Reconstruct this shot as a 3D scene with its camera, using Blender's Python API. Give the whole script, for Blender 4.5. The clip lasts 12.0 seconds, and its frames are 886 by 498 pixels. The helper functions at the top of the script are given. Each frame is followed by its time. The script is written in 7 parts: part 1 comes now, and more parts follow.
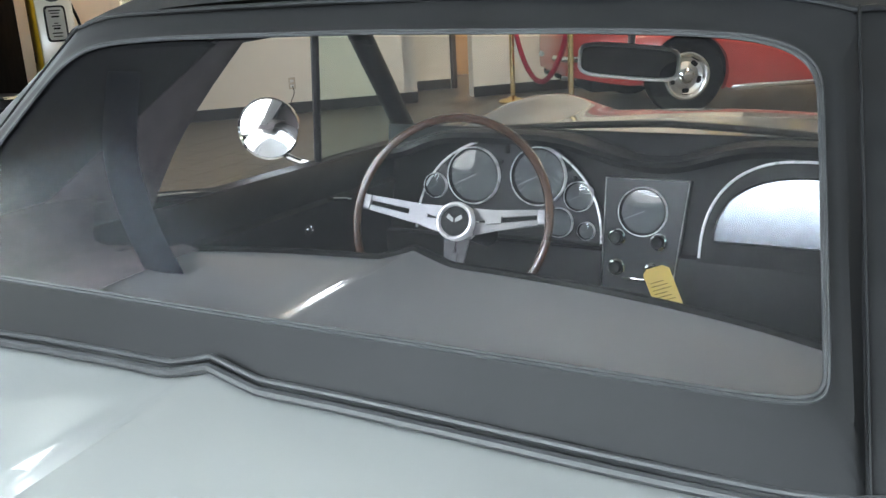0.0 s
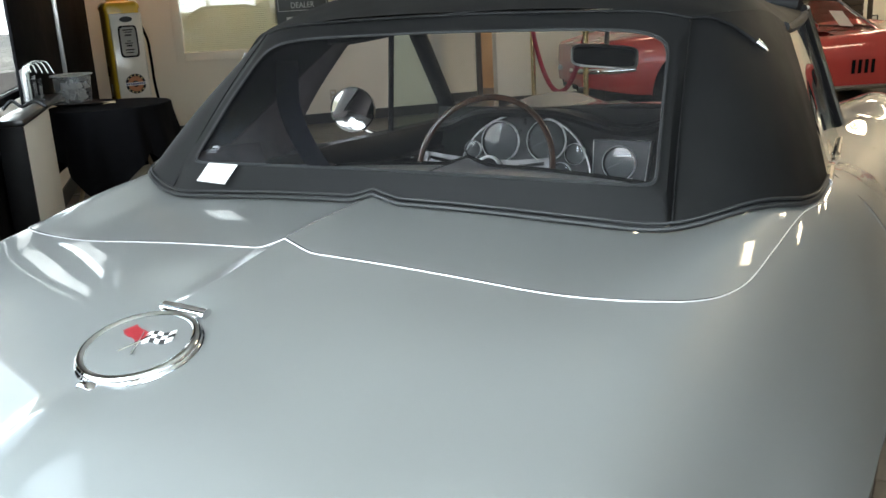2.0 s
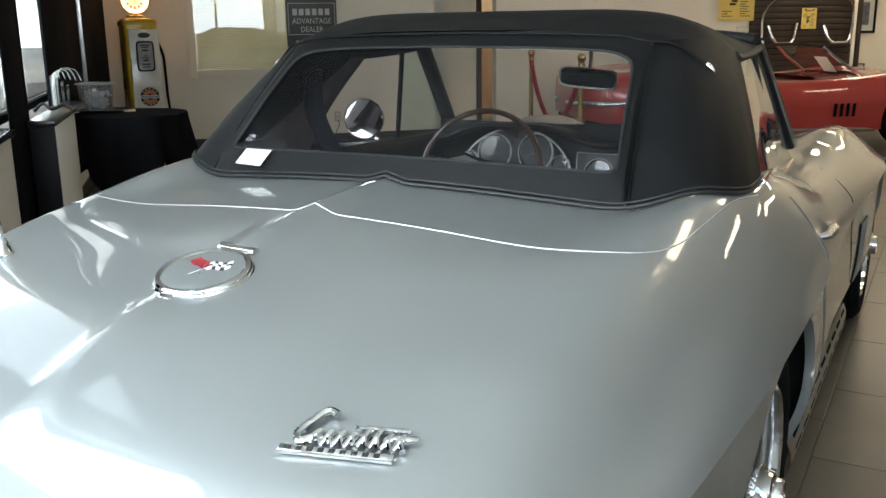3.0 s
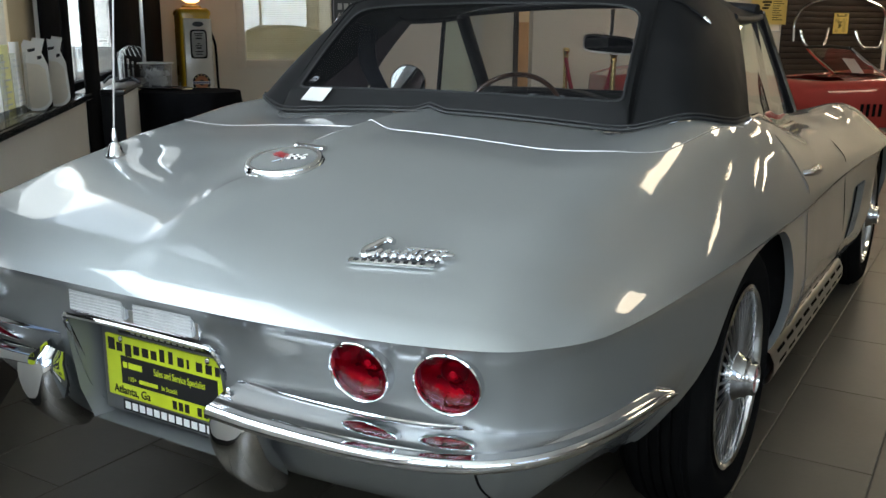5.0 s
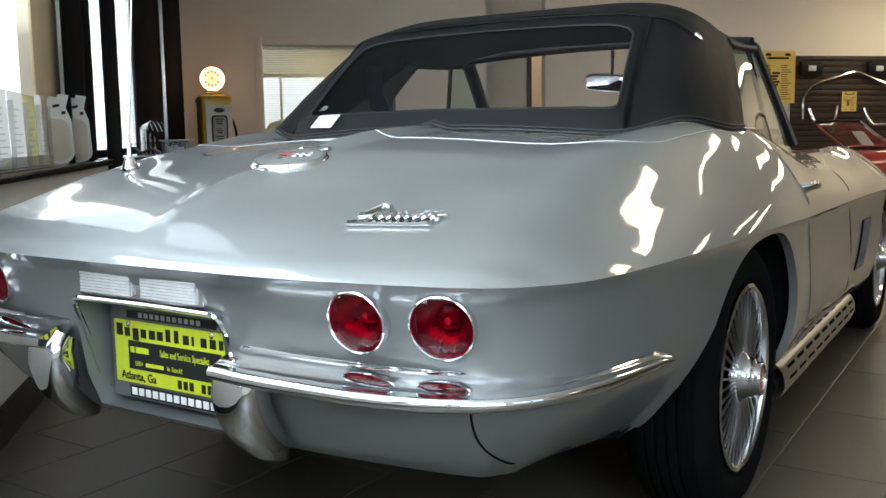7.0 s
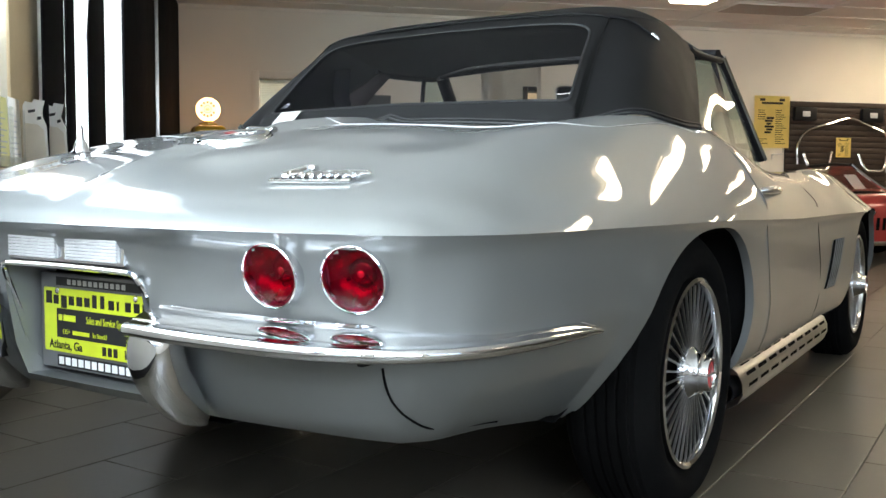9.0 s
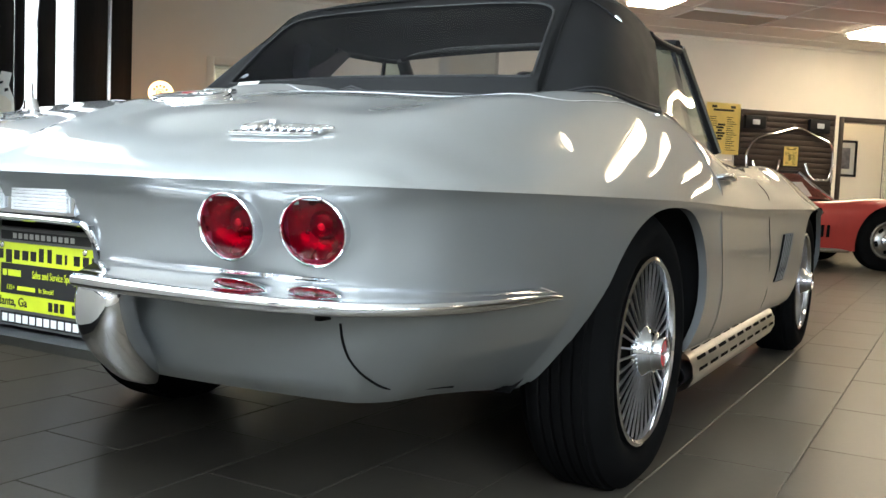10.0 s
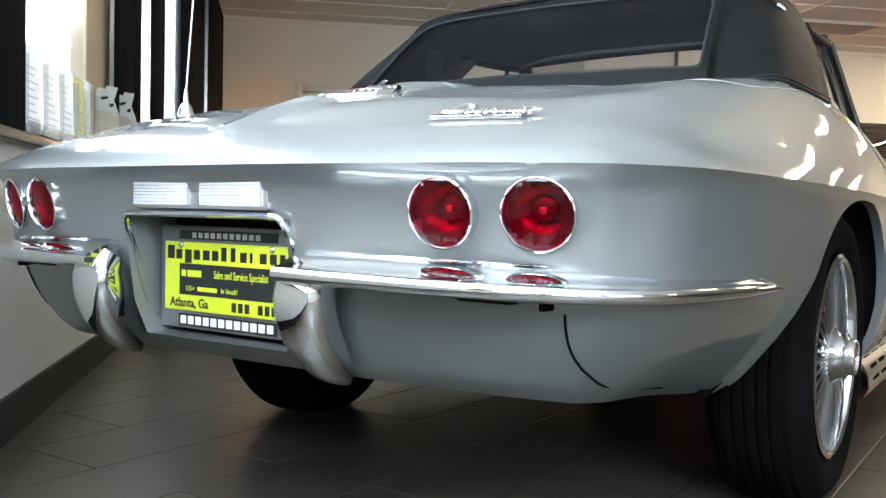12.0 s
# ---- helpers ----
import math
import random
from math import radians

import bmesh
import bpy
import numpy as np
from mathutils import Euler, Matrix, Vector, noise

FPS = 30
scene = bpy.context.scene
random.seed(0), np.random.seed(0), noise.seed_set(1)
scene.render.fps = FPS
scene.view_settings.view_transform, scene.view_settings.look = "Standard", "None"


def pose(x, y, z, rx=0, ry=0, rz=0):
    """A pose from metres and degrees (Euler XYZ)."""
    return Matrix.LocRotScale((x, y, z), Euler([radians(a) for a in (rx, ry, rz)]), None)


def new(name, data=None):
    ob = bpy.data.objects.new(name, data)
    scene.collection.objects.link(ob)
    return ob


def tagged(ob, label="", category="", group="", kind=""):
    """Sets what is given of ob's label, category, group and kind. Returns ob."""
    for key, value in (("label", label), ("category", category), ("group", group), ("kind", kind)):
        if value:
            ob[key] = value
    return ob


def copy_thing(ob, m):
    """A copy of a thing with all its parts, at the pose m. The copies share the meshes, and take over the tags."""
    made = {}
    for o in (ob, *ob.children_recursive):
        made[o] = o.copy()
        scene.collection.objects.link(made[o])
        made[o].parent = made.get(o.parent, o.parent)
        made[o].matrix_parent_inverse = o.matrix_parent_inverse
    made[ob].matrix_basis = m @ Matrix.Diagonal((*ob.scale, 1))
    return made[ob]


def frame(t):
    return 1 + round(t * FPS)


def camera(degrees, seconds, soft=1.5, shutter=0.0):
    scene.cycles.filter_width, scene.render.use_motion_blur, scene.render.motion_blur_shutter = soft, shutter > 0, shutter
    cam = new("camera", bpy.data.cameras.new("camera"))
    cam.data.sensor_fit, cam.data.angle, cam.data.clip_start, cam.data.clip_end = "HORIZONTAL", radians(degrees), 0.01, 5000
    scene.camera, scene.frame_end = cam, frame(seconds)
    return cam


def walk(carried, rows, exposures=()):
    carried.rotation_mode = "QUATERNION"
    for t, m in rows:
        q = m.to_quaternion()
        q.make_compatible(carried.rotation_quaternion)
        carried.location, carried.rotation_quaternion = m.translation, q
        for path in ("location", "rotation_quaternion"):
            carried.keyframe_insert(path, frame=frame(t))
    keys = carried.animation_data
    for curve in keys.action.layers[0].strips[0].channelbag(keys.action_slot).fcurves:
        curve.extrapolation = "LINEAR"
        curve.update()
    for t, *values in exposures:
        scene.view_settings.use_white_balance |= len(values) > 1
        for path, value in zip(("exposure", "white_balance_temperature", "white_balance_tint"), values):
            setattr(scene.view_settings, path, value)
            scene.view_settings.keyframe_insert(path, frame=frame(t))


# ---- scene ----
cam = camera(51.91, 12.0, soft=1.5)
PATH = [
    (0.0, 0.553, -0.692, 1.301, 27.270, -16.970, 2.811),
    (0.5, 0.631, -0.878, 1.311, 28.393, -16.557, 3.015),
    (1.0, 0.729, -1.084, 1.322, 28.547, -16.734, 2.223),
    (1.5, 0.850, -1.292, 1.322, 28.794, -16.154, 2.211),
    (2.0, 0.926, -1.498, 1.319, 28.728, -15.724, 3.154),
    (2.5, 1.014, -1.675, 1.311, 28.777, -14.678, 1.622),
    (4.5, 1.262, -2.139, 1.187, 29.285, -13.043, -0.087),
    (5.0, 1.303, -2.195, 1.152, 31.304, -13.235, -0.348),
    (5.5, 1.338, -2.229, 1.108, 32.236, -12.082, -1.234),
    (6.0, 1.365, -2.242, 1.057, 32.331, -9.130, -0.459),
    (6.5, 1.378, -2.249, 0.997, 32.170, -7.813, 0.395),
    (8.5, 1.445, -2.194, 0.788, 33.186, -4.362, 1.007),
    (9.0, 1.497, -2.168, 0.781, 32.769, -3.980, -0.431),
    (9.5, 1.502, -2.157, 0.750, 32.155, -3.685, -1.471),
    (10.0, 1.477, -2.165, 0.711, 29.809, -3.875, -2.373),
    (10.5, 1.422, -2.169, 0.683, 29.637, -2.823, -1.526),
    (11.0, 1.357, -2.178, 0.665, 31.005, -2.147, -1.139),
    (11.5, 1.300, -2.188, 0.647, 31.883, -2.000, -1.085),
    (12.0, 1.238, -2.204, 0.638, 34.100, -2.301, -1.250),
]
walk(cam, [(t, pose(x, y, z, 90 + pitch, roll, yaw)) for t, x, y, z, yaw, pitch, roll in PATH], exposures=((0.0, 1.42, 6680, 12), (1.0, 0.90, 6750, 12), (2.5, 0.38, 6750, 11), (4.5, -0.17, 6620, 12), (5.0, -0.22, 6600, 12), (6.5, -0.03, 6620, 13), (8.5, 0.42, 6650, 13), (10.0, 0.70, 6620, 13), (12.0, 0.80, 6480, 14)))

# ---- daylight, sky and lamps ----
world = bpy.data.worlds.new("sky")
scene.world = world
world.use_nodes = True
wn = world.node_tree
sky = wn.nodes.new("ShaderNodeTexSky")
sky.sky_type, sky.sun_disc = "NISHITA", False
sky.sun_elevation, sky.sun_rotation = radians(50), radians(325)
wn.nodes["Background"].inputs[1].default_value = 0.15
wn.links.new(sky.outputs[0], wn.nodes["Background"].inputs[0])
sun = new("sun", bpy.data.lights.new("sun", "SUN"))
sun.data.energy, sun.data.angle, sun.data.color = 4.0, radians(1.0), (1.0, 0.95, 0.88)
sun.matrix_world = pose(0, 0, 8, 40, 0, 215)

# The room is turned against the car: a runs along the window wall, b along the back wall.
ROOM = radians(134.2)
E1 = Vector((math.cos(ROOM), math.sin(ROOM), 0))
E2 = Vector((E1.y, -E1.x, 0))
RM = Matrix(((E2.x, E1.x, 0, 0), (E2.y, E1.y, 0, 0), (0, 0, 1, 0), (0, 0, 0, 1)))  # local x = b, y = a


def rp(a, b, z=0.0):
    return E1 * a + E2 * b + Vector((0, 0, z))


def room_pose(a, b, z=0.0, rz=0.0):
    return RM @ pose(b, a, z, 0, 0, rz)


A_BACK, B_WIN, A_FRONT, B_FAR, CEIL = 8.4, -1.37, -4.6, 17.0, 2.83


# ---- materials ----
def mat(name, base=(0.8, 0.8, 0.8), rough=0.5, metal=0.0, var=0.12, scale=8.0, bump=0.0, bscale=60.0, coat=0.0, coat_rough=0.03,
        trans=0.0, emit=None, power=0.0, spec=0.5, stretch=(1, 1, 1), rvar=0.15, alpha=1.0, second=None, ior=1.45, island=0.0, coat_ior=1.5):
    m = bpy.data.materials.new(name)
    m.use_nodes = True
    nt = m.node_tree
    b = nt.nodes["Principled BSDF"]
    col = (*base, 1)
    b.inputs["Roughness"].default_value = rough
    b.inputs["Metallic"].default_value = metal
    b.inputs["Coat Weight"].default_value = coat
    b.inputs["Coat Roughness"].default_value = coat_rough
    b.inputs["Coat IOR"].default_value = coat_ior
    b.inputs["Transmission Weight"].default_value = trans
    b.inputs["Specular IOR Level"].default_value = spec
    b.inputs["IOR"].default_value = ior
    b.inputs["Alpha"].default_value = alpha
    b.inputs["Base Color"].default_value = col
    if emit:
        b.inputs["Emission Color"].default_value = (*emit, 1)
        b.inputs["Emission Strength"].default_value = power
    if var > 0 or bump > 0 or second:
        tc = nt.nodes.new("ShaderNodeTexCoord")
        mp = nt.nodes.new("ShaderNodeMapping")
        mp.inputs["Scale"].default_value = stretch
        nt.links.new(tc.outputs["Object"], mp.inputs[0])
        n1 = nt.nodes.new("ShaderNodeTexNoise")
        n1.inputs["Scale"].default_value, n1.inputs["Detail"].default_value = scale, 6
        n2 = nt.nodes.new("ShaderNodeTexNoise")
        n2.inputs["Scale"].default_value, n2.inputs["Detail"].default_value = bscale, 4
        nt.links.new(mp.outputs[0], n1.inputs["Vector"])
        nt.links.new(mp.outputs[0], n2.inputs["Vector"])
        mx = nt.nodes.new("ShaderNodeMix")
        mx.data_type = "RGBA"
        dark = second or tuple(c * (1 - var) for c in base)
        lite = tuple(min(1, c * (1 + var * 0.6)) for c in base)
        mx.inputs[6].default_value, mx.inputs[7].default_value = (*dark, 1), (*lite, 1)
        ad = nt.nodes.new("ShaderNodeMath")
        ad.operation = "MULTIPLY_ADD"
        ad.inputs[1].default_value = 0.35
        nt.links.new(n2.outputs[0], ad.inputs[0])
        sc = nt.nodes.new("ShaderNodeMapRange")
        sc.inputs[1].default_value, sc.inputs[2].default_value, sc.inputs[3].default_value, sc.inputs[4].default_value = 0.3, 0.7, -0.15, 0.8
        nt.links.new(n1.outputs[0], sc.inputs[0])
        nt.links.new(sc.outputs[0], ad.inputs[2])
        nt.links.new(ad.outputs[0], mx.inputs[0])
        out = mx.outputs[2]
        if island > 0:
            oi = nt.nodes.new("ShaderNodeObjectInfo")
            hs = nt.nodes.new("ShaderNodeHueSaturation")
            mr = nt.nodes.new("ShaderNodeMapRange")
            mr.inputs[3].default_value, mr.inputs[4].default_value = 1 - island, 1 + island
            nt.links.new(oi.outputs["Random"], mr.inputs[0])
            nt.links.new(mr.outputs[0], hs.inputs["Value"])
            nt.links.new(out, hs.inputs["Color"])
            out = hs.outputs[0]
        nt.links.new(out, b.inputs["Base Color"])
        if rvar > 0:
            rr = nt.nodes.new("ShaderNodeMapRange")
            rr.inputs[3].default_value, rr.inputs[4].default_value = max(0.0, rough * (1 - rvar)), min(1.0, rough * (1 + rvar))
            nt.links.new(n1.outputs[0], rr.inputs[0])
            nt.links.new(rr.outputs[0], b.inputs["Roughness"])
        if bump > 0:
            bp = nt.nodes.new("ShaderNodeBump")
            bp.inputs["Strength"].default_value, bp.inputs["Distance"].default_value = bump, 0.002
            nt.links.new(n2.outputs[0], bp.inputs["Height"])
            nt.links.new(bp.outputs[0], b.inputs["Normal"])
    return m


M_SILVER = mat("silver_paint", (0.22, 0.231, 0.230), 0.46, 0.62, 0.04, 3, 0.03, 900, coat=0.85, coat_rough=0.012, spec=0.2, coat_ior=1.5)
M_CHROME = mat("chrome", (0.74, 0.75, 0.77), 0.035, 1.0, 0.03, 20, 0.0)
# chrome trim whose bright sheen is put into a near-white base
M_BRIGHT = mat("chrome_painted_sheen", (0.88, 0.89, 0.90), 0.28, 0.35, 0.05, 30)
M_SATIN = mat("brushed_metal", (0.50, 0.50, 0.49), 0.30, 1.0, 0.1, 30, 0.05, 300)
M_VINYL = mat("black_top_vinyl", (0.0045, 0.0047, 0.005), 0.56, 0, 0.25, 14, 0.05, 700, spec=0.13)
M_TRIMVINYL = mat("black_interior_vinyl", (0.007, 0.007, 0.0075), 0.5, 0, 0.2, 20, 0.02, 350, spec=0.2)
M_RUBBER = mat("tyre_rubber", (0.0045, 0.0045, 0.0045), 0.9, 0, 0.3, 12, 0.2, 200, spec=0.06)
M_BLACK = mat("satin_black", (0.007, 0.007, 0.008), 0.5, 0, 0.2, 20, spec=0.25)
M_DARK = mat("underbody_black", (0.005, 0.005, 0.005), 0.95, 0, 0.2, 10, spec=0.08)
M_REDLENS = mat("red_lens", (0.24, 0.0015, 0.055), 0.28, 0.8, 0.06, 30, spec=0.3)
M_CLEARLENS = mat("ribbed_clear_lens", (0.62, 0.64, 0.65), 0.15, 0.15, 0.1, 40, coat=1.0)
M_REDPAINT = mat("red_car_paint", (0.40, 0.045, 0.036), 0.32, 0.1, 0.06, 4, coat=1.0)
M_WALL = mat("cream_wall_paint", (0.80, 0.74, 0.62), 0.75, 0, 0.05, 1.3, 0.08, 90)
M_WALLCOOL = mat("white_wall_paint", (0.80, 0.81, 0.78), 0.75, 0, 0.05, 1.3, 0.08, 90)
M_LOWWALL = mat("low_wall_plaster", (0.78, 0.75, 0.69), 0.8, 0, 0.06, 2, 0.12, 70)
M_CEIL = mat("ceiling_tile", (0.82, 0.79, 0.72), 0.9, 0, 0.07, 2, 0.4, 120)
M_BASEB = mat("black_vinyl_baseboard", (0.018, 0.017, 0.016), 0.45, 0, 0.2, 6)
M_FRAME = mat("black_window_frame", (0.007, 0.007, 0.008), 0.8, 0, 0.25, 8, spec=0.06)
M_TILE = mat("floor_tile", (0.088, 0.078, 0.060), 0.36, 0, 0.22, 3.0, 0.12, 45, coat=0.18, coat_rough=0.24, island=0.10)
M_GROUT = mat("floor_grout", (0.11, 0.10, 0.09), 0.85, 0, 0.2, 20)
M_BRASS = mat("polished_brass", (0.75, 0.55, 0.24), 0.2, 1.0, 0.1, 20)
M_ROPE = mat("red_velvet", (0.30, 0.01, 0.03), 0.85, 0, 0.3, 40, 0.3, 300)
M_CLOTH = mat("black_tablecloth", (0.005, 0.005, 0.006), 0.9, 0, 0.3, 15, 0.4, 500, spec=0.08)
M_PUMPW = mat("pump_white_enamel", (0.78, 0.75, 0.68), 0.25, 0, 0.08, 5, coat=0.6)
M_PUMPY = mat("pump_yellow_enamel", (0.72, 0.45, 0.03), 0.28, 0, 0.1, 5, coat=0.6)
M_PAPER = mat("paper", (0.80, 0.80, 0.77), 0.8, 0, 0.06, 10)
M_YPAPER = mat("yellow_paper", (0.82, 0.62, 0.16), 0.8, 0, 0.08, 10)
M_PLATEY = mat("plate_yellow", (0.62, 0.72, 0.03), 0.4, 0, 0.05, 30)
M_INK = mat("black_ink", (0.01, 0.01, 0.01), 0.6, 0, 0.1, 20)
M_WHITE = mat("white_print", (0.85, 0.85, 0.83), 0.5, 0, 0.05, 20)
M_SLAT = mat("dark_slatwall", (0.040, 0.026, 0.018), 0.5, 0, 0.3, 5, 0.1, 80, stretch=(1, 1, 6))
M_BLIND = mat("window_blind", (0.70, 0.66, 0.48), 0.5, 0, 0.06, 6)
M_REDBADGE = mat("badge_red", (0.6, 0.02, 0.03), 0.3, 0, 0.1, 20, coat=0.5)
M_WOODRIM = mat("dark_wood_rim", (0.06, 0.028, 0.016), 0.25, 0, 0.35, 30, coat=0.7, stretch=(1, 1, 1))
M_GREYPRINT = mat("faded_white_print", (0.24, 0.24, 0.26), 0.6, 0, 0.1, 60)
M_GAUGE = mat("gauge_face", (0.06, 0.066, 0.074), 0.4, 0, 0.2, 30)
M_NEON = mat("lit_globe_glass", (0.9, 0.85, 0.75), 0.3, 0, 0.02, 10, emit=(1.0, 0.52, 0.22), power=5.0)
M_GLOBEFACE = mat("lit_globe_face", (0.9, 0.85, 0.75), 0.3, 0, 0.02, 10, emit=(1.0, 0.66, 0.36), power=1.5)
M_PANEL = mat("lamp_diffuser", (0.9, 0.88, 0.8), 0.4, 0, 0.02, 10, emit=(1.0, 0.86, 0.62), power=10.0)
M_PANELHOT = mat("bright_lamp_diffuser", (0.9, 0.88, 0.8), 0.4, 0, 0.02, 10, emit=(1.0, 0.86, 0.62), power=13.0)
M_GLOBEINK = mat("globe_brown_print", (0.35, 0.08, 0.03), 0.4, 0, 0.05, 20, emit=(1.0, 0.25, 0.06), power=0.7)
M_ORANGE = mat("globe_orange_print", (0.8, 0.25, 0.03), 0.4, 0, 0.05, 20, emit=(1.0, 0.35, 0.05), power=1.2)


def glass(name, tint, rough=0.0, body=0.0, gloss=1.0):
    m = bpy.data.materials.new(name)
    m.use_nodes = True
    nt = m.node_tree
    nt.nodes.remove(nt.nodes["Principled BSDF"])
    out = nt.nodes["Material Output"]
    tr = nt.nodes.new("ShaderNodeBsdfTransparent")
    tr.inputs[0].default_value = (*tint, 1)
    gl = nt.nodes.new("ShaderNodeBsdfGlossy")
    gl.inputs["Roughness"].default_value = rough
    fr = nt.nodes.new("ShaderNodeLayerWeight")
    fr.inputs[0].default_value = 0.5
    pw = nt.nodes.new("ShaderNodeMath")
    pw.operation = "POWER"
    pw.inputs[1].default_value = 5.0
    mu = nt.nodes.new("ShaderNodeMath")
    mu.operation = "MULTIPLY_ADD"
    mu.inputs[1].default_value, mu.inputs[2].default_value = 0.92 * min(1.0, gloss + 0.12), 0.06 * gloss
    mix = nt.nodes.new("ShaderNodeMixShader")
    nt.links.new(fr.outputs[1], pw.inputs[0])
    nt.links.new(pw.outputs[0], mu.inputs[0])
    nt.links.new(mu.outputs[0], mix.inputs[0])
    df = nt.nodes.new("ShaderNodeBsdfDiffuse")
    df.inputs[0].default_value = (0.35, 0.36, 0.38, 1)
    m2 = nt.nodes.new("ShaderNodeMixShader")
    m2.inputs[0].default_value = body
    nt.links.new(tr.outputs[0], m2.inputs[1])
    nt.links.new(df.outputs[0], m2.inputs[2])
    nt.links.new(m2.outputs[0], mix.inputs[1])
    nt.links.new(gl.outputs[0], mix.inputs[2])
    nt.links.new(mix.outputs[0], out.inputs[0])
    return m


M_GLASS = glass("clear_glass", (0.93, 0.96, 0.95))
M_GREENGLASS = glass("green_tint_glass", (0.50, 0.73, 0.63), 0.0, 0.16, 1.8)
M_VENTGLASS = glass("pale_green_glass", (0.78, 0.93, 0.87), 0.0, 0.01, 0.8)
M_SMOKE = glass("smoked_vinyl_window", (0.80, 0.78, 0.79), 0.16, 0.010, 0.14)
M_ACRYL = glass("clear_acrylic", (0.95, 0.96, 0.96), 0.02, 0.05, 1.5)


# ---- mesh helpers ----
def part(name, bm, material, parent=None, label="", smooth=True, m=None):
    me = bpy.data.meshes.new(name)
    bmesh.ops.recalc_face_normals(bm, faces=bm.faces)
    bm.to_mesh(me)
    bm.free()
    me.materials.append(material)
    if smooth:
        me.shade_smooth()
        me.set_sharp_from_angle(angle=radians(38))
    ob = new(name, me)
    if m is not None:
        ob.matrix_basis = m
    if parent is not None:
        ob.parent = parent
    if label:
        ob["label"] = label
    return ob


def empty(name, m=None, **tags):
    ob = new(name)
    ob.empty_display_size = 0.1
    if m is not None:
        ob.matrix_basis = m
    return tagged(ob, **tags)


def box(bm, lo, hi, bevel=0.0, m=None, seg=2):
    c = [(a + b) / 2 for a, b in zip(lo, hi)]
    s = [abs(b - a) for a, b in zip(lo, hi)]
    r = bmesh.ops.create_cube(bm, size=1, matrix=(m or Matrix()) @ Matrix.Translation(c) @ Matrix.Diagonal((*s, 1)))
    if bevel > 0:
        es = {e for v in r["verts"] for e in v.link_edges}
        bmesh.ops.bevel(bm, geom=list(es), offset=min(bevel, min(s) * 0.45), segments=seg, affect="EDGES", profile=0.5)
    return bm


def boxes(lo, hi, bevel=0.0, m=None):
    return box(bmesh.new(), lo, hi, bevel, m)


def tube(bm, pts, r, n=10, closed=False, caps=True):
    """A round tube along points; r is one radius or one for each point."""
    pts = [Vector(p) for p in pts]
    k = len(pts)
    rr = r if isinstance(r, (list, tuple)) else [r] * k
    rings, side = [], None
    for i, p in enumerate(pts):
        d = (pts[(i + 1) % k] - pts[i - 1]) if closed else (pts[min(i + 1, k - 1)] - pts[max(i - 1, 0)])
        d.normalize()
        if side is None:
            side = d.orthogonal().normalized()
        side = (side - d * side.dot(d)).normalized()
        up = d.cross(side)
        rings.append([bm.verts.new(p + (side * math.cos(q) + up * math.sin(q)) * rr[i]) for q in (2 * math.pi * j / n for j in range(n))])
    for i in range(k if closed else k - 1):
        a, b = rings[i], rings[(i + 1) % k]
        for j in range(n):
            bm.faces.new((a[j], a[(j + 1) % n], b[(j + 1) % n], b[j]))
    if caps and not closed:
        bm.faces.new(rings[0])
        bm.faces.new(rings[-1])
    return bm


def lathe(bm, prof, n=32, m=None, cap=False):
    """Turns (radius, height) pairs round the z axis."""
    m = m or Matrix()
    rings = []
    for r, h in prof:
        if r < 1e-6:
            rings.append([bm.verts.new(m @ Vector((0, 0, h)))])
        else:
            rings.append([bm.verts.new(m @ Vector((r * math.cos(q), r * math.sin(q), h))) for q in (2 * math.pi * j / n for j in range(n))])
    for a, b in zip(rings, rings[1:]):
        for j in range(n):
            f = [a[j % len(a)], a[(j + 1) % len(a)], b[(j + 1) % len(b)], b[j % len(b)]]
            f = list(dict.fromkeys(f))
            if len(f) > 2:
                bm.faces.new(f)
    if cap:
        for r in (rings[0], rings[-1]):
            if len(r) > 2:
                bm.faces.new(r)
    return bm


def grid(bm, rows, closed=False):
    vs = [[bm.verts.new(p) for p in r] for r in rows]
    for a, b in zip(vs, vs[1:]):
        n = len(a)
        for j in range(n if closed else n - 1):
            bm.faces.new((a[j], a[(j + 1) % n], b[(j + 1) % n], b[j]))
    return vs


def slab(bm, outline, z0, z1, m=None):
    """A flat plate with the outline (x, y) from z0 to z1."""
    m = m or Matrix()
    lo = [bm.verts.new(m @ Vector((x, y, z0))) for x, y in outline]
    hi = [bm.verts.new(m @ Vector((x, y, z1))) for x, y in outline]
    n = len(lo)
    for i in range(n):
        bm.faces.new((lo[i], lo[(i + 1) % n], hi[(i + 1) % n], hi[i]))
    bm.faces.new(lo[::-1])
    bm.faces.new(hi)
    return bm


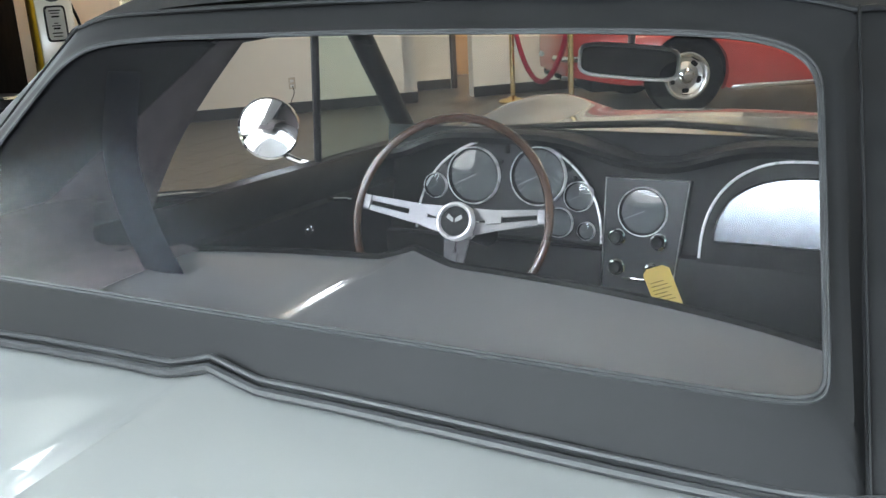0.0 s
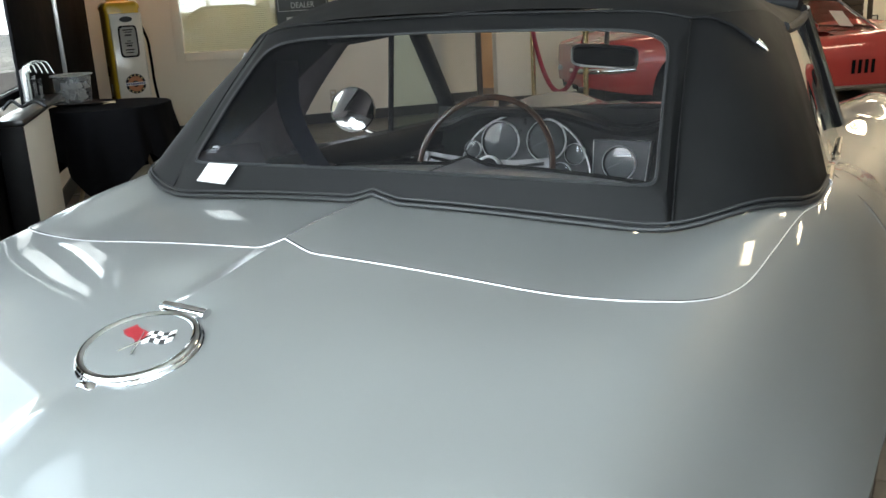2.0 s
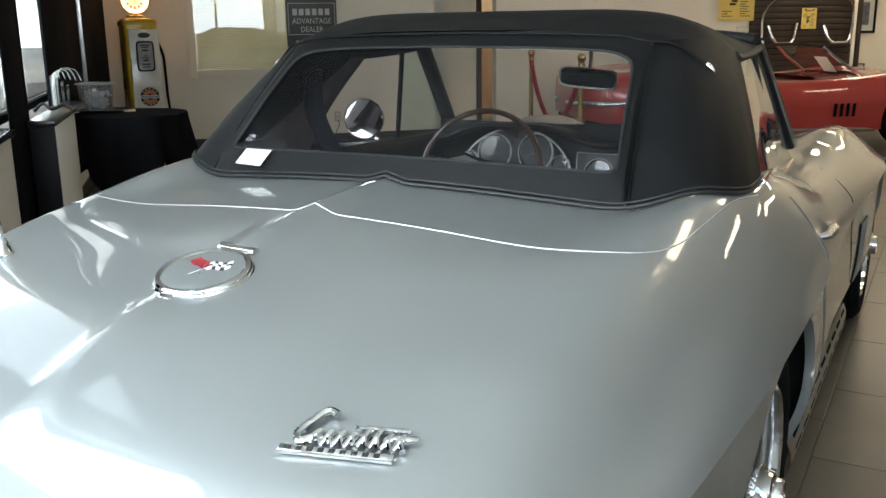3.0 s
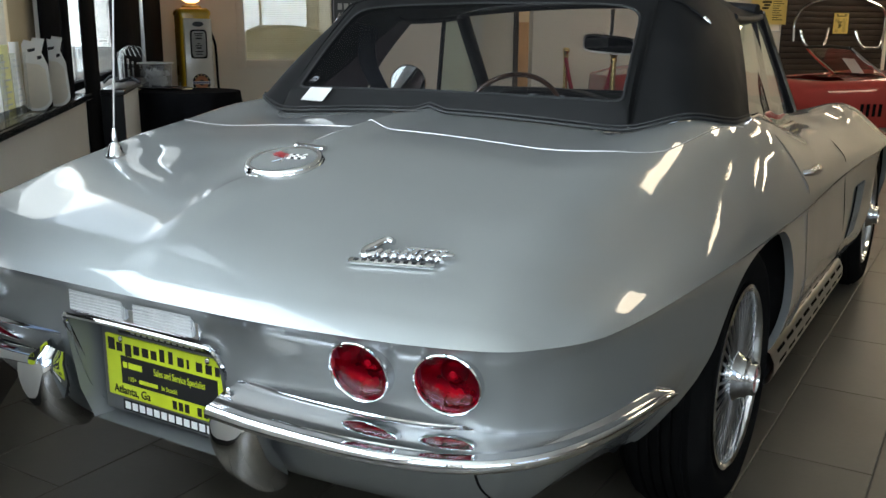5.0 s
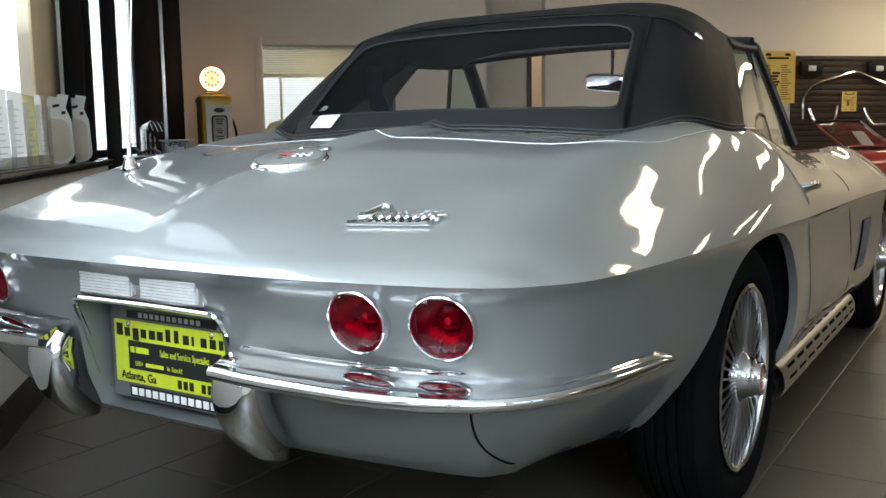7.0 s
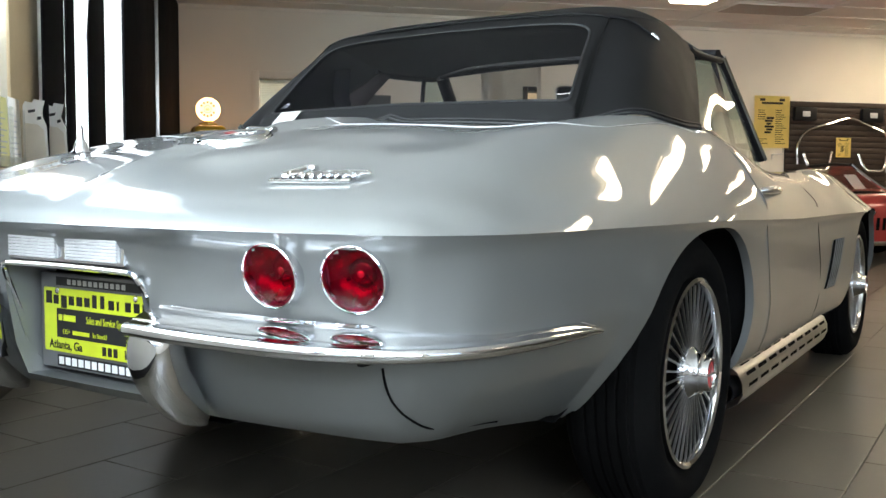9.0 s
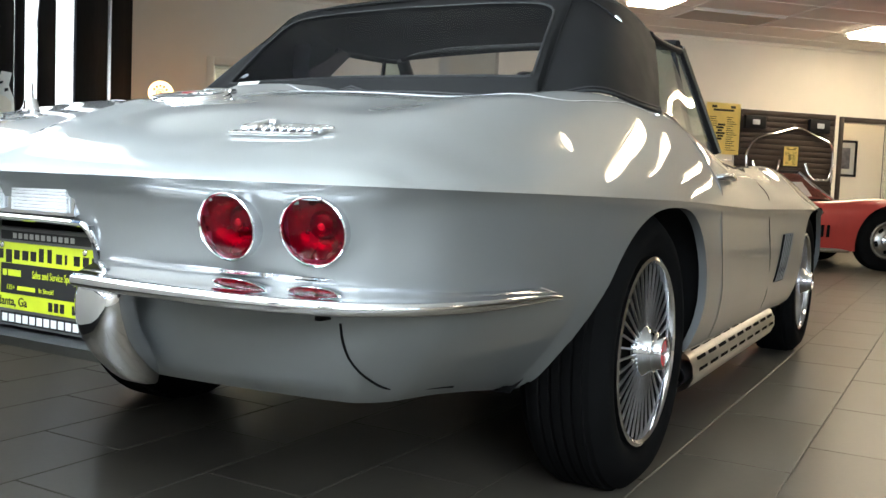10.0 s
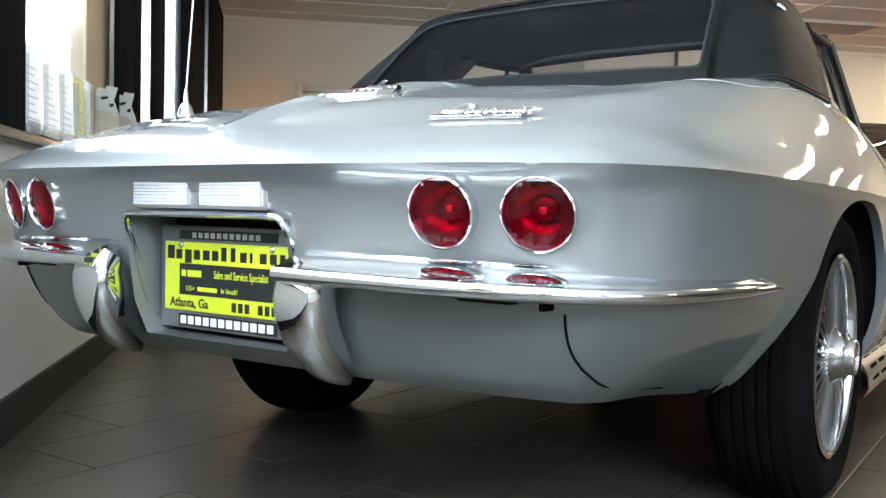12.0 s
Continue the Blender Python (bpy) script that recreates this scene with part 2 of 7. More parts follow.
def curve(t, pts):
    """Smooth value at t through (t, value...) rows."""
    if t <= pts[0][0]:
        return pts[0][1]
    if t >= pts[-1][0]:
        return pts[-1][1]
    for i in range(len(pts) - 1):
        if t <= pts[i + 1][0]:
            break
    x0, y0 = pts[i]
    x1, y1 = pts[i + 1]
    h = x1 - x0
    s = (y1 - y0) / h
    def slope(k):
        if k == 0:
            return (pts[1][1] - pts[0][1]) / (pts[1][0] - pts[0][0])
        if k == len(pts) - 1:
            return (pts[-1][1] - pts[-2][1]) / (pts[-1][0] - pts[-2][0])
        a = (pts[k][1] - pts[k - 1][1]) / (pts[k][0] - pts[k - 1][0])
        b = (pts[k + 1][1] - pts[k][1]) / (pts[k + 1][0] - pts[k][0])
        return 0 if a * b <= 0 else 2 * a * b / (a + b)
    u = (t - x0) / h
    m0, m1 = slope(i) * h, slope(i + 1) * h
    return (2 * u**3 - 3 * u**2 + 1) * y0 + (u**3 - 2 * u**2 + u) * m0 + (-2 * u**3 + 3 * u**2) * y1 + (u**3 - u**2) * m1


def path3(pts, n):
    """n points, smooth, through the given 3D points."""
    pts = [Vector(p) for p in pts]
    ts = [0.0]
    for a, b in zip(pts, pts[1:]):
        ts.append(ts[-1] + (b - a).length)
    rows = [[(t, p[k]) for t, p in zip(ts, pts)] for k in range(3)]
    return [Vector([curve(ts[-1] * i / (n - 1), r) for r in rows]) for i in range(n)]


def mirror_pts(pts):
    return [Vector((-p[0], p[1], p[2])) for p in pts]


def text(name, body, size, material, m, parent=None, squeeze=1.0, shear=0.0, bold=0.0, depth=0.0004):
    cu = bpy.data.curves.new(name, "FONT")
    cu.body, cu.size, cu.align_x, cu.align_y, cu.extrude, cu.shear, cu.offset = body, size, "CENTER", "CENTER", depth, shear, bold
    cu.resolution_u = 3
    tmp = bpy.data.objects.new(name, cu)
    scene.collection.objects.link(tmp)
    me = bpy.data.meshes.new_from_object(tmp.evaluated_get(bpy.context.evaluated_depsgraph_get()))
    bpy.data.objects.remove(tmp)
    me.transform(Matrix.Diagonal((squeeze, 1, 1, 1)))
    me.materials.clear()
    me.materials.append(material)
    ob = new(name, me)
    ob.matrix_basis = m
    if parent is not None:
        ob.parent = parent
    return ob
M_REDGLASS = glass("red_glass", (0.66, 0.05, 0.15), 0.0, 0.0, 0.45)
M_WELT = mat("worn_vinyl_welt", (0.014, 0.015, 0.016), 0.48, 0, 0.3, 40, 0.1, 300, spec=0.32)
# black lining; the rear window's brownish haze is put into its base colour
M_LINING = mat("haze_toned_lining_cloth", (0.080, 0.066, 0.068), 0.9, 0, 0.3, 25, 0.2, 400, spec=0.05)
M_BULB = mat("bulb_tip", (0.75, 0.20, 0.20), 0.15, 0.4, 0.05, 30)


def translucent(m, share):
    """Let part of the light through a thin sheet."""
    nt = m.node_tree
    t = nt.nodes.new("ShaderNodeBsdfTranslucent")
    t.inputs[0].default_value = (0.9, 0.9, 0.88, 1)
    mix = nt.nodes.new("ShaderNodeMixShader")
    mix.inputs[0].default_value = share
    nt.links.new(nt.nodes["Principled BSDF"].outputs[0], mix.inputs[1])
    nt.links.new(t.outputs[0], mix.inputs[2])
    nt.links.new(mix.outputs[0], nt.nodes["Material Output"].inputs[0])
    return m


translucent(M_PAPER, 0.5)
translucent(M_YPAPER, 0.3)


# ---- the room ----
FLOOR_PAD = 0.02
bm = bmesh.new()
box(bm, (-20, -20, -0.1), (20, 20, -0.006))
floor = tagged(part("floor", bm, M_GROUT, None, smooth=False), "grey-brown ceramic tile floor with dark grout", "floor", kind="structure")

ground = tagged(part("ground", boxes((-400, -400, -0.5), (400, 400, -0.12)), mat("concrete_lot", (0.52, 0.52, 0.48), 0.9, 0, 0.3, 0.3), None, smooth=False),
                "pale concrete lot outside the windows", "ground", kind="structure")


def wall_box(name, a0, a1, b0, b1, z0, z1, material, label, cat="wall", bevel=0.0, kind="structure"):
    return tagged(part(name, boxes((b0, a0, z0), (b1, a1, z1), bevel), material, None, smooth=bevel > 0, m=RM), label, cat, kind=kind)


def hole_wall(name, a_lo, a_hi, b_lo, b_hi, z_hi, holes, along, material, label):
    """A wall with openings (from, to, sill, head) cut right through it; along: 'a' or 'b'."""
    bm = bmesh.new()
    lo, hi = (a_lo, a_hi) if along == "a" else (b_lo, b_hi)
    def put(s, e, z0, z1):
        if e - s > 1e-4 and z1 - z0 > 1e-4:
            if along == "a":
                box(bm, (b_lo, s, z0), (b_hi, e, z1))
            else:
                box(bm, (s, a_lo, z0), (e, a_hi, z1))
    at = lo
    for s, e, z0, z1 in sorted(holes):
        put(at, s, 0, z_hi)
        put(s, e, 0, z0)
        put(s, e, z1, z_hi)
        at = e
    put(at, hi, 0, z_hi)
    return tagged(part(name, bm, material, None, smooth=False, m=RM), label, "wall", kind="structure")


wall_back = hole_wall("wall_back_left", A_BACK, A_BACK + 0.15, B_WIN - 0.2, 2.40, CEIL, [(-0.42, 0.95, 0.86, 2.02)], "b", M_WALL,
                      "cream painted wall with an office window")
wall_box("wall_recess_side", A_BACK, 9.3, 2.26, 2.40, 0, CEIL, M_WALLCOOL, "white painted wall end at the recess")
hole_wall("wall_recess", 9.3, 9.45, 2.26, 4.6, CEIL, [(3.12, 3.95, 0.0, 2.05)], "b", M_WALL, "cream painted recess wall with a doorway")
hole_wall("wall_back_right", A_BACK, A_BACK + 0.15, 3.02, B_FAR, CEIL, [(8.08, 8.90, 0.0, 1.85)], "b", M_WALL, "cream painted back wall")
# unseen wall; its tan tone is chosen to darken reflections in the flank
wall_box("wall_far", A_FRONT, A_BACK + 0.15, B_FAR, B_FAR + 0.15, 0, CEIL, mat("far_wall_dimming_tan", (0.34, 0.30, 0.23), 0.75, 0, 0.06, 1.3, 0.08, 90), "unseen far wall, toned tan to dim the car's flank")
wall_box("ceiling", A_FRONT - 0.3, 10.5, B_WIN - 0.3, B_FAR + 0.2, CEIL + 0.012, CEIL + 0.15, M_CEIL, "off-white acoustic tile ceiling", "ceiling")
WIN_A = [(-4.3, -2.4), (-2.3, -0.1), (0.30, 1.90), (2.0, 6.0)]
hole_wall("wall_window", A_FRONT, A_BACK, B_WIN - 0.22, B_WIN, CEIL, [(s, e, 0.80, 2.6) for s, e in WIN_A], "a", M_LOWWALL, "white low wall under black-framed shop windows")
hole_wall("wall_front", A_FRONT - 0.15, A_FRONT, B_WIN - 0.2, B_FAR, CEIL, [(-1.0, 1.4, 1.0, 2.6), (1.6, 4.0, 1.0, 2.6)], "b", M_LOWWALL,
          "white wall with wide shop windows")
wall_box("baseboard_back", A_BACK - 0.014, A_BACK - 0.001, B_WIN + 0.001, 2.40, 0.0, 0.11, M_BASEB, "black vinyl baseboard", "baseboard")
wall_box("baseboard_recess", 9.286, 9.299, 2.41, 3.04, 0.0, 0.11, M_BASEB, "black vinyl baseboard", "baseboard")
wall_box("baseboard_right", A_BACK - 0.014, A_BACK - 0.001, 3.02, 7.55, 0.0, 0.11, M_BASEB, "black vinyl baseboard", "baseboard")
wall_box("baseboard_window", A_FRONT + 0.01, A_BACK - 0.02, B_WIN + 0.001, B_WIN + 0.014, 0.0, 0.12, M_BASEB, "black vinyl baseboard", "baseboard")


# ---- the silver convertible: x across, y forward, rear axle at y = 0 ----
car = empty("convertible_car", None, label="silver vintage convertible sports car with a raised black soft top", category="car")
AXLE_F, HUB_Z = 2.489, 0.325
TAIL_X = 0.79  # where the tail curve meets the flank
TAIL = [(0.0, -1.180), (0.28, -1.176), (0.45, -1.160), (0.60, -1.135), (0.70, -1.105), (0.748, -1.079), (0.79, -1.030)]
FLANK = [(-1.030, 0.790), (-0.99, 0.815), (-0.93, 0.836), (-0.80, 0.854), (-0.60, 0.868), (-0.30, 0.882), (0.0, 0.886), (0.4, 0.882), (0.8, 0.868), (1.2, 0.858), (1.7, 0.862), (2.2, 0.878),
         (2.6, 0.876), (2.9, 0.850), (3.15, 0.78), (3.3, 0.66), (3.36, 0.50)]
CREASE = [(-1.2, 0.708), (-0.6, 0.706), (0.0, 0.702), (0.6, 0.690), (1.2, 0.680), (2.2, 0.680), (2.8, 0.665), (3.36, 0.62)]
RISE = [(0.0, 0.0), (0.012, 0.014), (0.04, 0.030), (0.10, 0.064), (0.20, 0.103), (0.33, 0.142), (0.47, 0.172), (0.62, 0.204), (0.80, 0.227), (1.06, 0.243), (1.4, 0.25), (2.3, 0.215), (2.9, 0.19), (3.5, 0.15),
        (4.1, 0.075), (4.54, 0.0)]


def tail_y(x):
    return curve(min(abs(x), TAIL_X), TAIL)


def flank_x(y):
    return curve(y, FLANK)


def body_z(x, y):
    """Height of the upper body over the point (x, y)."""
    ax = abs(x)
    base = curve(y, CREASE)
    d = max(0.0, y - tail_y(x))
    top = curve(d, RISE)
    e = max(0.0, flank_x(max(y, -1.03)) - ax)
    wide = curve(y, [(-1.1, 0.10), (-0.8, 0.22), (-0.3, 0.25), (0.2, 0.22), (0.6, 0.17), (0.9, 0.16), (1.4, 0.17), (2.0, 0.24), (2.8, 0.26), (3.36, 0.2)])
    u = min(1.0, e / wide)
    side = (1 - (1 - u) ** 2.1) ** 0.80
    hip = curve(y, [(-1.1, 0.0), (-0.8, 0.022), (-0.4, 0.028), (-0.14, 0.052), (0.05, 0.062), (0.3, 0.058), (0.55, 0.034), (0.75, 0.010), (0.95, -0.008), (1.35, -0.008), (1.8, 0.022), (2.2, 0.068), (2.6, 0.082), (3.0, 0.050), (3.2, 0.02), (3.36, 0.0)])
    crest = curve(y, [(-0.8, 0.65), (-0.2, 0.665), (0.2, 0.715), (0.6, 0.72), (1.6, 0.70), (2.4, 0.69)])
    ridge = hip * math.exp(-((ax - crest) / 0.135) ** 2)
    ramp = min(1.0, d / 0.30)
    ramp = ramp * ramp * (3 - 2 * ramp)
    ridge *= ramp
    dip = -0.09 * ax * ax * ramp
    spine = 0.020 * max(0.0, 1 - ax / 0.055) ** 1.15 * curve(y, [(-1.15, 0.0), (-1.05, 0.45), (-0.86, 0.8), (-0.80, 0.4), (-0.62, 0.4), (-0.56, 0.85), (-0.3, 0.95), (-0.12, 0.75), (0.0, 0.8), (0.35, 0.9), (0.5, 0.0)])
    valley = -0.020 * math.exp(-((ax - 0.57) / 0.095) ** 2) * math.exp(-((y - 0.05) / 0.24) ** 2)
    return base + (top + ridge + dip + valley) * side + spine


ROWS_V = 250
ROW_Y = [-1.03 + 4.39 * (i / ROWS_V) for i in range(ROWS_V + 1)]
COLS = 121


def upper_point(s, yc):
    x = s * flank_x(yc)
    f = max(0.0, 1 - (yc + 1.03) / 0.55) ** 1.5
    y = yc + (tail_y(s * TAIL_X) - tail_y(TAIL_X)) * f
    if f > 0:
        x = s * (TAIL_X * 1.0 if yc <= -1.03 else flank_x(yc))
    return x, y


COCKPIT = (0.268, 1.36)


def in_cockpit(x, y):
    if not COCKPIT[0] - 0.22 * x * x < y < COCKPIT[1] - 0.3 * x * x:
        return False
    return abs(x) < curve(y, [(0.16, 0.52), (0.22, 0.62), (0.3, 0.68), (1.36, 0.61)])


bm = bmesh.new()
vs = []
SS = [math.copysign(abs(-1 + 2 * j / (COLS - 1)) ** 0.85, -1 + 2 * j / (COLS - 1)) for j in range(COLS)]
for yc in ROW_Y:
    row = []
    for s in SS:
        x, y = upper_point(s, yc)
        row.append(bm.verts.new((x, y, body_z(x, y))))
    vs.append(row)
for i in range(ROWS_V):
    for j in range(COLS - 1):
        q = (vs[i][j], vs[i][j + 1], vs[i + 1][j + 1], vs[i + 1][j])
        c = sum((v.co for v in q), Vector()) / 4
        if not in_cockpit(c.x, c.y):
            bm.faces.new(q)
# the lower body hangs from the crease: (height below the crease as a share, inset at the tail, the corner and the flank)
OUT = [vs[i][0].co.copy() for i in range(ROWS_V, -1, -1)] + [vs[0][j].co.copy() for j in range(1, COLS)] + [vs[i][COLS - 1].co.copy() for i in range(1, ROWS_V + 1)]
LOW = [(0.0, 0.0, 0.0, 0.0), (0.012, 0.007, 0.004, 0.004), (0.04, 0.020, 0.010, 0.010), (0.09, 0.036, 0.015, 0.012), (0.25, 0.055, 0.018, 0.010), (0.40, 0.062, 0.022, 0.008),
       (0.55, 0.076, 0.045, 0.010), (0.70, 0.094, 0.082, 0.020), (0.84, 0.122, 0.126, 0.040), (0.93, 0.144, 0.160, 0.062), (1.0, 0.172, 0.195, 0.105)]


def low_inset(k, u):
    return curve(u, [(r[0], r[k]) for r in LOW])


NL = 44
nrm = []
for i, p in enumerate(OUT):
    a, b = OUT[max(0, i - 2)], OUT[min(len(OUT) - 1, i + 2)]
    t = (b - a)
    t.z = 0
    t.normalize()
    nrm.append(Vector((-t.y, t.x, 0)))  # inward
for _ in range(3):
    nrm = [sum((nrm[min(len(nrm) - 1, max(0, i + d))] for d in range(-6, 7)), Vector()).normalized() for i in range(len(nrm))]

TAIL_I = range(ROWS_V, ROWS_V + COLS)
low = []
for i, p in enumerate(OUT):
    col = []
    tailness = max(0.0, min(1.0, (-p.y - 0.80) / 0.36))
    corner = math.exp(-((abs(p.x) - 0.80) / 0.24) ** 2) if p.y < -0.5 else max(0.0, 1 - (p.y + 0.5) / 0.35) * 0.8 if p.y < -0.15 else 0.0
    q = abs(p.x) if i in TAIL_I else TAIL_X + (p.y + 1.03)
    wt = max(0.0, min(1.0, (1.12 - q) / 0.62))
    wt = wt * wt * (3 - 2 * wt)
    bottom = curve(p.y, [(-1.2, 0.355), (-0.8, 0.338), (-0.45, 0.30), (0.45, 0.245), (1.2, 0.225), (2.1, 0.235), (2.9, 0.28), (3.36, 0.33)])
    for k in range(NL + 1):
        u = k / NL
        ins = wt * low_inset(1, u) + (1 - wt) * (corner * low_inset(2, u) + (1 - corner) * low_inset(3, u))
        q = p + nrm[i] * ins
        q.z = p.z + (bottom - p.z) * u
        col.append(q)
    low.append(col)


def arch_field(y, z):
    """Below zero inside a wheel opening: round with a flattened crown."""
    best = 9.0
    for ay in (0.0, AXLE_F):
        dy, dz = y - ay, z - HUB_Z + 0.03
        half, n = (0.47, 2.2) if dy < 0 and ay == 0 else (0.39, 3.0) if ay == 0 else (0.40, 2.4)
        r = (abs(dy / half) ** n + abs(max(dz, 0.0) / 0.390) ** n) ** (1 / n)
        best = min(best, r - 1)
    return best


keep = [[bm.verts.new(q) if k else None for k, q in enumerate(col)] for col in low]
edge = [vs[i][0] for i in range(ROWS_V, -1, -1)] + [vs[0][j] for j in range(1, COLS)] + [vs[i][COLS - 1] for i in range(1, ROWS_V + 1)]
for i, col in enumerate(keep):
    col[0] = edge[i]
for i in range(len(OUT) - 1):
    for k in range(NL):
        q = (keep[i][k], keep[i + 1][k], keep[i + 1][k + 1], keep[i][k + 1])
        c = sum((v.co for v in q), Vector()) / 4
        # plate recess and wheel openings stay open
        if c.y < -1.0 and min((abs(c.x) - lx) ** 2 + (c.z - 0.638) ** 2 for lx in (0.495, 0.640)) < 0.0475 ** 2:
            continue
        if abs(c.x) > 0.6 and arch_field(c.y, c.z) < 0:
            continue
        if abs(c.x) < 0.205 and c.y < -0.9 and 0.40 < c.z < 0.620 and abs(c.x) < 0.205 - max(0, 0.47 - c.z) * 0.4:
            continue
        bm.faces.new(q)
for v in [v for v in bm.verts if not v.link_faces]:
    bm.verts.remove(v)
# the open rims of the wheel openings are drawn onto a clean curve and turned inward as a lip
rim_edges = []
for e in bm.edges:
    if e.is_boundary and all(abs(v.co.x) > 0.6 and abs(arch_field(v.co.y, v.co.z)) < 0.13 and v.co.z < 0.695 and v.co.z > 0.27 for v in e.verts):
        rim_edges.append(e)
for v in {v for e in rim_edges for v in e.verts}:
    ay = 0.0 if v.co.y < 1.2 else AXLE_F
    for _ in range(6):
        f = arch_field(v.co.y, v.co.z) + 1
        dz = v.co.z - HUB_Z + 0.03
        v.co.y = ay + (v.co.y - ay) / f
        if dz > 0:
            v.co.z = HUB_Z - 0.03 + dz / f
# the cockpit opening gets a clean edge
for e in [e for e in bm.edges if e.is_boundary]:
    for v in e.verts:
        x, y = v.co.x, v.co.y
        if abs(x) < 0.76 and 0.05 < y < 1.42 and v.co.z > 0.75:
            back, front = COCKPIT[0] - 0.22 * x * x, COCKPIT[1] - 0.3 * x * x
            if abs(y - back) < 0.022:
                v.co.y = back
            elif abs(y - front) < 0.022:
                v.co.y = front
            else:
                v.co.x = math.copysign(curve(y, [(0.16, 0.52), (0.22, 0.62), (0.3, 0.68), (1.36, 0.61)]), x)
            v.co.z = body_z(v.co.x, v.co.y)
r = bmesh.ops.extrude_edge_only(bm, edges=rim_edges)
for v in [g for g in r["geom"] if isinstance(g, bmesh.types.BMVert)]:
    v.co.x -= math.copysign(0.022, v.co.x)
body = part("body", bm, M_SILVER, car, "silver metallic fibreglass body")

def superell(q, n=5.0):
    c, s = math.cos(q), math.sin(q)
    return math.copysign(abs(c) ** (2 / n), c), math.copysign(abs(s) ** (2 / n), s)


def tub_edge(y, z):
    """Just inside the flank at this place."""
    r = min(range(ROWS_V + 1), key=lambda k: abs(ROW_Y[k] - y))
    return min(low[ROWS_V + COLS - 1 + r], key=lambda q: abs(q.z - z)).x - 0.006


# dark inner tubs behind the wheel openings and a floor pan
for ay in (0.0, AXLE_F):
    for sx in (-1, 1):
        bm = bmesh.new()
        prof = []
        for k in range(25):
            ex, ez = superell(math.pi * k / 24, 3.2)
            prof.append((ay + (0.415 if k < 13 or ay else 0.49) * ex, HUB_Z - 0.03 + 0.398 * ez))
        grid(bm, [[(sx * tub_edge(y, min(z, 0.688)), y, min(z, 0.688)) for y, z in prof], [(sx * 0.50, y, z) for y, z in prof]])
        bm.faces.new([bm.verts.new((sx * 0.50, y, z)) for y, z in prof] + [bm.verts.new((sx * 0.50, ay - 0.4, 0.27)), bm.verts.new((sx * 0.50, ay + 0.4, 0.27))])
        part("wheel_tub", bm, M_DARK, car)
bm = boxes((-0.64, 0.28, 0.27), (0.64, 3.1, 0.33), 0.02)
box(bm, (-0.62, -0.74, 0.332), (0.62, 0.30, 0.36), 0.01)
part("floor_pan", bm, M_DARK, car)


for sx in (1, -1):
    bm = bmesh.new()
    line = []
    for k in range(19):
        z = 0.50 - 0.145 * k / 18
        x = curve(-z, [(-0.50, 0.664), (-0.46, 0.661), (-0.42, 0.667), (-0.38, 0.680), (-0.355, 0.694)])
        near = [min(col, key=lambda q: abs(q.z - z)) for col in low[ROWS_V:ROWS_V + COLS + 30]]
        p = min(near, key=lambda q: abs(q.x - x))
        line.append(Vector((sx * x, p.y - 0.0005, p.z)))
    tube(bm, path3([tuple(p) for p in line[::3]], 24), 0.0022, 6)
    part("valance_seam", bm, M_DARK, car)
    part("valance_slot", boxes((0.507 if sx > 0 else -0.60, -1.084, 0.5085), (0.60 if sx > 0 else -0.507, -1.05, 0.5135), 0.002), M_DARK, car)
    part("valance_notch", boxes((0.638 if sx > 0 else -0.650, -1.075, 0.502), (0.650 if sx > 0 else -0.638, -1.04, 0.522), 0.002), M_DARK, car)
bm = bmesh.new()
tube(bm, [Vector((x, COCKPIT[0] - 0.22 * x * x, body_z(x, COCKPIT[0] - 0.22 * x * x) + 0.001)) for x in [-0.54 + 0.027 * k for k in range(41)]], 0.006, 8)
part("deck_edge_trim", bm, M_DARK, car, "black rubber edge along the deck")

# wheels with finned covers
M_FIN = mat("fin_aluminium", (0.42, 0.42, 0.42), 0.34, 1.0, 0.1, 30)


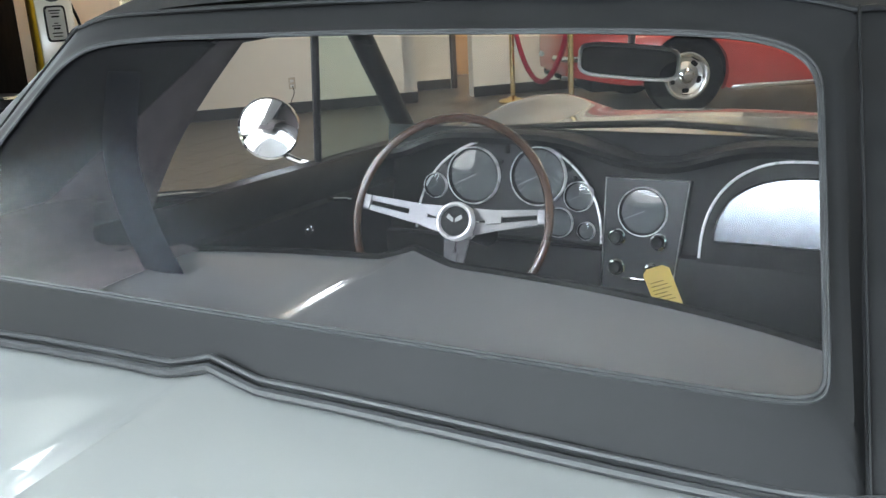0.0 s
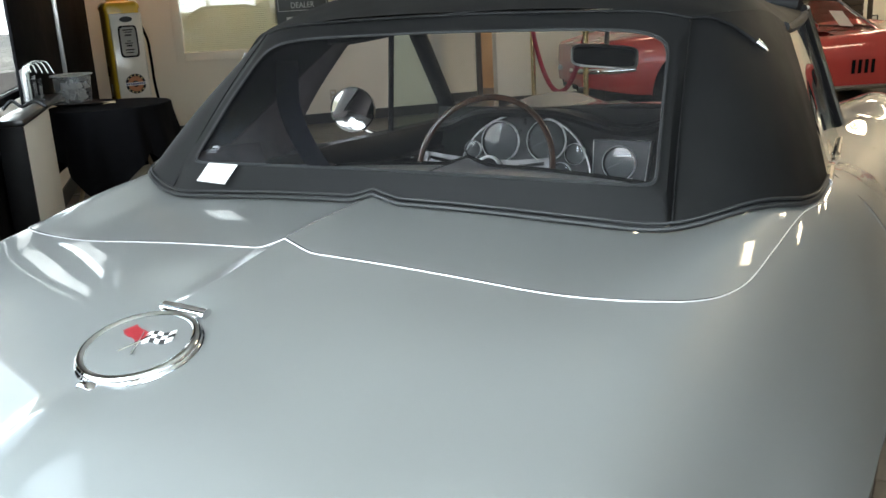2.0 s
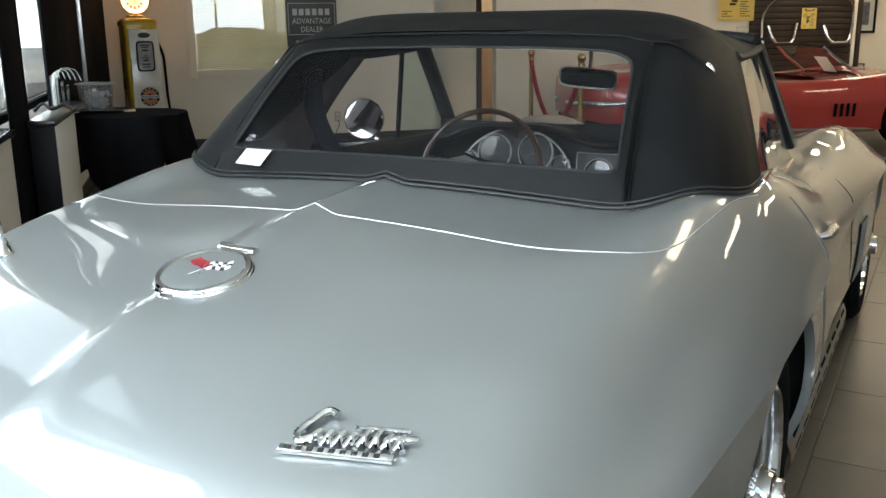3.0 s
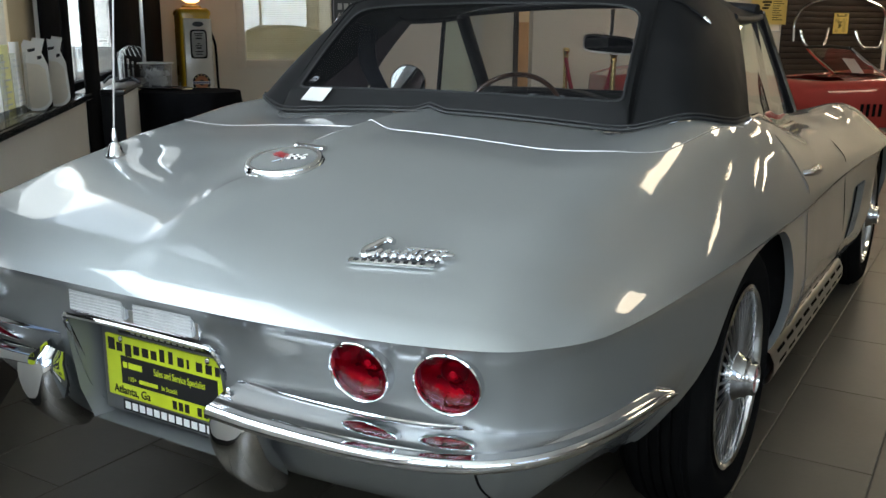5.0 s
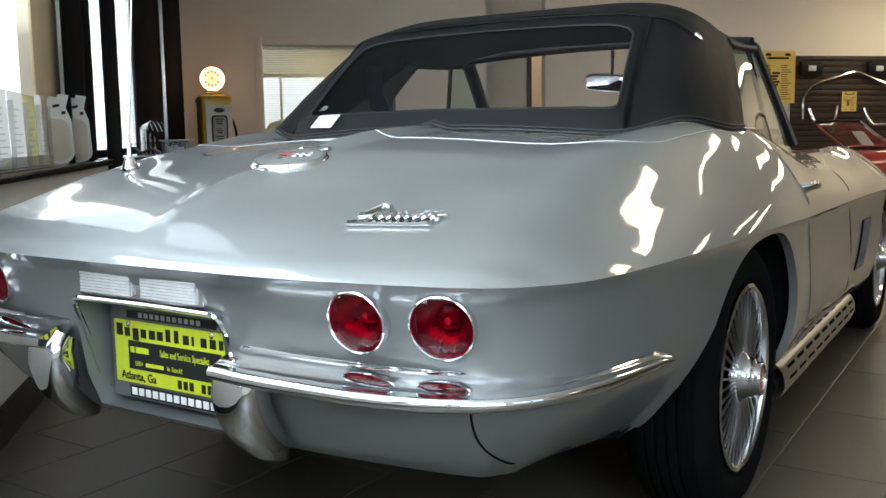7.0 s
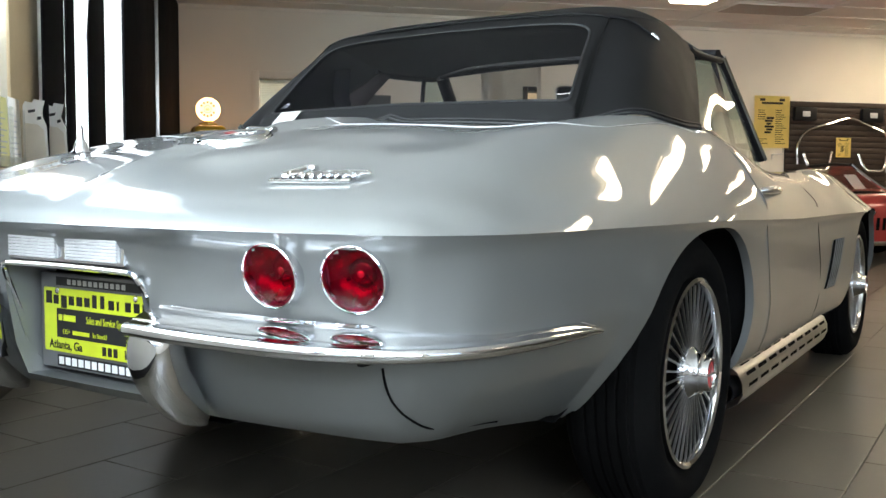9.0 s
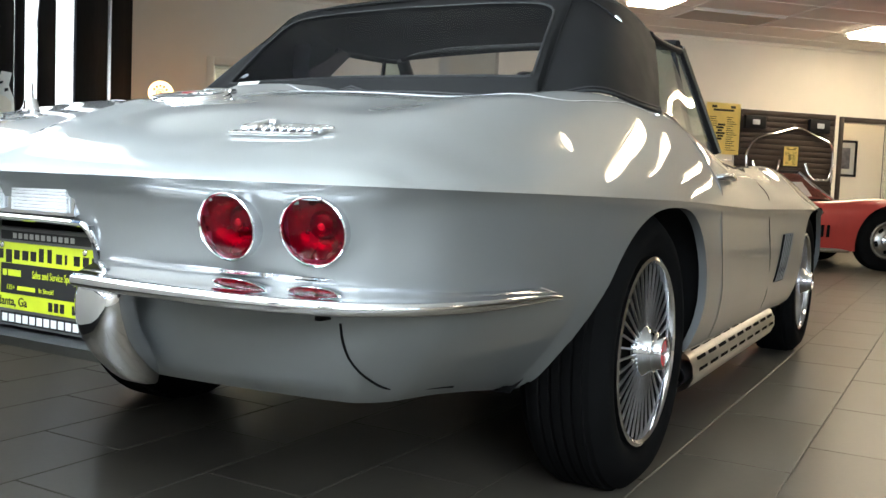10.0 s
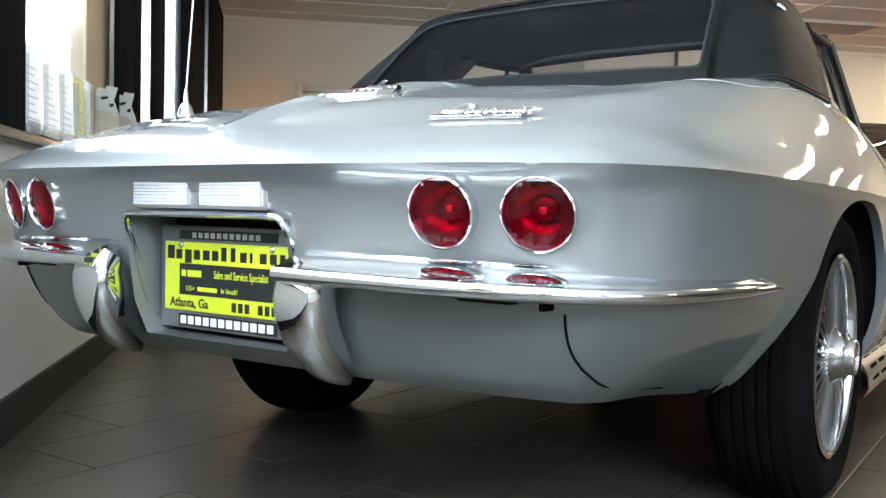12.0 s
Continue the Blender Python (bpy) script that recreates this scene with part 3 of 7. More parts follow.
def make_wheel():
    w = empty("wheel")
    R, r, half = 0.342, 0.229, 0.098
    prof = [(r - 0.008, half - 0.03), (r + 0.004, half - 0.012), (r + 0.02, half + 0.002), (r + 0.045, half + 0.010), (r + 0.072, half + 0.007), (R - 0.022, half - 0.008), (R - 0.006, half - 0.024), (R, half - 0.04)]
    tread = [(R + dr, h) for k in range(5) for dr, h in ((-0.006, 0.050 - 0.025 * k + 0.0105), (0.002, 0.050 - 0.025 * k + 0.0085), (0.002, 0.050 - 0.025 * k - 0.0085), (-0.006, 0.050 - 0.025 * k - 0.0105))]
    prof = prof[:-1] + tread + [(p, -h) for p, h in reversed(prof[:-1])]
    bm = bmesh.new()
    lathe(bm, prof, 72)
    part("tyre", bm, M_RUBBER, w, "black rubber tyre")
    bm = bmesh.new()
    lathe(bm, [(r + 0.004, half - 0.008), (r + 0.002, half + 0.003), (r - 0.006, half + 0.006), (r - 0.013, half + 0.001), (r - 0.016, half - 0.012), (r - 0.017, half - 0.034)], 72)
    part("rim_ring", bm, M_CHROME, w, "polished rim ring")
    bm = bmesh.new()
    lathe(bm, [(r - 0.016, half - 0.033), (r - 0.04, half - 0.048), (0.06, half - 0.05), (0.0, half - 0.05)], 48)
    part("cover_dish", bm, M_DARK, w)
    bm = bmesh.new()
    w0, w1 = 0.0014, 0.0030
    a = [(0.060, -w0, half - 0.004), (0.060, w0, half - 0.004), (0.060, w0, half - 0.009), (0.060, -w0, half - 0.009)]
    b = [(r - 0.017, -w1, half - 0.012), (r - 0.017, w1, half - 0.012), (r - 0.017, w1, half - 0.017), (r - 0.017, -w1, half - 0.017)]
    A, B = [bm.verts.new(p) for p in a], [bm.verts.new(p) for p in b]
    for j in range(4):
        bm.faces.new((A[j], A[(j + 1) % 4], B[(j + 1) % 4], B[j]))
    bm.faces.new(A)
    bm.faces.new(B)
    fin = part("fin", bm, M_FIN, w, smooth=False)
    for k in range(1, 36):
        o = new("fin", fin.data)
        o.parent = w
        o.matrix_basis = Matrix.Rotation(2 * math.pi * k / 36, 4, "Z")
    bm = bmesh.new()
    lathe(bm, [(0.066, half - 0.024), (0.065, half - 0.008), (0.061, half - 0.002), (0.055, half + 0.004), (0.051, half + 0.012), (0.049, half + 0.022), (0.043, half + 0.026), (0.041, half + 0.030), (0.041, half + 0.0400), (0.0385, half + 0.0440), (0.0335, half + 0.0440), (0.0325, half + 0.0390)], 44)
    part("centre_cone", bm, mat("cone_chrome", (0.50, 0.51, 0.52), 0.07, 1.0, 0.05, 20), w, "chrome centre cone")
    bm = bmesh.new()
    lathe(bm, [(0.0335, half + 0.0380), (0.030, half + 0.0395), (0.0, half + 0.0395)], 32)
    part("centre_badge", bm, M_REDBADGE, w, "red centre badge")
    bm = bmesh.new()
    slab(bm, [(-0.022, -0.003), (0.022, -0.003), (0.022, 0.003), (-0.022, 0.003)], half + 0.0392, half + 0.0412)
    slab(bm, [(-0.003, -0.022), (0.003, -0.022), (0.003, 0.022), (-0.003, 0.022)], half + 0.0392, half + 0.0414)
    part("badge_cross", bm, M_CHROME, w)
    return w


wheel = make_wheel()
wheel.parent = car
wheel.matrix_basis = pose(0.732, 0, HUB_Z + 0.008, 0, 90, 0)
for x, y, ry, rz in ((0.728, AXLE_F, 90, 0), (-0.732, 0, -90, 0), (-0.728, AXLE_F, -90, 0)):
    copy_thing(wheel, pose(x, y, HUB_Z + 0.008, 0, ry, 0) @ pose(0, 0, 0, 0, 0, 37 * (1 + y)))


# ---- soft top ----
BEAD_R = path3([(0, -0.119, 0.968), (0.30, -0.112, 0.966), (0.50, -0.095, 0.958), (0.618, -0.064, 0.952), (0.688, 0.000, 0.948), (0.724, 0.080, 0.946), (0.738, 0.18, 0.950), (0.737, 0.30, 0.953)], 60)
BEAD_FLAT = [p.copy() for p in BEAD_R]  # the panel's own straight lower line
for p in BEAD_R:
    p.z = body_z(p.x, p.y) + 0.007


def lerp(a, b, t):
    return Vector(a) * (1 - t) + Vector(b) * t


BOW_X, BOW_Y, BOW_Z = 0.492, 0.215, 1.262
SEAM_X = 0.545
REAR_BASE = [p for p in BEAD_R if p.x <= SEAM_X - 0.004]
SEAM_P = Vector((SEAM_X, -0.085, body_z(SEAM_X, -0.085) + 0.007))
REAR_BASE.append(SEAM_P)
FLAT_BASE = [p for p in BEAD_FLAT if p.x <= SEAM_X - 0.004] + [SEAM_P]


def rear_pt(s, v):
    """Rear panel of the top: s from -1 to 1 across, v from the bead up to the bow."""
    a = abs(s)
    a = min(a, 1.004)
    k = a * (len(REAR_BASE) - 1)
    i = min(int(k), len(REAR_BASE) - 2)
    p = lerp(lerp(REAR_BASE[i], REAR_BASE[i + 1], k - i), lerp(FLAT_BASE[i], FLAT_BASE[i + 1], k - i), min(1.0, max(0.0, v) / 0.085))
    edge = max(0.0, a - 0.8) / 0.2
    q = Vector((BOW_X * a, BOW_Y + 0.02 * a * a, BOW_Z + 0.012 * (1 - a * a) - 0.012 * edge ** 2))
    r = lerp(p, q, v)
    swell = 0.012 * math.sin(math.pi * v)
    r += Vector((0, -0.5, 0.85)) * swell
    r.x = math.copysign(r.x, s) if s else 0.0
    return r


WIN = (0.110, 0.865, 0.935)  # from v, to v, half width as a share


vc, vh = (WIN[0] + WIN[1]) / 2, (WIN[1] - WIN[0]) / 2


def win_ring(k, n=120):
    """Ring of (s, v) round the window; k 0 on the window's edge, 1 on the panel's edge."""
    out = []
    for j in range(n):
        q = 2 * math.pi * j / n
        ex, ey = superell(q, 9.0 if math.sin(q) > 0 else 26.0)
        a = ((WIN[2] if ex > 0 else 0.897) * ex, vc + vh * ey)
        mx = max(abs(math.cos(q)), abs(math.sin(q)))
        ox, oy = superell(q, 40.0)
        b = (1.004 * ox, 0.5 + 0.5 * oy)
        out.append((a[0] * (1 - k) + b[0] * k, a[1] * (1 - k) + b[1] * k))
    return out


NOUT = Vector((0, -0.52, 0.85))
bm = bmesh.new()
grid(bm, [[rear_pt(s, v) + NOUT * (0.004 if k < 0.12 else 0.002) for s, v in win_ring(k)] for k in (0.0, 0.03, 0.06, 0.10, 0.2, 0.35, 0.5, 0.65, 0.8, 0.9, 1.0)], closed=True)
soft = part("soft_top", bm, M_VINYL, car, "raised black vinyl soft top")
bm = bmesh.new()
grid(bm, [[rear_pt(s, v) - NOUT * 0.001 for s, v in [((1 - k) * a, vc + (b - vc) * (1 - k)) for a, b in win_ring(0.03)]] for k in (0, 0.2, 0.4, 0.6, 0.8, 0.97)], closed=True)
bm.faces.new([v for v in bm.verts][-120:])
rear_window = part("rear_window", bm, M_SMOKE, soft, "smoked clear plastic rear window")
bm = bmesh.new()
for k, r in ((0.025, 0.0022), (0.085, 0.0018)):
    tube(bm, [rear_pt(s, v) + NOUT * 0.004 for s, v in win_ring(k)], r, 6, closed=True)
part("window_piping", bm, M_WELT, soft)

# quarter panels, roof and rails
RAIL = [(BOW_X, BOW_Y + 0.02, BOW_Z - 0.012), (0.546, 0.292, 1.256), (0.582, 0.40, 1.254), (0.597, 0.55, 1.230), (0.597, 0.665, 1.207)]
Q_BASE = [SEAM_P] + [p for p in BEAD_R if p.x > SEAM_X + 0.004]
Q_TOPS = path3(RAIL, len(Q_BASE))


def quarter_pt(sx, w, v):
    """Quarter panel of the top: w from the seam to the door opening, v from the bead up to the rail."""
    k = w * (len(Q_BASE) - 1)
    i = min(int(k), len(Q_BASE) - 2)
    r = lerp(lerp(Q_BASE[i], Q_BASE[i + 1], k - i), lerp(Q_TOPS[i], Q_TOPS[i + 1], k - i), v)
    bulge = math.sin(math.pi * v)
    swell = 0.010 * bulge * math.sin(math.pi * min(1, w * 1.1)) + 0.006 * bulge
    r += Vector((0.75, -0.55, 0.25)) * swell * min(1, w * 4) + Vector((0, -0.5, 0.85)) * 0.012 * bulge * max(0, 1 - w * 4)
    return Vector((sx * r.x, r.y, r.z))


for sx in (1, -1):
    bm = bmesh.new()
    grid(bm, [[quarter_pt(sx, k / 30, i / 16) for k in range(31)] for i in range(17)])
    part("quarter_panel", bm, M_VINYL, soft)
bm = bmesh.new()
rows = []
RAIL_ALL = path3(RAIL + [(0.592, 0.85, 1.212), (0.584, 1.00, 1.222)], 40)
for k, p in enumerate(RAIL_ALL):
    t = k / 39
    zc = curve(p.y, [(BOW_Y, BOW_Z + 0.012), (0.29, 1.296), (0.45, 1.328), (0.7, 1.322), (1.0, 1.272)])
    row = []
    for j in range(49):
        q = -1 + 2 * j / 48
        a = abs(q)
        z = zc - (zc - p.z) * (a ** curve(t, [(0, 3.5), (0.3, 6.5), (1, 4.5)]))
        yy = p.y - 0.02 * (1 - a * a) * max(0, 1 - t * 5)
        row.append(Vector((q * p.x, yy + 0.03 * (1 - a * a) * max(0, t - 0.9) * 10, z)))
    rows.append(row)
grid(bm, rows)
part("roof_panel", bm, M_VINYL, soft)
for sx in (1, -1):
    bm = bmesh.new()
    rail = [p for p in RAIL_ALL if p.y > 0.60]
    tube(bm, [Vector((sx * (p.x + 0.002), p.y, p.z - 0.006)) for p in rail], 0.011, 8)
    part("side_rail", bm, M_BLACK, soft, "black side rail")
# seams: over the rear bow, down the quarters, and the bead along the deck
bm = bmesh.new()
bow = [rear_pt(-1 + 2 * j / 40, 0.985) + Vector((0, 0, 0.004)) for j in range(41)]
Q_TIP = min(((w / 40, v / 40) for w in range(41) for v in range(41)), key=lambda q: (quarter_pt(1, *q) - Vector((0.588, 0.285, 1.176))).length)
fall = [quarter_pt(1, Q_TIP[0] * k / 8, 1 + (Q_TIP[1] - 1) * (k / 8) ** 1.6) + Vector((0.0025, -0.002, 0.001)) for k in range(1, 9)]
bow = [Vector((-p.x, p.y, p.z)) for p in reversed(fall)] + bow + fall
tube(bm, bow, 0.0035, 8)
part("bow_seam", bm, M_VINYL, soft)
for sx in (1, -1):
    bm = bmesh.new()
    tube(bm, [rear_pt(sx * 1.0, v) + NOUT * 0.004 + Vector((sx * 0.004, 0, 0)) for v in [k / 20 for k in range(21)]], 0.0016, 6)
    part("quarter_seam", bm, M_VINYL, soft)
bm = bmesh.new()
bead = [Vector((-p.x, p.y, p.z)) for p in reversed(BEAD_R)] + BEAD_R[1:]
tube(bm, [p + Vector((0, -0.002, -0.001)) for p in bead], 0.0048, 8)
tube(bm, [p + Vector((0, 0.003, 0.008)) for p in bead], 0.0030, 8)
part("bottom_bead", bm, M_WELT, soft, "black welted bottom edge")
for sx in (1, -1):
    bm = bmesh.new()
    tip = fall[-1] + Vector((0.003, -0.002, 0.001))
    lead = (fall[-1] - fall[-2]).normalized() * 0.011
    tube(bm, [Vector((sx * p.x, p.y, p.z)) for p in (tip - lead, tip - lead * 0.3, tip + lead * 0.6, tip + lead * 1.3)], [0.0055, 0.006, 0.005, 0.002], 10)
    part("tack_strip_end", bm, M_CHROME, soft, "chrome trim end")

# ---- rear lamps ----
lamp = empty("tail_lamp")
bm = bmesh.new()
lathe(bm, [(0.0560, -0.035), (0.0560, -0.003), (0.0545, 0.004), (0.0525, 0.0055), (0.0505, 0.003), (0.0495, -0.002), (0.0490, -0.010)], 44)
part("bezel", bm, M_CHROME, lamp, "chrome bezel ring")
bm = bmesh.new()
lathe(bm, [(0.0500, -0.004), (0.048, -0.012), (0.043, -0.022), (0.036, -0.030), (0.028, -0.0355), (0.0225, -0.0370), (0.0215, -0.0335), (0.019, -0.0305), (0.013, -0.0285), (0.0, -0.0275)], 44)
part("lens", bm, M_REDLENS, lamp, "deep red lens bowl")
bm = bmesh.new()
lathe(bm, [(0.006, -0.030), (0.006, -0.026), (0.004, -0.0245), (0.0, -0.024)], 20)
part("bulb", bm, M_BULB, lamp, "small bright bulb tip")
bm = bmesh.new()
lathe(bm, [(0.0495, -0.003), (0.035, 0.0005), (0.018, 0.0028), (0.0, 0.0033)], 44)
cover = part("cover_glass", bm, M_REDGLASS, lamp, "clear red outer lens")
cover.visible_shadow = False
lamp.parent = car
LAMPS = [(0.495, -1.114, 0.638, 4), (0.640, -1.086, 0.638, 13)]
lamp.matrix_basis = pose(LAMPS[0][0], LAMPS[0][1], LAMPS[0][2], 102, 0, LAMPS[0][3])
for x, y, z, rz in (LAMPS[1], (-LAMPS[0][0], *LAMPS[0][1:3], -LAMPS[0][3]), (-LAMPS[1][0], *LAMPS[1][1:3], -LAMPS[1][3])):
    copy_thing(lamp, pose(x, y, z, 102, 0, rz))

# plate lamp pair with ribbed lenses
unit = empty("plate_lamp")
unit.parent = car
part("housing", boxes((-0.172, -1.138, 0.634), (0.172, -1.105, 0.694), 0.004), M_CHROME, unit, "bright lamp frame")
for sx in (-1, 1):
    lens = part("lens", boxes((0.014 if sx > 0 else -0.162, -1.1405, 0.6408), (0.162 if sx > 0 else -0.014, -1.130, 0.687), 0.0016), M_CLEARLENS, unit, "clear ribbed lens")
    for k in range(8):
        z = 0.6408 + 0.0058 * k
        part("rib", boxes((0.015 if sx > 0 else -0.161, -1.146, z), (0.161 if sx > 0 else -0.015, -1.1408, z + 0.0056), 0.0016), M_CLEARLENS, lens)

# plate recess and the plate
bm = bmesh.new()
hx = [(-0.205, 0.622), (0.205, 0.622), (0.205, 0.46), (0.18, 0.40), (-0.18, 0.40), (-0.205, 0.46)]
outer = [Vector((x, -1.132 + 0.35 * max(0, 0.62 - z) * 0.45, z)) for x, z in hx]
inner = [Vector((x * 0.93, -1.02, 0.40 + (z - 0.40) * 0.97)) for x, z in hx]
grid(bm, [outer, inner], closed=True)
part("plate_recess", bm, M_SILVER, car)
part("recess_back", boxes((-0.195, -1.022, 0.385), (0.195, -1.01, 0.63)), M_DARK, car)
bm = bmesh.new()
tube(bm, path3([(-0.208, -1.07, 0.47), (-0.207, -1.118, 0.585), (-0.190, -1.135, 0.624), (0, -1.138, 0.627), (0.190, -1.135, 0.624), (0.207, -1.118, 0.585), (0.208, -1.07, 0.47)], 60), 0.006, 8)
part("recess_trim", bm, M_CHROME, car, "chrome trim round the plate recess")

# ---- rear bumpers ----
for sx in (1, -1):
    bm = bmesh.new()
    # plan line of the blade's outer edge, and its height
    line = path3([(0.235, -1.195, 0.532), (0.34, -1.200, 0.531), (0.50, -1.190, 0.529), (0.62, -1.165, 0.527), (0.72, -1.115, 0.525), (0.80, -1.010, 0.523), (0.845, -0.86, 0.522), (0.872, -0.666, 0.524)], 60)
    rows = []
    for i, p in enumerate(line):
        t = i / 59
        a, b = line[max(0, i - 1)], line[min(59, i + 1)]
        d = (b - a).normalized()
        n = Vector((d.y, -d.x, 0)) * 1.0
        h = curve(t, [(0, 0.030), (0.5, 0.030), (0.8, 0.026), (0.95, 0.018), (1, 0.007)])
        w = curve(t, [(0, 0.085), (0.5, 0.080), (0.8, 0.060), (0.95, 0.042), (1, 0.018)])
        rn = min(0.0125, w * 0.22)
        sec = [(-w, 0.034), (-w * 0.99, 0.0405), (-w * 0.965, 0.0418), (-w * 0.94, 0.0402), (-w * 0.90, 0.0366)]
        sec += [(-w * 0.86 + (w * 0.86 - rn * 1.5) * u, 0.0352 - 0.0158 * u * u) for u in (0, 0.12, 0.25, 0.38, 0.5, 0.62, 0.74, 0.85, 0.94, 1.0)]
        sec += [(-rn + rn * math.cos(radians(q)), 0.006 + 0.0125 * math.sin(radians(q))) for q in (80, 60, 40, 20, 0, -20, -45, -70)]
        sec += [(-w * 0.35, -0.0075), (-w * 0.6, -0.010)]
        rows.append([Vector((sx * (p.x + n.x * o), p.y + n.y * o, p.z + z * h / 0.030)) for o, z in sec])
    grid(bm, rows)
    bm.faces.new([v for v in bm.verts][:25])
    part("bumper_blade", bm, M_CHROME, car, "chrome wraparound bumper blade")
    # the bumper guard that sweeps down beside the plate
    bm = bmesh.new()
    cen = path3([(0.264, -1.128, 0.538), (0.262, -1.146, 0.508), (0.262, -1.136, 0.460), (0.265, -1.098, 0.405), (0.268, -1.060, 0.368), (0.270, -1.042, 0.352)], 28)
    rows = []
    for i, p in enumerate(cen):
        t = i / 27
        w = curve(t, [(0, 0.046), (0.2, 0.048), (0.5, 0.041), (0.8, 0.027), (0.94, 0.016), (1, 0.005)])
        dpt = curve(t, [(0, 0.034), (0.3, 0.042), (0.7, 0.036), (0.9, 0.020), (1, 0.005)])
        a, b = cen[max(0, i - 1)], cen[min(27, i + 1)]
        d = (b - a).normalized()
        n = Vector((0, d.z, -d.y))
        row = []
        for j in range(22):
            q = 2 * math.pi * j / 22
            ex, ey = superell(q, 2.8)
            row.append(Vector((sx * (p.x + w * ex), p.y + n.y * dpt * ey, p.z + n.z * dpt * ey)))
        rows.append(row)
    grid(bm, rows, closed=True)
    bm.faces.new([v for v in bm.verts][-22:])
    bm.faces.new([v for v in bm.verts][:22])
    part("bumper_guard", bm, M_CHROME, car, "chrome bumper guard")


# ---- ceiling lamps and window light ----
def ceiling_lamp(half=0.24):
    e = empty("ceiling_light", None, label="recessed fluorescent ceiling light panel with a white diffuser, some added as fill", category="light", group="ceiling light panels")
    bm = bmesh.new()
    for lo, hi in (((-half, -0.30, -0.012), (half, -0.275, 0.01)), ((-half, 0.275, -0.012), (half, 0.30, 0.01)), ((-half, -0.275, -0.012), (0.025 - half, 0.275, 0.01)), ((half - 0.025, -0.275, -0.012), (half, 0.275, 0.01))):
        box(bm, lo, hi, 0.003)
    part("frame", bm, M_PUMPW, e)
    bm = bmesh.new()
    grid(bm, [[(x * f, y * g, z) for x, y in ((0.025 - half, -0.275), (half - 0.025, -0.275), (half - 0.025, 0.275), (0.025 - half, 0.275))] for f, g, z in ((1.0, 1.0, 0.004), (0.99, 0.97, -0.035), (0.96, 0.90, -0.050))], closed=True)
    bm.faces.new(list(bm.verts)[-4:])
    part("diffuser", bm, M_PANEL if half < 0.5 else M_PANELHOT, e, smooth=False)
    return e


# panels at (6.46, 4.14) and (5.24, 10.24) are unseen, added as room fill
LIGHTS = [(0.97, 2.92), (2.19, 4.14), (3.41, 5.36), (5.24, 7.80), (2.19, 6.58), (6.46, 4.14), (-2.69, 5.36), (5.24, 10.24)]
lamp_one, lamp_long = ceiling_lamp(), ceiling_lamp(0.60)
lamp_long.matrix_basis = room_pose(7.07, 7.80, CEIL - 0.012)
lamp_one.matrix_basis = room_pose(LIGHTS[0][0], LIGHTS[0][1], CEIL - 0.012)
for a, b in LIGHTS[1:]:
    copy_thing(lamp_one, room_pose(a, b, CEIL - 0.012))
# the (7.07, 12.68) panel is unseen, added to brighten the right wall
for a, b in ((7.07, 10.24), (7.07, 12.68)):
    copy_thing(lamp_long, room_pose(a, b, CEIL - 0.012))


def window_lamp(m, w, h, power):
    ld = bpy.data.lights.new("window_daylight", "AREA")
    ld.shape, ld.size, ld.size_y, ld.energy, ld.color = "RECTANGLE", w, h, power, (0.74, 0.88, 1.0)
    ob = new("window_daylight", ld)
    ob.matrix_basis = m
    return ob


for (s, e), watts in zip(WIN_A, (44, 46, 10)):
    window_lamp(RM @ pose(B_WIN - 0.1, (s + e) / 2, 1.98, 0, -90, 0), 1.15, e - s, watts * (e - s))
window_lamp(RM @ pose(B_WIN - 0.1, 3.76, 1.72, 0, -90, 0), 1.6, 0.78, 28)
# lamps added in the unseen front wall, with power set to brighten the tail
for b, watts in ((0.2, 75), (2.8, 14)):
    window_lamp(RM @ pose(b, A_FRONT - 0.06, 1.85, 90, 0, 0), 2.3, 1.3, watts)


# ---- fittings of the silver car ----
def surf_n(x, y):
    """Upward normal of the upper body."""
    h = 0.01
    dx = (body_z(x + h, y) - body_z(x - h, y)) / (2 * h)
    dy = (body_z(x, y + h) - body_z(x, y - h)) / (2 * h)
    return Vector((-dx, -dy, 1)).normalized()


def on_body(x, y, rz=0.0, lift=0.0):
    n = surf_n(x, y)
    q = n.to_track_quat("Z", "Y").to_matrix().to_4x4()
    ex = (Vector((1, 0, 0)) - n * n.x).normalized()
    ey = n.cross(ex)
    m = Matrix((ex, ey, n)).transposed().to_4x4()
    m.translation = Vector((x, y, body_z(x, y))) + n * lift
    return m @ Matrix.Rotation(radians(rz), 4, "Z")


# deck lid seam: a shallow gap from flank to flank, its highlight a pale bead
seam_xy = path3([(-0.748, 0.20, 0), (-0.728, 0.05, 0), (-0.714, -0.14, 0), (-0.704, -0.25, 0), (-0.680, -0.335, 0), (-0.635, -0.384, 0), (-0.57, -0.396, 0), (-0.45, -0.396, 0), (-0.20, -0.392, 0), (-0.03, -0.386, 0), (0.0, -0.384, 0)], 80)
seam_xy = seam_xy + [Vector((-p.x, p.y, 0)) for p in reversed(seam_xy[:-1])]
bm = bmesh.new()
tube(bm, [Vector((p.x, p.y, body_z(p.x, p.y) + 0.0002)) for p in seam_xy], 0.0011, 8)
part("deck_lid_edge", bm, mat("lid_edge_highlight", (0.55, 0.56, 0.57), 0.3, 0.4, 0.15, 40), car, "pale bead painting the highlight along the deck lid gap")
bm = bmesh.new()
tube(bm, [Vector((p.x, p.y + 0.004, body_z(p.x, p.y + 0.004) - 0.0008)) for p in seam_xy], 0.0014, 6)
part("deck_lid_gap", bm, M_DARK, car, "dark gap round the deck lid")

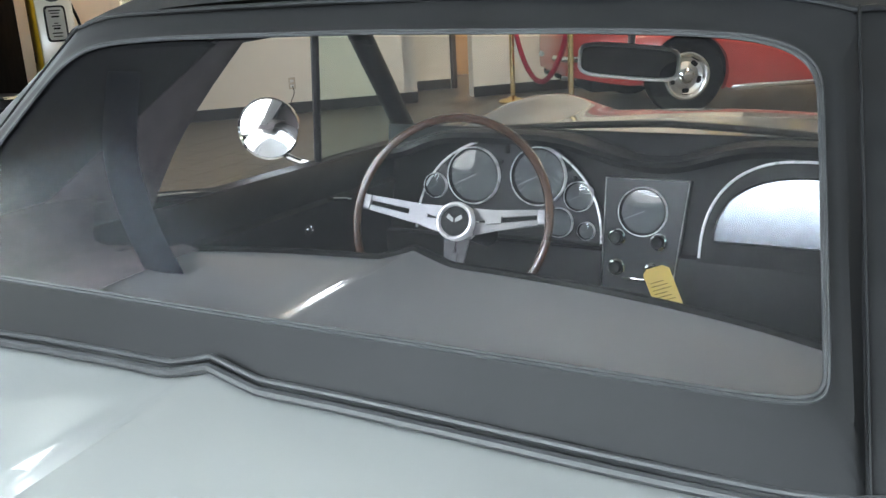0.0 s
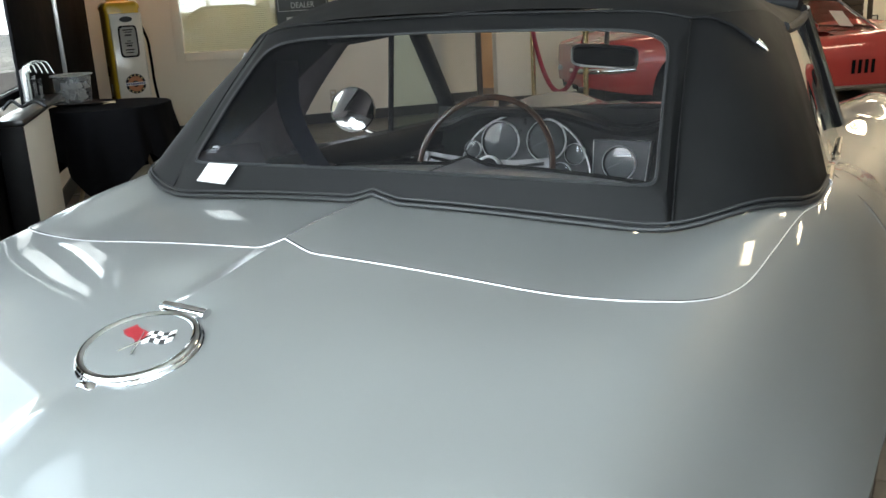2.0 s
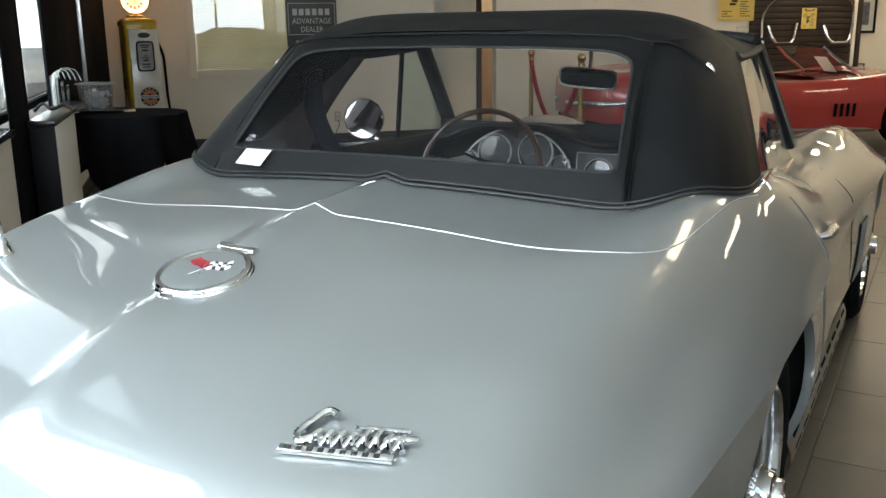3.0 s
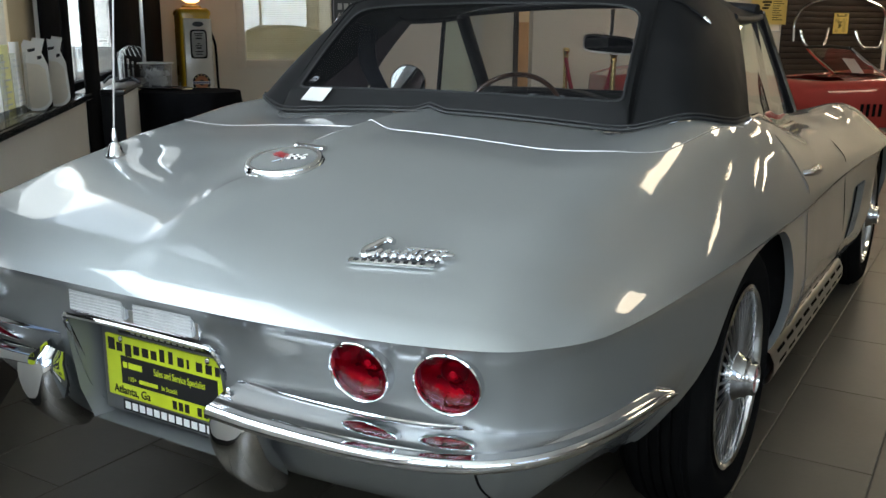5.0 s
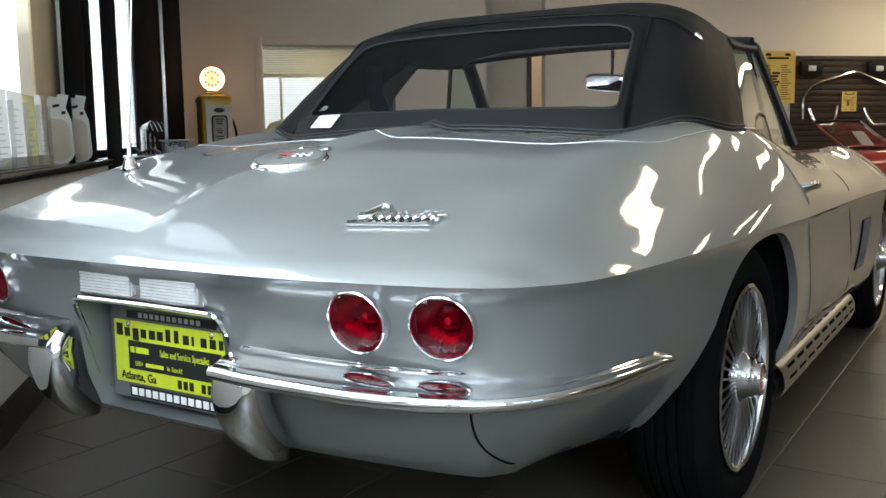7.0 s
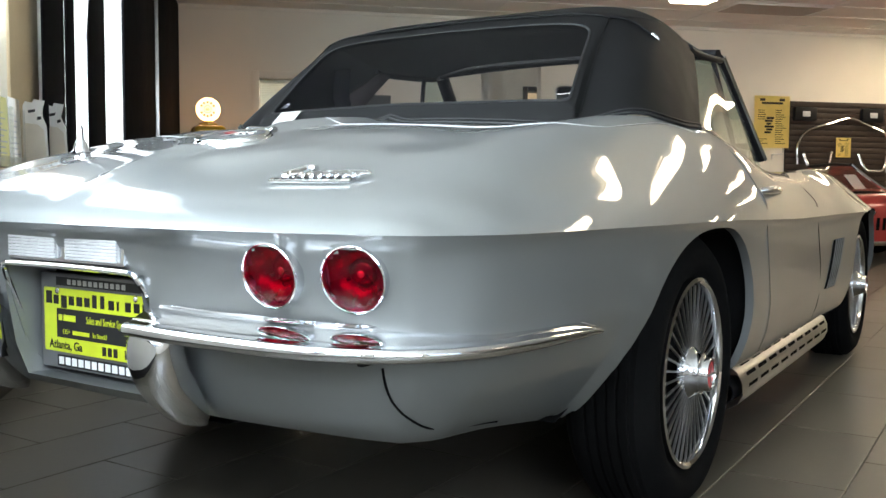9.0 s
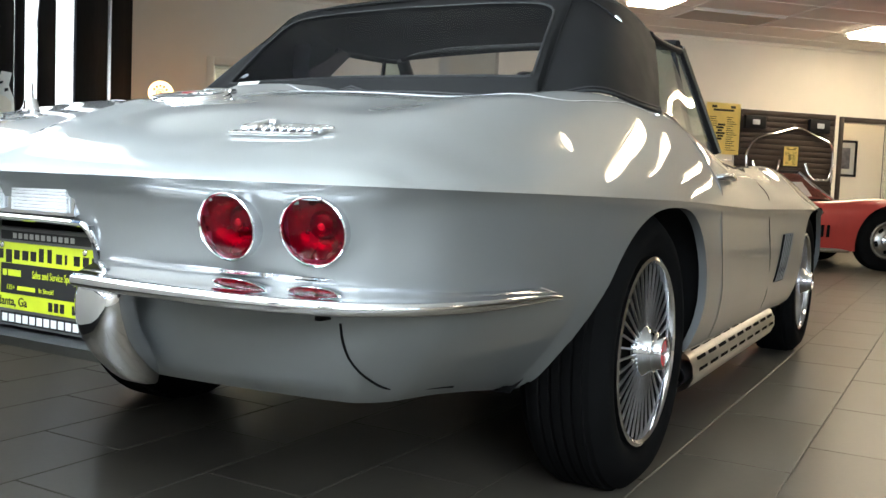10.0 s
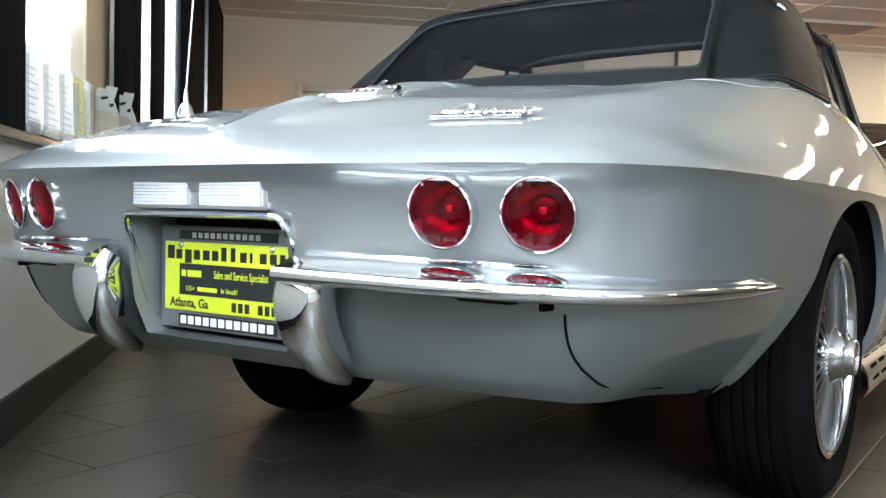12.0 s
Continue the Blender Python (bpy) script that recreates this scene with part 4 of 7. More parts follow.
# fuel door
fuel = empty("fuel_door", on_body(0.06, -0.705) @ Matrix.Translation((-0.06, 0, 0.002)) @ Matrix.Diagonal((1, 1, 0.65, 1)))
fuel.parent = car
bm = bmesh.new()
lathe(bm, [(0.087, -0.012), (0.087, 0.000), (0.084, 0.004), (0.080, 0.004), (0.076, 0.000)], 56)
part("ring", bm, M_CHROME, fuel, "chrome fuel door ring")
bm = bmesh.new()
lathe(bm, [(0.084, 0.002), (0.084, 0.009), (0.081, 0.013), (0.076, 0.0135), (0.072, 0.011)], 56)
part("lid_ring", bm, M_CHROME, fuel, "chrome lid edge")
bm = bmesh.new()
lathe(bm, [(0.073, 0.0105), (0.05, 0.012), (0.0, 0.013)], 56)
part("lid", bm, M_SILVER, fuel, "silver painted lid")
bm = bmesh.new()
tube(bm, [(-0.040, 0.092, 0.008), (0.040, 0.092, 0.008)], 0.010, 12)
box(bm, (-0.034, 0.076, 0.002), (0.034, 0.094, 0.014), 0.003)
part("hinge", bm, M_CHROME, fuel, "chrome hinge")
bm = bmesh.new()
box(bm, (-0.014, -0.102, -0.004), (0.014, -0.086, 0.010), 0.005)
part("thumb_tab", bm, M_CHROME, fuel)


def flag(sx, cells, materials, names):
    ang = radians(24) * sx
    m = Matrix.Rotation(ang, 4, "Z")
    for k, mt in enumerate(materials):
        bm = bmesh.new()
        for i in range(5):
            for j in range(3):
                if (cells == 1 and k == 0) or (cells == 2 and (i + j) % 2 == k):
                    x0, y0 = 0.006 + i * 0.0082, -0.004 + j * 0.0085
                    w = 0.004 * math.sin(i * 1.4)
                    P = [(sx * x0, y0 + w), (sx * (x0 + 0.0082), y0 + 0.004 * math.sin((i + 1) * 1.4)), (sx * (x0 + 0.0082), y0 + 0.0085 + 0.004 * math.sin((i + 1) * 1.4)), (sx * x0, y0 + 0.0085 + w)]
                    slab(bm, P, 0.012, 0.0155, m)
        part(names[k], bm, mt, fuel, smooth=False)


bm = bmesh.new()
edge_lo = [(-0.004 - 0.0085 * i, -0.003 + 0.0022 * math.sin(i * 1.25)) for i in range(6)]
slab(bm, edge_lo + [(x, y + 0.021) for x, y in reversed(edge_lo)], 0.012, 0.0155, Matrix.Rotation(radians(-24), 4, "Z"))
part("red_flag", bm, mat("dark_red_enamel", (0.22, 0.015, 0.02), 0.3, 0, 0.1, 20), fuel, smooth=False)
flag(1, 2, [M_WHITE, M_INK], ["checkered_flag", "dark_checks"])
bm = bmesh.new()
tube(bm, [(-0.012, -0.026, 0.0145), (0.010, 0.022, 0.0145)], 0.0014, 6)
tube(bm, [(0.012, -0.026, 0.0145), (-0.010, 0.022, 0.0145)], 0.0014, 6)
part("flag_staffs", bm, M_CHROME, fuel)

# script badge on the tail: plain chrome strokes over a bar
bm = bmesh.new()
badge = empty("script_badge", on_body(0.478, -0.985, 14))
badge.parent = car
box(bm, (-0.075, -0.026, 0.001), (0.075, -0.014, 0.008), 0.002)
part("bar", bm, M_CHROME, badge, "chrome bar")
bm = bmesh.new()
for k in range(9):
    box(bm, (-0.066 + k * 0.0145, -0.0235, 0.0078), (-0.066 + k * 0.0145 + 0.008, -0.0165, 0.0086))
part("bar_marks", bm, M_INK, badge, smooth=False)
bm = bmesh.new()
rng = random.Random(4)
tube(bm, path3([(-0.018, 0.046, 0.008), (-0.030, 0.052, 0.008), (-0.046, 0.030, 0.008), (-0.058, 0.002, 0.008), (-0.050, -0.008, 0.008), (-0.036, 0.0, 0.008)], 24), 0.0058, 8)
x = -0.040
while x < 0.078:
    h = rng.uniform(0.014, 0.020) if not 0.012 < x < 0.05 else rng.uniform(0.024, 0.032)
    tube(bm, path3([(x, -0.008, 0.007), (x + 0.006, h * 0.6, 0.008), (x + 0.011, h, 0.008), (x + 0.008, h * 0.4, 0.008), (x + 0.014, -0.008, 0.007)], 12), 0.0040, 8)
    x += 0.0155
box(bm, (0.010, 0.024, 0.005), (0.085, 0.030, 0.010), 0.002)
box(bm, (0.060, 0.010, 0.005), (0.098, 0.018, 0.010), 0.002)
part("script", bm, M_CHROME, badge, "chrome script strokes")

# antenna
ant = empty("antenna", Matrix.Translation((-0.541, -0.707, body_z(-0.541, -0.707) - 0.002)))
ant.parent = car
bm = bmesh.new()
lathe(bm, [(0.024, 0.0), (0.024, 0.004), (0.020, 0.008), (0.016, 0.022), (0.013, 0.030), (0.007, 0.036), (0.006, 0.060), (0.004, 0.070)], 24)
part("base", bm, M_CHROME, ant, "chrome antenna base")
bm = bmesh.new()
tube(bm, [(0, 0, 0.06), (0.004, 0.03, 0.45), (0.008, 0.06, 0.86)], [0.0024, 0.0019, 0.0013], 8)
part("mast", bm, M_SATIN, ant, "thin chrome mast")

# plate: yellow dealer plate in a dark frame, names and numbers as bars
PL = Matrix.Translation((0.0, -1.062, 0.507)) @ pose(0, 0, 0, 90, 0, 0)
plate = empty("licence_plate", PL)
plate.parent = car
part("plate_frame", boxes((-0.180, -0.096, -0.006), (0.180, 0.096, 0.004), 0.004), mat("grey_plate_frame", (0.16, 0.16, 0.16), 0.35, 0.6, 0.1, 20), plate, "grey metal plate frame")
for z0, z1 in ((-0.091, -0.068), (0.071, 0.088)):
    part("frame_strip", boxes((-0.128, z0, 0.003), (0.128, z1, 0.0044)), M_INK, plate, "black strip on the frame", smooth=False)
part("plate_sheet", boxes((-0.165, -0.062, 0.0), (0.165, 0.066, 0.0075), 0.002), M_PLATEY, plate, "yellow plate")
part("plate_panel", boxes((-0.122, -0.032, 0.004), (0.140, 0.026, 0.0085)), M_INK, plate, "black centre panel", smooth=False)
def bar(name, lo, hi, material, parent):
    return part(name, boxes(lo, hi), material, parent, smooth=False)


for k, w in enumerate((0.026, 0.022, 0.024, 0.022, 0.024, 0.022, 0.018, 0.016, 0.022, 0.008, 0.022, 0.022, 0.016)):
    x0 = -0.156 + 0.0243 * k
    bar("name_bar", (x0, 0.034 - (0.007 if k == 2 else 0), 0.0074), (x0 + w * 0.72, 0.052 + (0.007 if k in (0, 6, 7) else 0), 0.0084), M_INK, plate)
text("plate_words", "Sales and Service Specialist", 0.0205, M_PLATEY, pose(0.040, 0.008, 0.0088), plate, 0.62)
bm = bmesh.new()
box(bm, (-0.116, 0.002, 0.0084), (-0.104, 0.014, 0.0089))
box(bm, (-0.100, 0.002, 0.0084), (-0.062, 0.014, 0.0089))
box(bm, (-0.072, -0.024, 0.0084), (-0.020, -0.016, 0.0089))
part("small_bars", bm, M_PLATEY, plate, smooth=False)
text("stock_words", "135+", 0.0135, M_PLATEY, pose(-0.092, -0.020, 0.0088), plate, 0.9)
text("stock_words", "In Stock!", 0.0135, M_PLATEY, pose(0.012, -0.020, 0.0088), plate, 0.9)
text("town_words", "Atlanta, Ga", 0.024, M_INK, pose(-0.096, -0.0475, 0.0078), plate, 0.95, bold=0.0004)
for k in range(8):
    if k != 3:
        bar("number_bar", (0.018 + 0.0165 * k, -0.056, 0.0074), (0.029 + 0.0165 * k, -0.039, 0.0084), M_INK, plate)
for k in range(12):
    bar("frame_bar", (-0.122 + 0.0205 * k, -0.087, 0.0038), (-0.107 + 0.0205 * k, -0.072, 0.0052), M_WHITE, plate)
for k in range(11):
    bar("frame_bar", (-0.092 + 0.0165 * k, 0.074, 0.0038), (-0.081 + 0.0165 * k, 0.084, 0.0048), M_SATIN, plate)
for sx in (-1, 1):
    bm = bmesh.new()
    lathe(bm, [(0.006, 0.006), (0.006, 0.010), (0.003, 0.012), (0, 0.012)], 12, Matrix.Translation((sx * 0.118, 0.060, 0)))
    part("plate_screw", bm, M_CHROME, plate)

# side exhausts with slotted covers
for sx in (1, -1):
    ex = empty("side_exhaust")
    ex.parent = car
    bm = bmesh.new()
    y0, y1, zc, xc, w = 0.46, 1.83, 0.205, 0.775, 0.062
    sec = [(-0.03, 0.072), (0.012, 0.066), (0.040, 0.046), (0.054, 0.016), (0.056, -0.016), (0.044, -0.044), (0.020, -0.060), (-0.03, -0.064)]
    rows = []
    for k in range(29):
        t = k / 28
        y = y0 + (y1 - y0) * t
        f = 1.0 if t < 0.94 else 1 - ((t - 0.94) / 0.06) ** 2 * 0.45
        rows.append([Vector((sx * (xc + o * f), y, zc + 0.012 * t + z * f)) for o, z in sec])
    grid(bm, rows)
    part("cover", bm, M_SATIN, ex, "brushed metal exhaust cover")
    bm = bmesh.new()
    for r, (u0, u1) in enumerate(((1, 2), (2, 3), (3, 4))):
        for k in range(9):
            f0 = 0.05 + 0.100 * k
            ya, yb = y0 + (y1 - y0) * f0, y0 + (y1 - y0) * (f0 + 0.074)
            a, b = sec[u0], sec[u1]
            P = [Vector((sx * (xc + a[0] * (1 - q) + b[0] * q ), 0, zc + a[1] * (1 - q) + b[1] * q)) for q in (0.34, 0.66)]
            n = Vector((sx * (a[1] - b[1]), 0, b[0] - a[0])).normalized() * 0.0012
            bm.faces.new([bm.verts.new(Vector((p.x, y, p.z + 0.012 * (y - y0) / (y1 - y0))) + n) for p, y in ((P[0], ya), (P[0], yb), (P[1], yb), (P[1], ya))])
    part("slots", bm, M_DARK, ex, "dark slots", smooth=False)
    bm = bmesh.new()
    lathe(bm, [(0.0, -0.05), (0.030, -0.05), (0.030, 0.03), (0.034, 0.03), (0.034, -0.08)], 24, pose(sx * (xc + 0.005), y0, zc - 0.010, 90, 0, 0))
    part("pipe", bm, M_BLACK, ex, "black exhaust pipe")
    bm = bmesh.new()
    box(bm, (sx * 0.69, 0.42, 0.225), (sx * 0.755, 2.06, 0.305), 0.01)
    part("sill", bm, M_BLACK, car, "black sill strip")
    bm = bmesh.new()
    box(bm, (sx * 0.745, 0.47, 0.288), (sx * 0.785, 1.95, 0.300), 0.004)
    part("sill_trim", bm, M_SATIN, car, "bright sill trim")


def flank_at(y, z):
    """x of the flank at the height z."""
    i = min(range(ROWS_V + 1), key=lambda k: abs(ROW_Y[k] - y))
    col = low[len(low) - 1 - (ROWS_V - i)]
    best = min(col, key=lambda q: abs(q.z - z))
    return best.x


# doors: shut lines, handle, lock; fender gills
for sx in (1, -1):
    bm = bmesh.new()
    pts = [Vector((0.735 + 0.10 * t, 0.50 - 0.03 * t, 0)) for t in (0, 0.5, 1)]
    pts = [Vector((x, y, body_z(x, y))) for x, y in ((0.735, 0.40), (0.80, 0.445), (0.845, 0.49), (0.868, 0.515))]
    pts += [Vector((flank_at(y, z) + 0.0004, y, z)) for y, z in ((0.53, 0.66), (0.56, 0.56), (0.59, 0.46), (0.62, 0.36), (0.64, 0.29))]
    tube(bm, [Vector((sx * p.x, p.y, p.z)) for p in path3(pts, 40)], 0.0024, 6)
    part("door_gap", bm, M_DARK, car, "dark shut line of the door")
    bm = bmesh.new()
    tube(bm, [Vector((sx * (p.x - 0.0012), p.y - 0.0055, p.z)) for p in path3(pts, 40)], 0.0034, 8)
    part("fender_edge", bm, M_SILVER, car, "silver rolled edge beside the door gap")
    bm = bmesh.new()
    pts = [Vector((x, y, body_z(x, y))) for x, y in ((0.74, 1.36), (0.80, 1.37), (0.845, 1.38))] + [Vector((flank_at(y, z) + 0.0004, y, z)) for y, z in ((1.40, 0.64), (1.44, 0.50), (1.48, 0.36), (1.50, 0.29))]
    tube(bm, [Vector((sx * p.x, p.y, p.z)) for p in path3(pts, 40)], 0.0012, 6)
    part("door_gap", bm, M_DARK, car, "dark shut line of the door")
    handle = empty("door_handle")
    handle.parent = car
    bm = bmesh.new()
    tube(bm, path3([(sx * 0.838, 0.535, 0.772), (sx * 0.862, 0.56, 0.776), (sx * 0.866, 0.62, 0.776), (sx * 0.858, 0.70, 0.772), (sx * 0.842, 0.735, 0.768)], 24), [0.008 + 0.006 * math.sin(math.pi * k / 23) for k in range(24)], 12)
    part("grip", bm, M_CHROME, handle, "chrome door handle")
    bm = bmesh.new()
    lathe(bm, [(0.011, -0.02), (0.011, 0.004), (0.007, 0.006), (0, 0.006)], 16, pose(sx * 0.858, 0.60, 0.722, 0, sx * 68, 0))
    part("lock", bm, M_CHROME, handle, "chrome lock button")
    for k in range(5):
        o = 0.036 * k
        a, b = Vector((0, 1.70 + o, 0.578)), Vector((0, 1.56 + o, 0.395))
        bm = bmesh.new()
        rows = []
        for v in (0, 0.25, 0.5, 0.75, 1):
            p = lerp(a, b, v)
            x = flank_at(p.y, p.z)
            rows.append([Vector((sx * (x + h), p.y + d, p.z)) for h, d in ((-0.01, 0), (0.005, 0), (0.005, 0.024), (-0.01, 0.024))])
        grid(bm, rows)
        part("vent_opening", bm, M_DARK, car, "black fender vent opening", smooth=False)
        bm = bmesh.new()
        tube(bm, [Vector((sx * (flank_at(p.y, p.z) + 0.004), p.y + 0.030, p.z)) for p in (a, lerp(a, b, 0.5), b)], 0.005, 6)
        part("vent_bar", bm, M_SILVER, car, "silver fender vent bar")

# ---- glass house ----
ws = empty("windscreen")
ws.parent = car
def ws_pt(s, v):
    a = abs(s)
    lo = Vector((0.640 * s, 1.55 - 0.17 * a ** 2.2, 0.888 + 0.02 * (1 - a)))
    hi = Vector((0.572 * s, 1.09 - 0.06 * a ** 2.2, 1.232 + 0.03 * (1 - a * a)))
    return lerp(lo, hi, v)
bm = bmesh.new()
grid(bm, [[ws_pt(-1 + j / 12, v) for j in range(25)] for v in (0, 0.25, 0.5, 0.75, 1)])
g = part("glass", bm, M_GLASS, ws, "clear windscreen glass")
g.visible_shadow = False
bm = bmesh.new()
tube(bm, [ws_pt(-1, v) for v in (0, 0.33, 0.66, 1)], 0.028, 10)
part("pillar", bm, M_BLACK, ws, "black windscreen pillar")
bm = bmesh.new()
tube(bm, [ws_pt(1, v) for v in (0, 0.33, 0.66, 1)], 0.014, 10)
part("pillar", bm, M_BLACK, ws, "black windscreen pillar")
for s in (-1, 1):
    bm = bmesh.new()
    tube(bm, [ws_pt(s, v) + Vector((s * 0.012, 0.004, 0)) for v in (0, 0.33, 0.66, 1)], 0.0085, 8)
    part("bright_trim", bm, M_CHROME, ws, "bright windscreen trim")
bm = bmesh.new()
tube(bm, [ws_pt(-1 + j / 12, 0) + Vector((0, 0.01, 0.003)) for j in range(25)], 0.009, 8)
part("lower_seal", bm, M_BLACK, ws, "black windscreen seal")
bm = bmesh.new()
tube(bm, [ws_pt(-1 + j / 12, 1.02) for j in range(25)], 0.019, 10)
part("header", bm, M_BLACK, ws, "black windscreen header")
for sx in (1, -1):
    side = empty("door_window")
    side.parent = car
    bm = bmesh.new()
    A, B = Vector((0.735, 0.29, 0.955)), Vector((0.592, 0.672, 1.200))
    C, D = Vector((0.648, 1.36, 0.895)), Vector((0.580, 1.015, 1.212))
    def sill(q):
        p = lerp(A, C, q)
        if sx < 0:
            return Vector((p.x - 0.040, p.y, 0.902 - 0.020 * q))
        return Vector((p.x, p.y, body_z(p.x, p.y) + 0.003))
    rows = []
    for v in [k / 6 for k in range(7)]:
        rows.append([Vector((sx * (p.x + 0.004 * math.sin(math.pi * v)), p.y, p.z)) for p in (lerp(sill(q), lerp(B, D, q), v) for q in [k / 8 for k in range(9)])])
    if sx < 0:
        # the driver's glass is wound down and only the vent pane shows
        rows = []
        for v in [k / 6 for k in range(7)]:
            F, R_ = lerp(C, D, v), lerp(C, D, v) + Vector((0.003, -0.38 + 0.28 * v, 0))
            rows.append([Vector((sx * p.x, p.y, p.z)) for p in (lerp(R_, F, q) for q in (0, 0.5, 1))])
    grid(bm, rows)
    g = part("glass", bm, M_VENTGLASS if sx < 0 else M_GREENGLASS, side, "green-tinted door glass")
    g.visible_shadow = False
    bm = bmesh.new()
    tube(bm, [Vector((sx * p.x, p.y, p.z)) for p in (lerp(C, D, v) + Vector((0.003, -0.38 + 0.28 * v, 0)) for v in (0, 0.5, 1))], 0.009, 8)
    part("vent_post", bm, M_BLACK, side, "black vent window post")
    bm = bmesh.new()
    tube(bm, [Vector((sx * p.x, p.y, p.z + 0.004)) for p in (sill(q) + Vector((0.004, 0, -0.004)) for q in [k / 8 for k in range(9)])], 0.007 if sx > 0 else 0.0035, 8)
    part("belt_trim", bm, M_CHROME if sx > 0 else M_SATIN, side, "bright belt trim")
    # door top and inner panel
    bm = bmesh.new()
    rows = []
    for k in range(20):
        y = 0.28 + 1.06 * k / 19
        xo = curve(y, [(0.2, 0.738), (0.29, 0.729), (1.36, 0.640)])
        zt = 0.909 - 0.020 * (y - 0.29) / 1.07 if sx < 0 else body_z(min(xo, flank_x(y) - 0.1), y)
        rows.append([Vector((sx * x, y, z)) for x, z in ((xo + 0.006, body_z(xo + 0.006, y) + 0.003) if sx < 0 else (xo - 0.012, zt - 0.004), (xo - 0.006, zt + 0.008) if sx < 0 else (xo - 0.020, zt - 0.002), (xo - 0.034, zt + 0.004), (xo - 0.046, zt - 0.012), (xo - 0.050, zt - 0.05), (xo - 0.044, zt - 0.075), (xo - 0.058, zt - 0.083), (xo - 0.050, zt - 0.10), (xo - 0.046, 0.70), (xo - 0.060, 0.60), (xo - 0.066, 0.35))])
    grid(bm, rows)
    part("door_panel", bm, M_TRIMVINYL, car, "black vinyl inner door panel")
bm = bmesh.new()
tube(bm, [(-0.640, 0.965, 0.818), (-0.614, 0.972, 0.818), (-0.606, 1.03, 0.806)], 0.004, 8)
lathe(bm, [(0.013, -0.004), (0.013, 0.008), (0.010, 0.012), (0.007, 0.006), (0.0, 0.006)], 20, pose(-0.637, 0.894, 0.766, 0, 90, 0))
part("window_crank", bm, M_CHROME, car, "chrome window crank and lever")

# outside mirror on the driver's door
om = empty("door_mirror")
om.parent = car
MM = pose(-0.865, 1.085, 0.952, 86, 0, 24)
bm = bmesh.new()
lathe(bm, [(0.072, -0.002), (0.077, 0.003), (0.077, -0.012), (0.068, -0.028), (0.040, -0.042), (0.0, -0.046)], 36, MM)
part("shell", bm, M_CHROME, om, "round chrome mirror shell")
bm = bmesh.new()
lathe(bm, [(0.072, -0.001), (0.0, -0.001)], 36, MM)
part("mirror_glass", bm, mat("mirror_silver", (0.9, 0.9, 0.9), 0.02, 1.0, 0.0), om, "mirror glass")
bm = bmesh.new()
tube(bm, path3([(-0.86, 1.10, 0.905), (-0.845, 1.11, 0.885), (-0.80, 1.11, 0.868), (-0.76, 1.11, 0.860)], 12), 0.008, 8)
part("stalk", bm, M_CHROME, om, "chrome mirror stalk")

# inside mirror
im = empty("inside_mirror")
im.parent = car
bm = bmesh.new()
out = [superell(2 * math.pi * j / 40, 5) for j in range(40)]
MI = pose(0.06, 1.005, 1.122, 98, 5, 8)
slab(bm, [(x * 0.092, y * 0.030) for x, y in out], -0.018, 0.0, MI)
part("shell", bm, M_BLACK, im, "black mirror shell")
bm = bmesh.new()
tube(bm, [MI @ Vector((x * 0.092, y * 0.030, 0.001)) for x, y in out], 0.004, 6, closed=True)
part("rim", bm, M_SATIN, im)
bm = bmesh.new()
slab(bm, [(x * 0.089, y * 0.027) for x, y in out], 0.0, 0.002, MI)
part("mirror_glass", bm, bpy.data.materials["mirror_silver"], im, "mirror glass")
bm = bmesh.new()
tube(bm, [(0.06, 1.02, 1.13), (0.055, 1.045, 1.18), (0.05, 1.055, 1.245)], 0.007, 8)
part("stalk", bm, M_SATIN, im)

# ---- interior ----
part("rear_bulkhead", boxes((-0.64, 0.262, 0.35), (0.64, 0.285, 0.90), 0.01), M_TRIMVINYL, car, "black carpeted bulkhead")
for sx in (1, -1):
    bm = bmesh.new()
    box(bm, (sx * 0.33 - 0.22, 0.32, 0.30), (sx * 0.33 + 0.22, 0.80, 0.46), 0.05, seg=3)
    part("seat_cushion", bm, M_TRIMVINYL, car, "black vinyl seat cushion")
    bm = bmesh.new()
    box(bm, (-0.22, -0.06, 0.0), (0.22, 0.06, 0.44), 0.05, pose(sx * 0.33, 0.36, 0.40, 12, 0, 0), seg=3)
    part("seat_back", bm, M_TRIMVINYL, car, "black vinyl seat back")

dash = empty("dashboard", Matrix.Translation((0, 1.21, 0.80)) @ pose(0, 0, 0, -10, 0, 0) @ Matrix.Translation((0, -1.21, -0.80)))
dash.parent = car
DY = 1.21
bm = bmesh.new()
rows = []
for j in range(61):
    x = -0.630 + 1.26 * j / 60
    hump = 0.070 * math.exp(-(abs((x + 0.28) / 0.24)) ** 4) + 0.064 * math.exp(-(abs((x - 0.40) / 0.24)) ** 4)
    front = DY - 0.03 - 0.055 * math.exp(-(abs((x + 0.28) / 0.235)) ** 6) - 0.045 * math.exp(-(abs((x - 0.40) / 0.235)) ** 6)
    zt = 0.885 + hump * 0.75
    rows.append([Vector((x, 1.46, 0.935)), Vector((x, 1.36, 0.940)), Vector((x, 1.27, 0.925 + hump * 0.35)), Vector((x, front + 0.03, zt + 0.006)), Vector((x, front + 0.004, zt)), Vector((x, front, zt - 0.012)), Vector((x, front + 0.012, zt - 0.024))])
grid(bm, rows)
part("dash_pad", bm, M_TRIMVINYL, dash, "black padded dash top")
part("dash_face", boxes((-0.622, DY + 0.014, 0.60), (0.622, DY + 0.04, 0.95), 0.004), M_TRIMVINYL, dash, "black dash face")
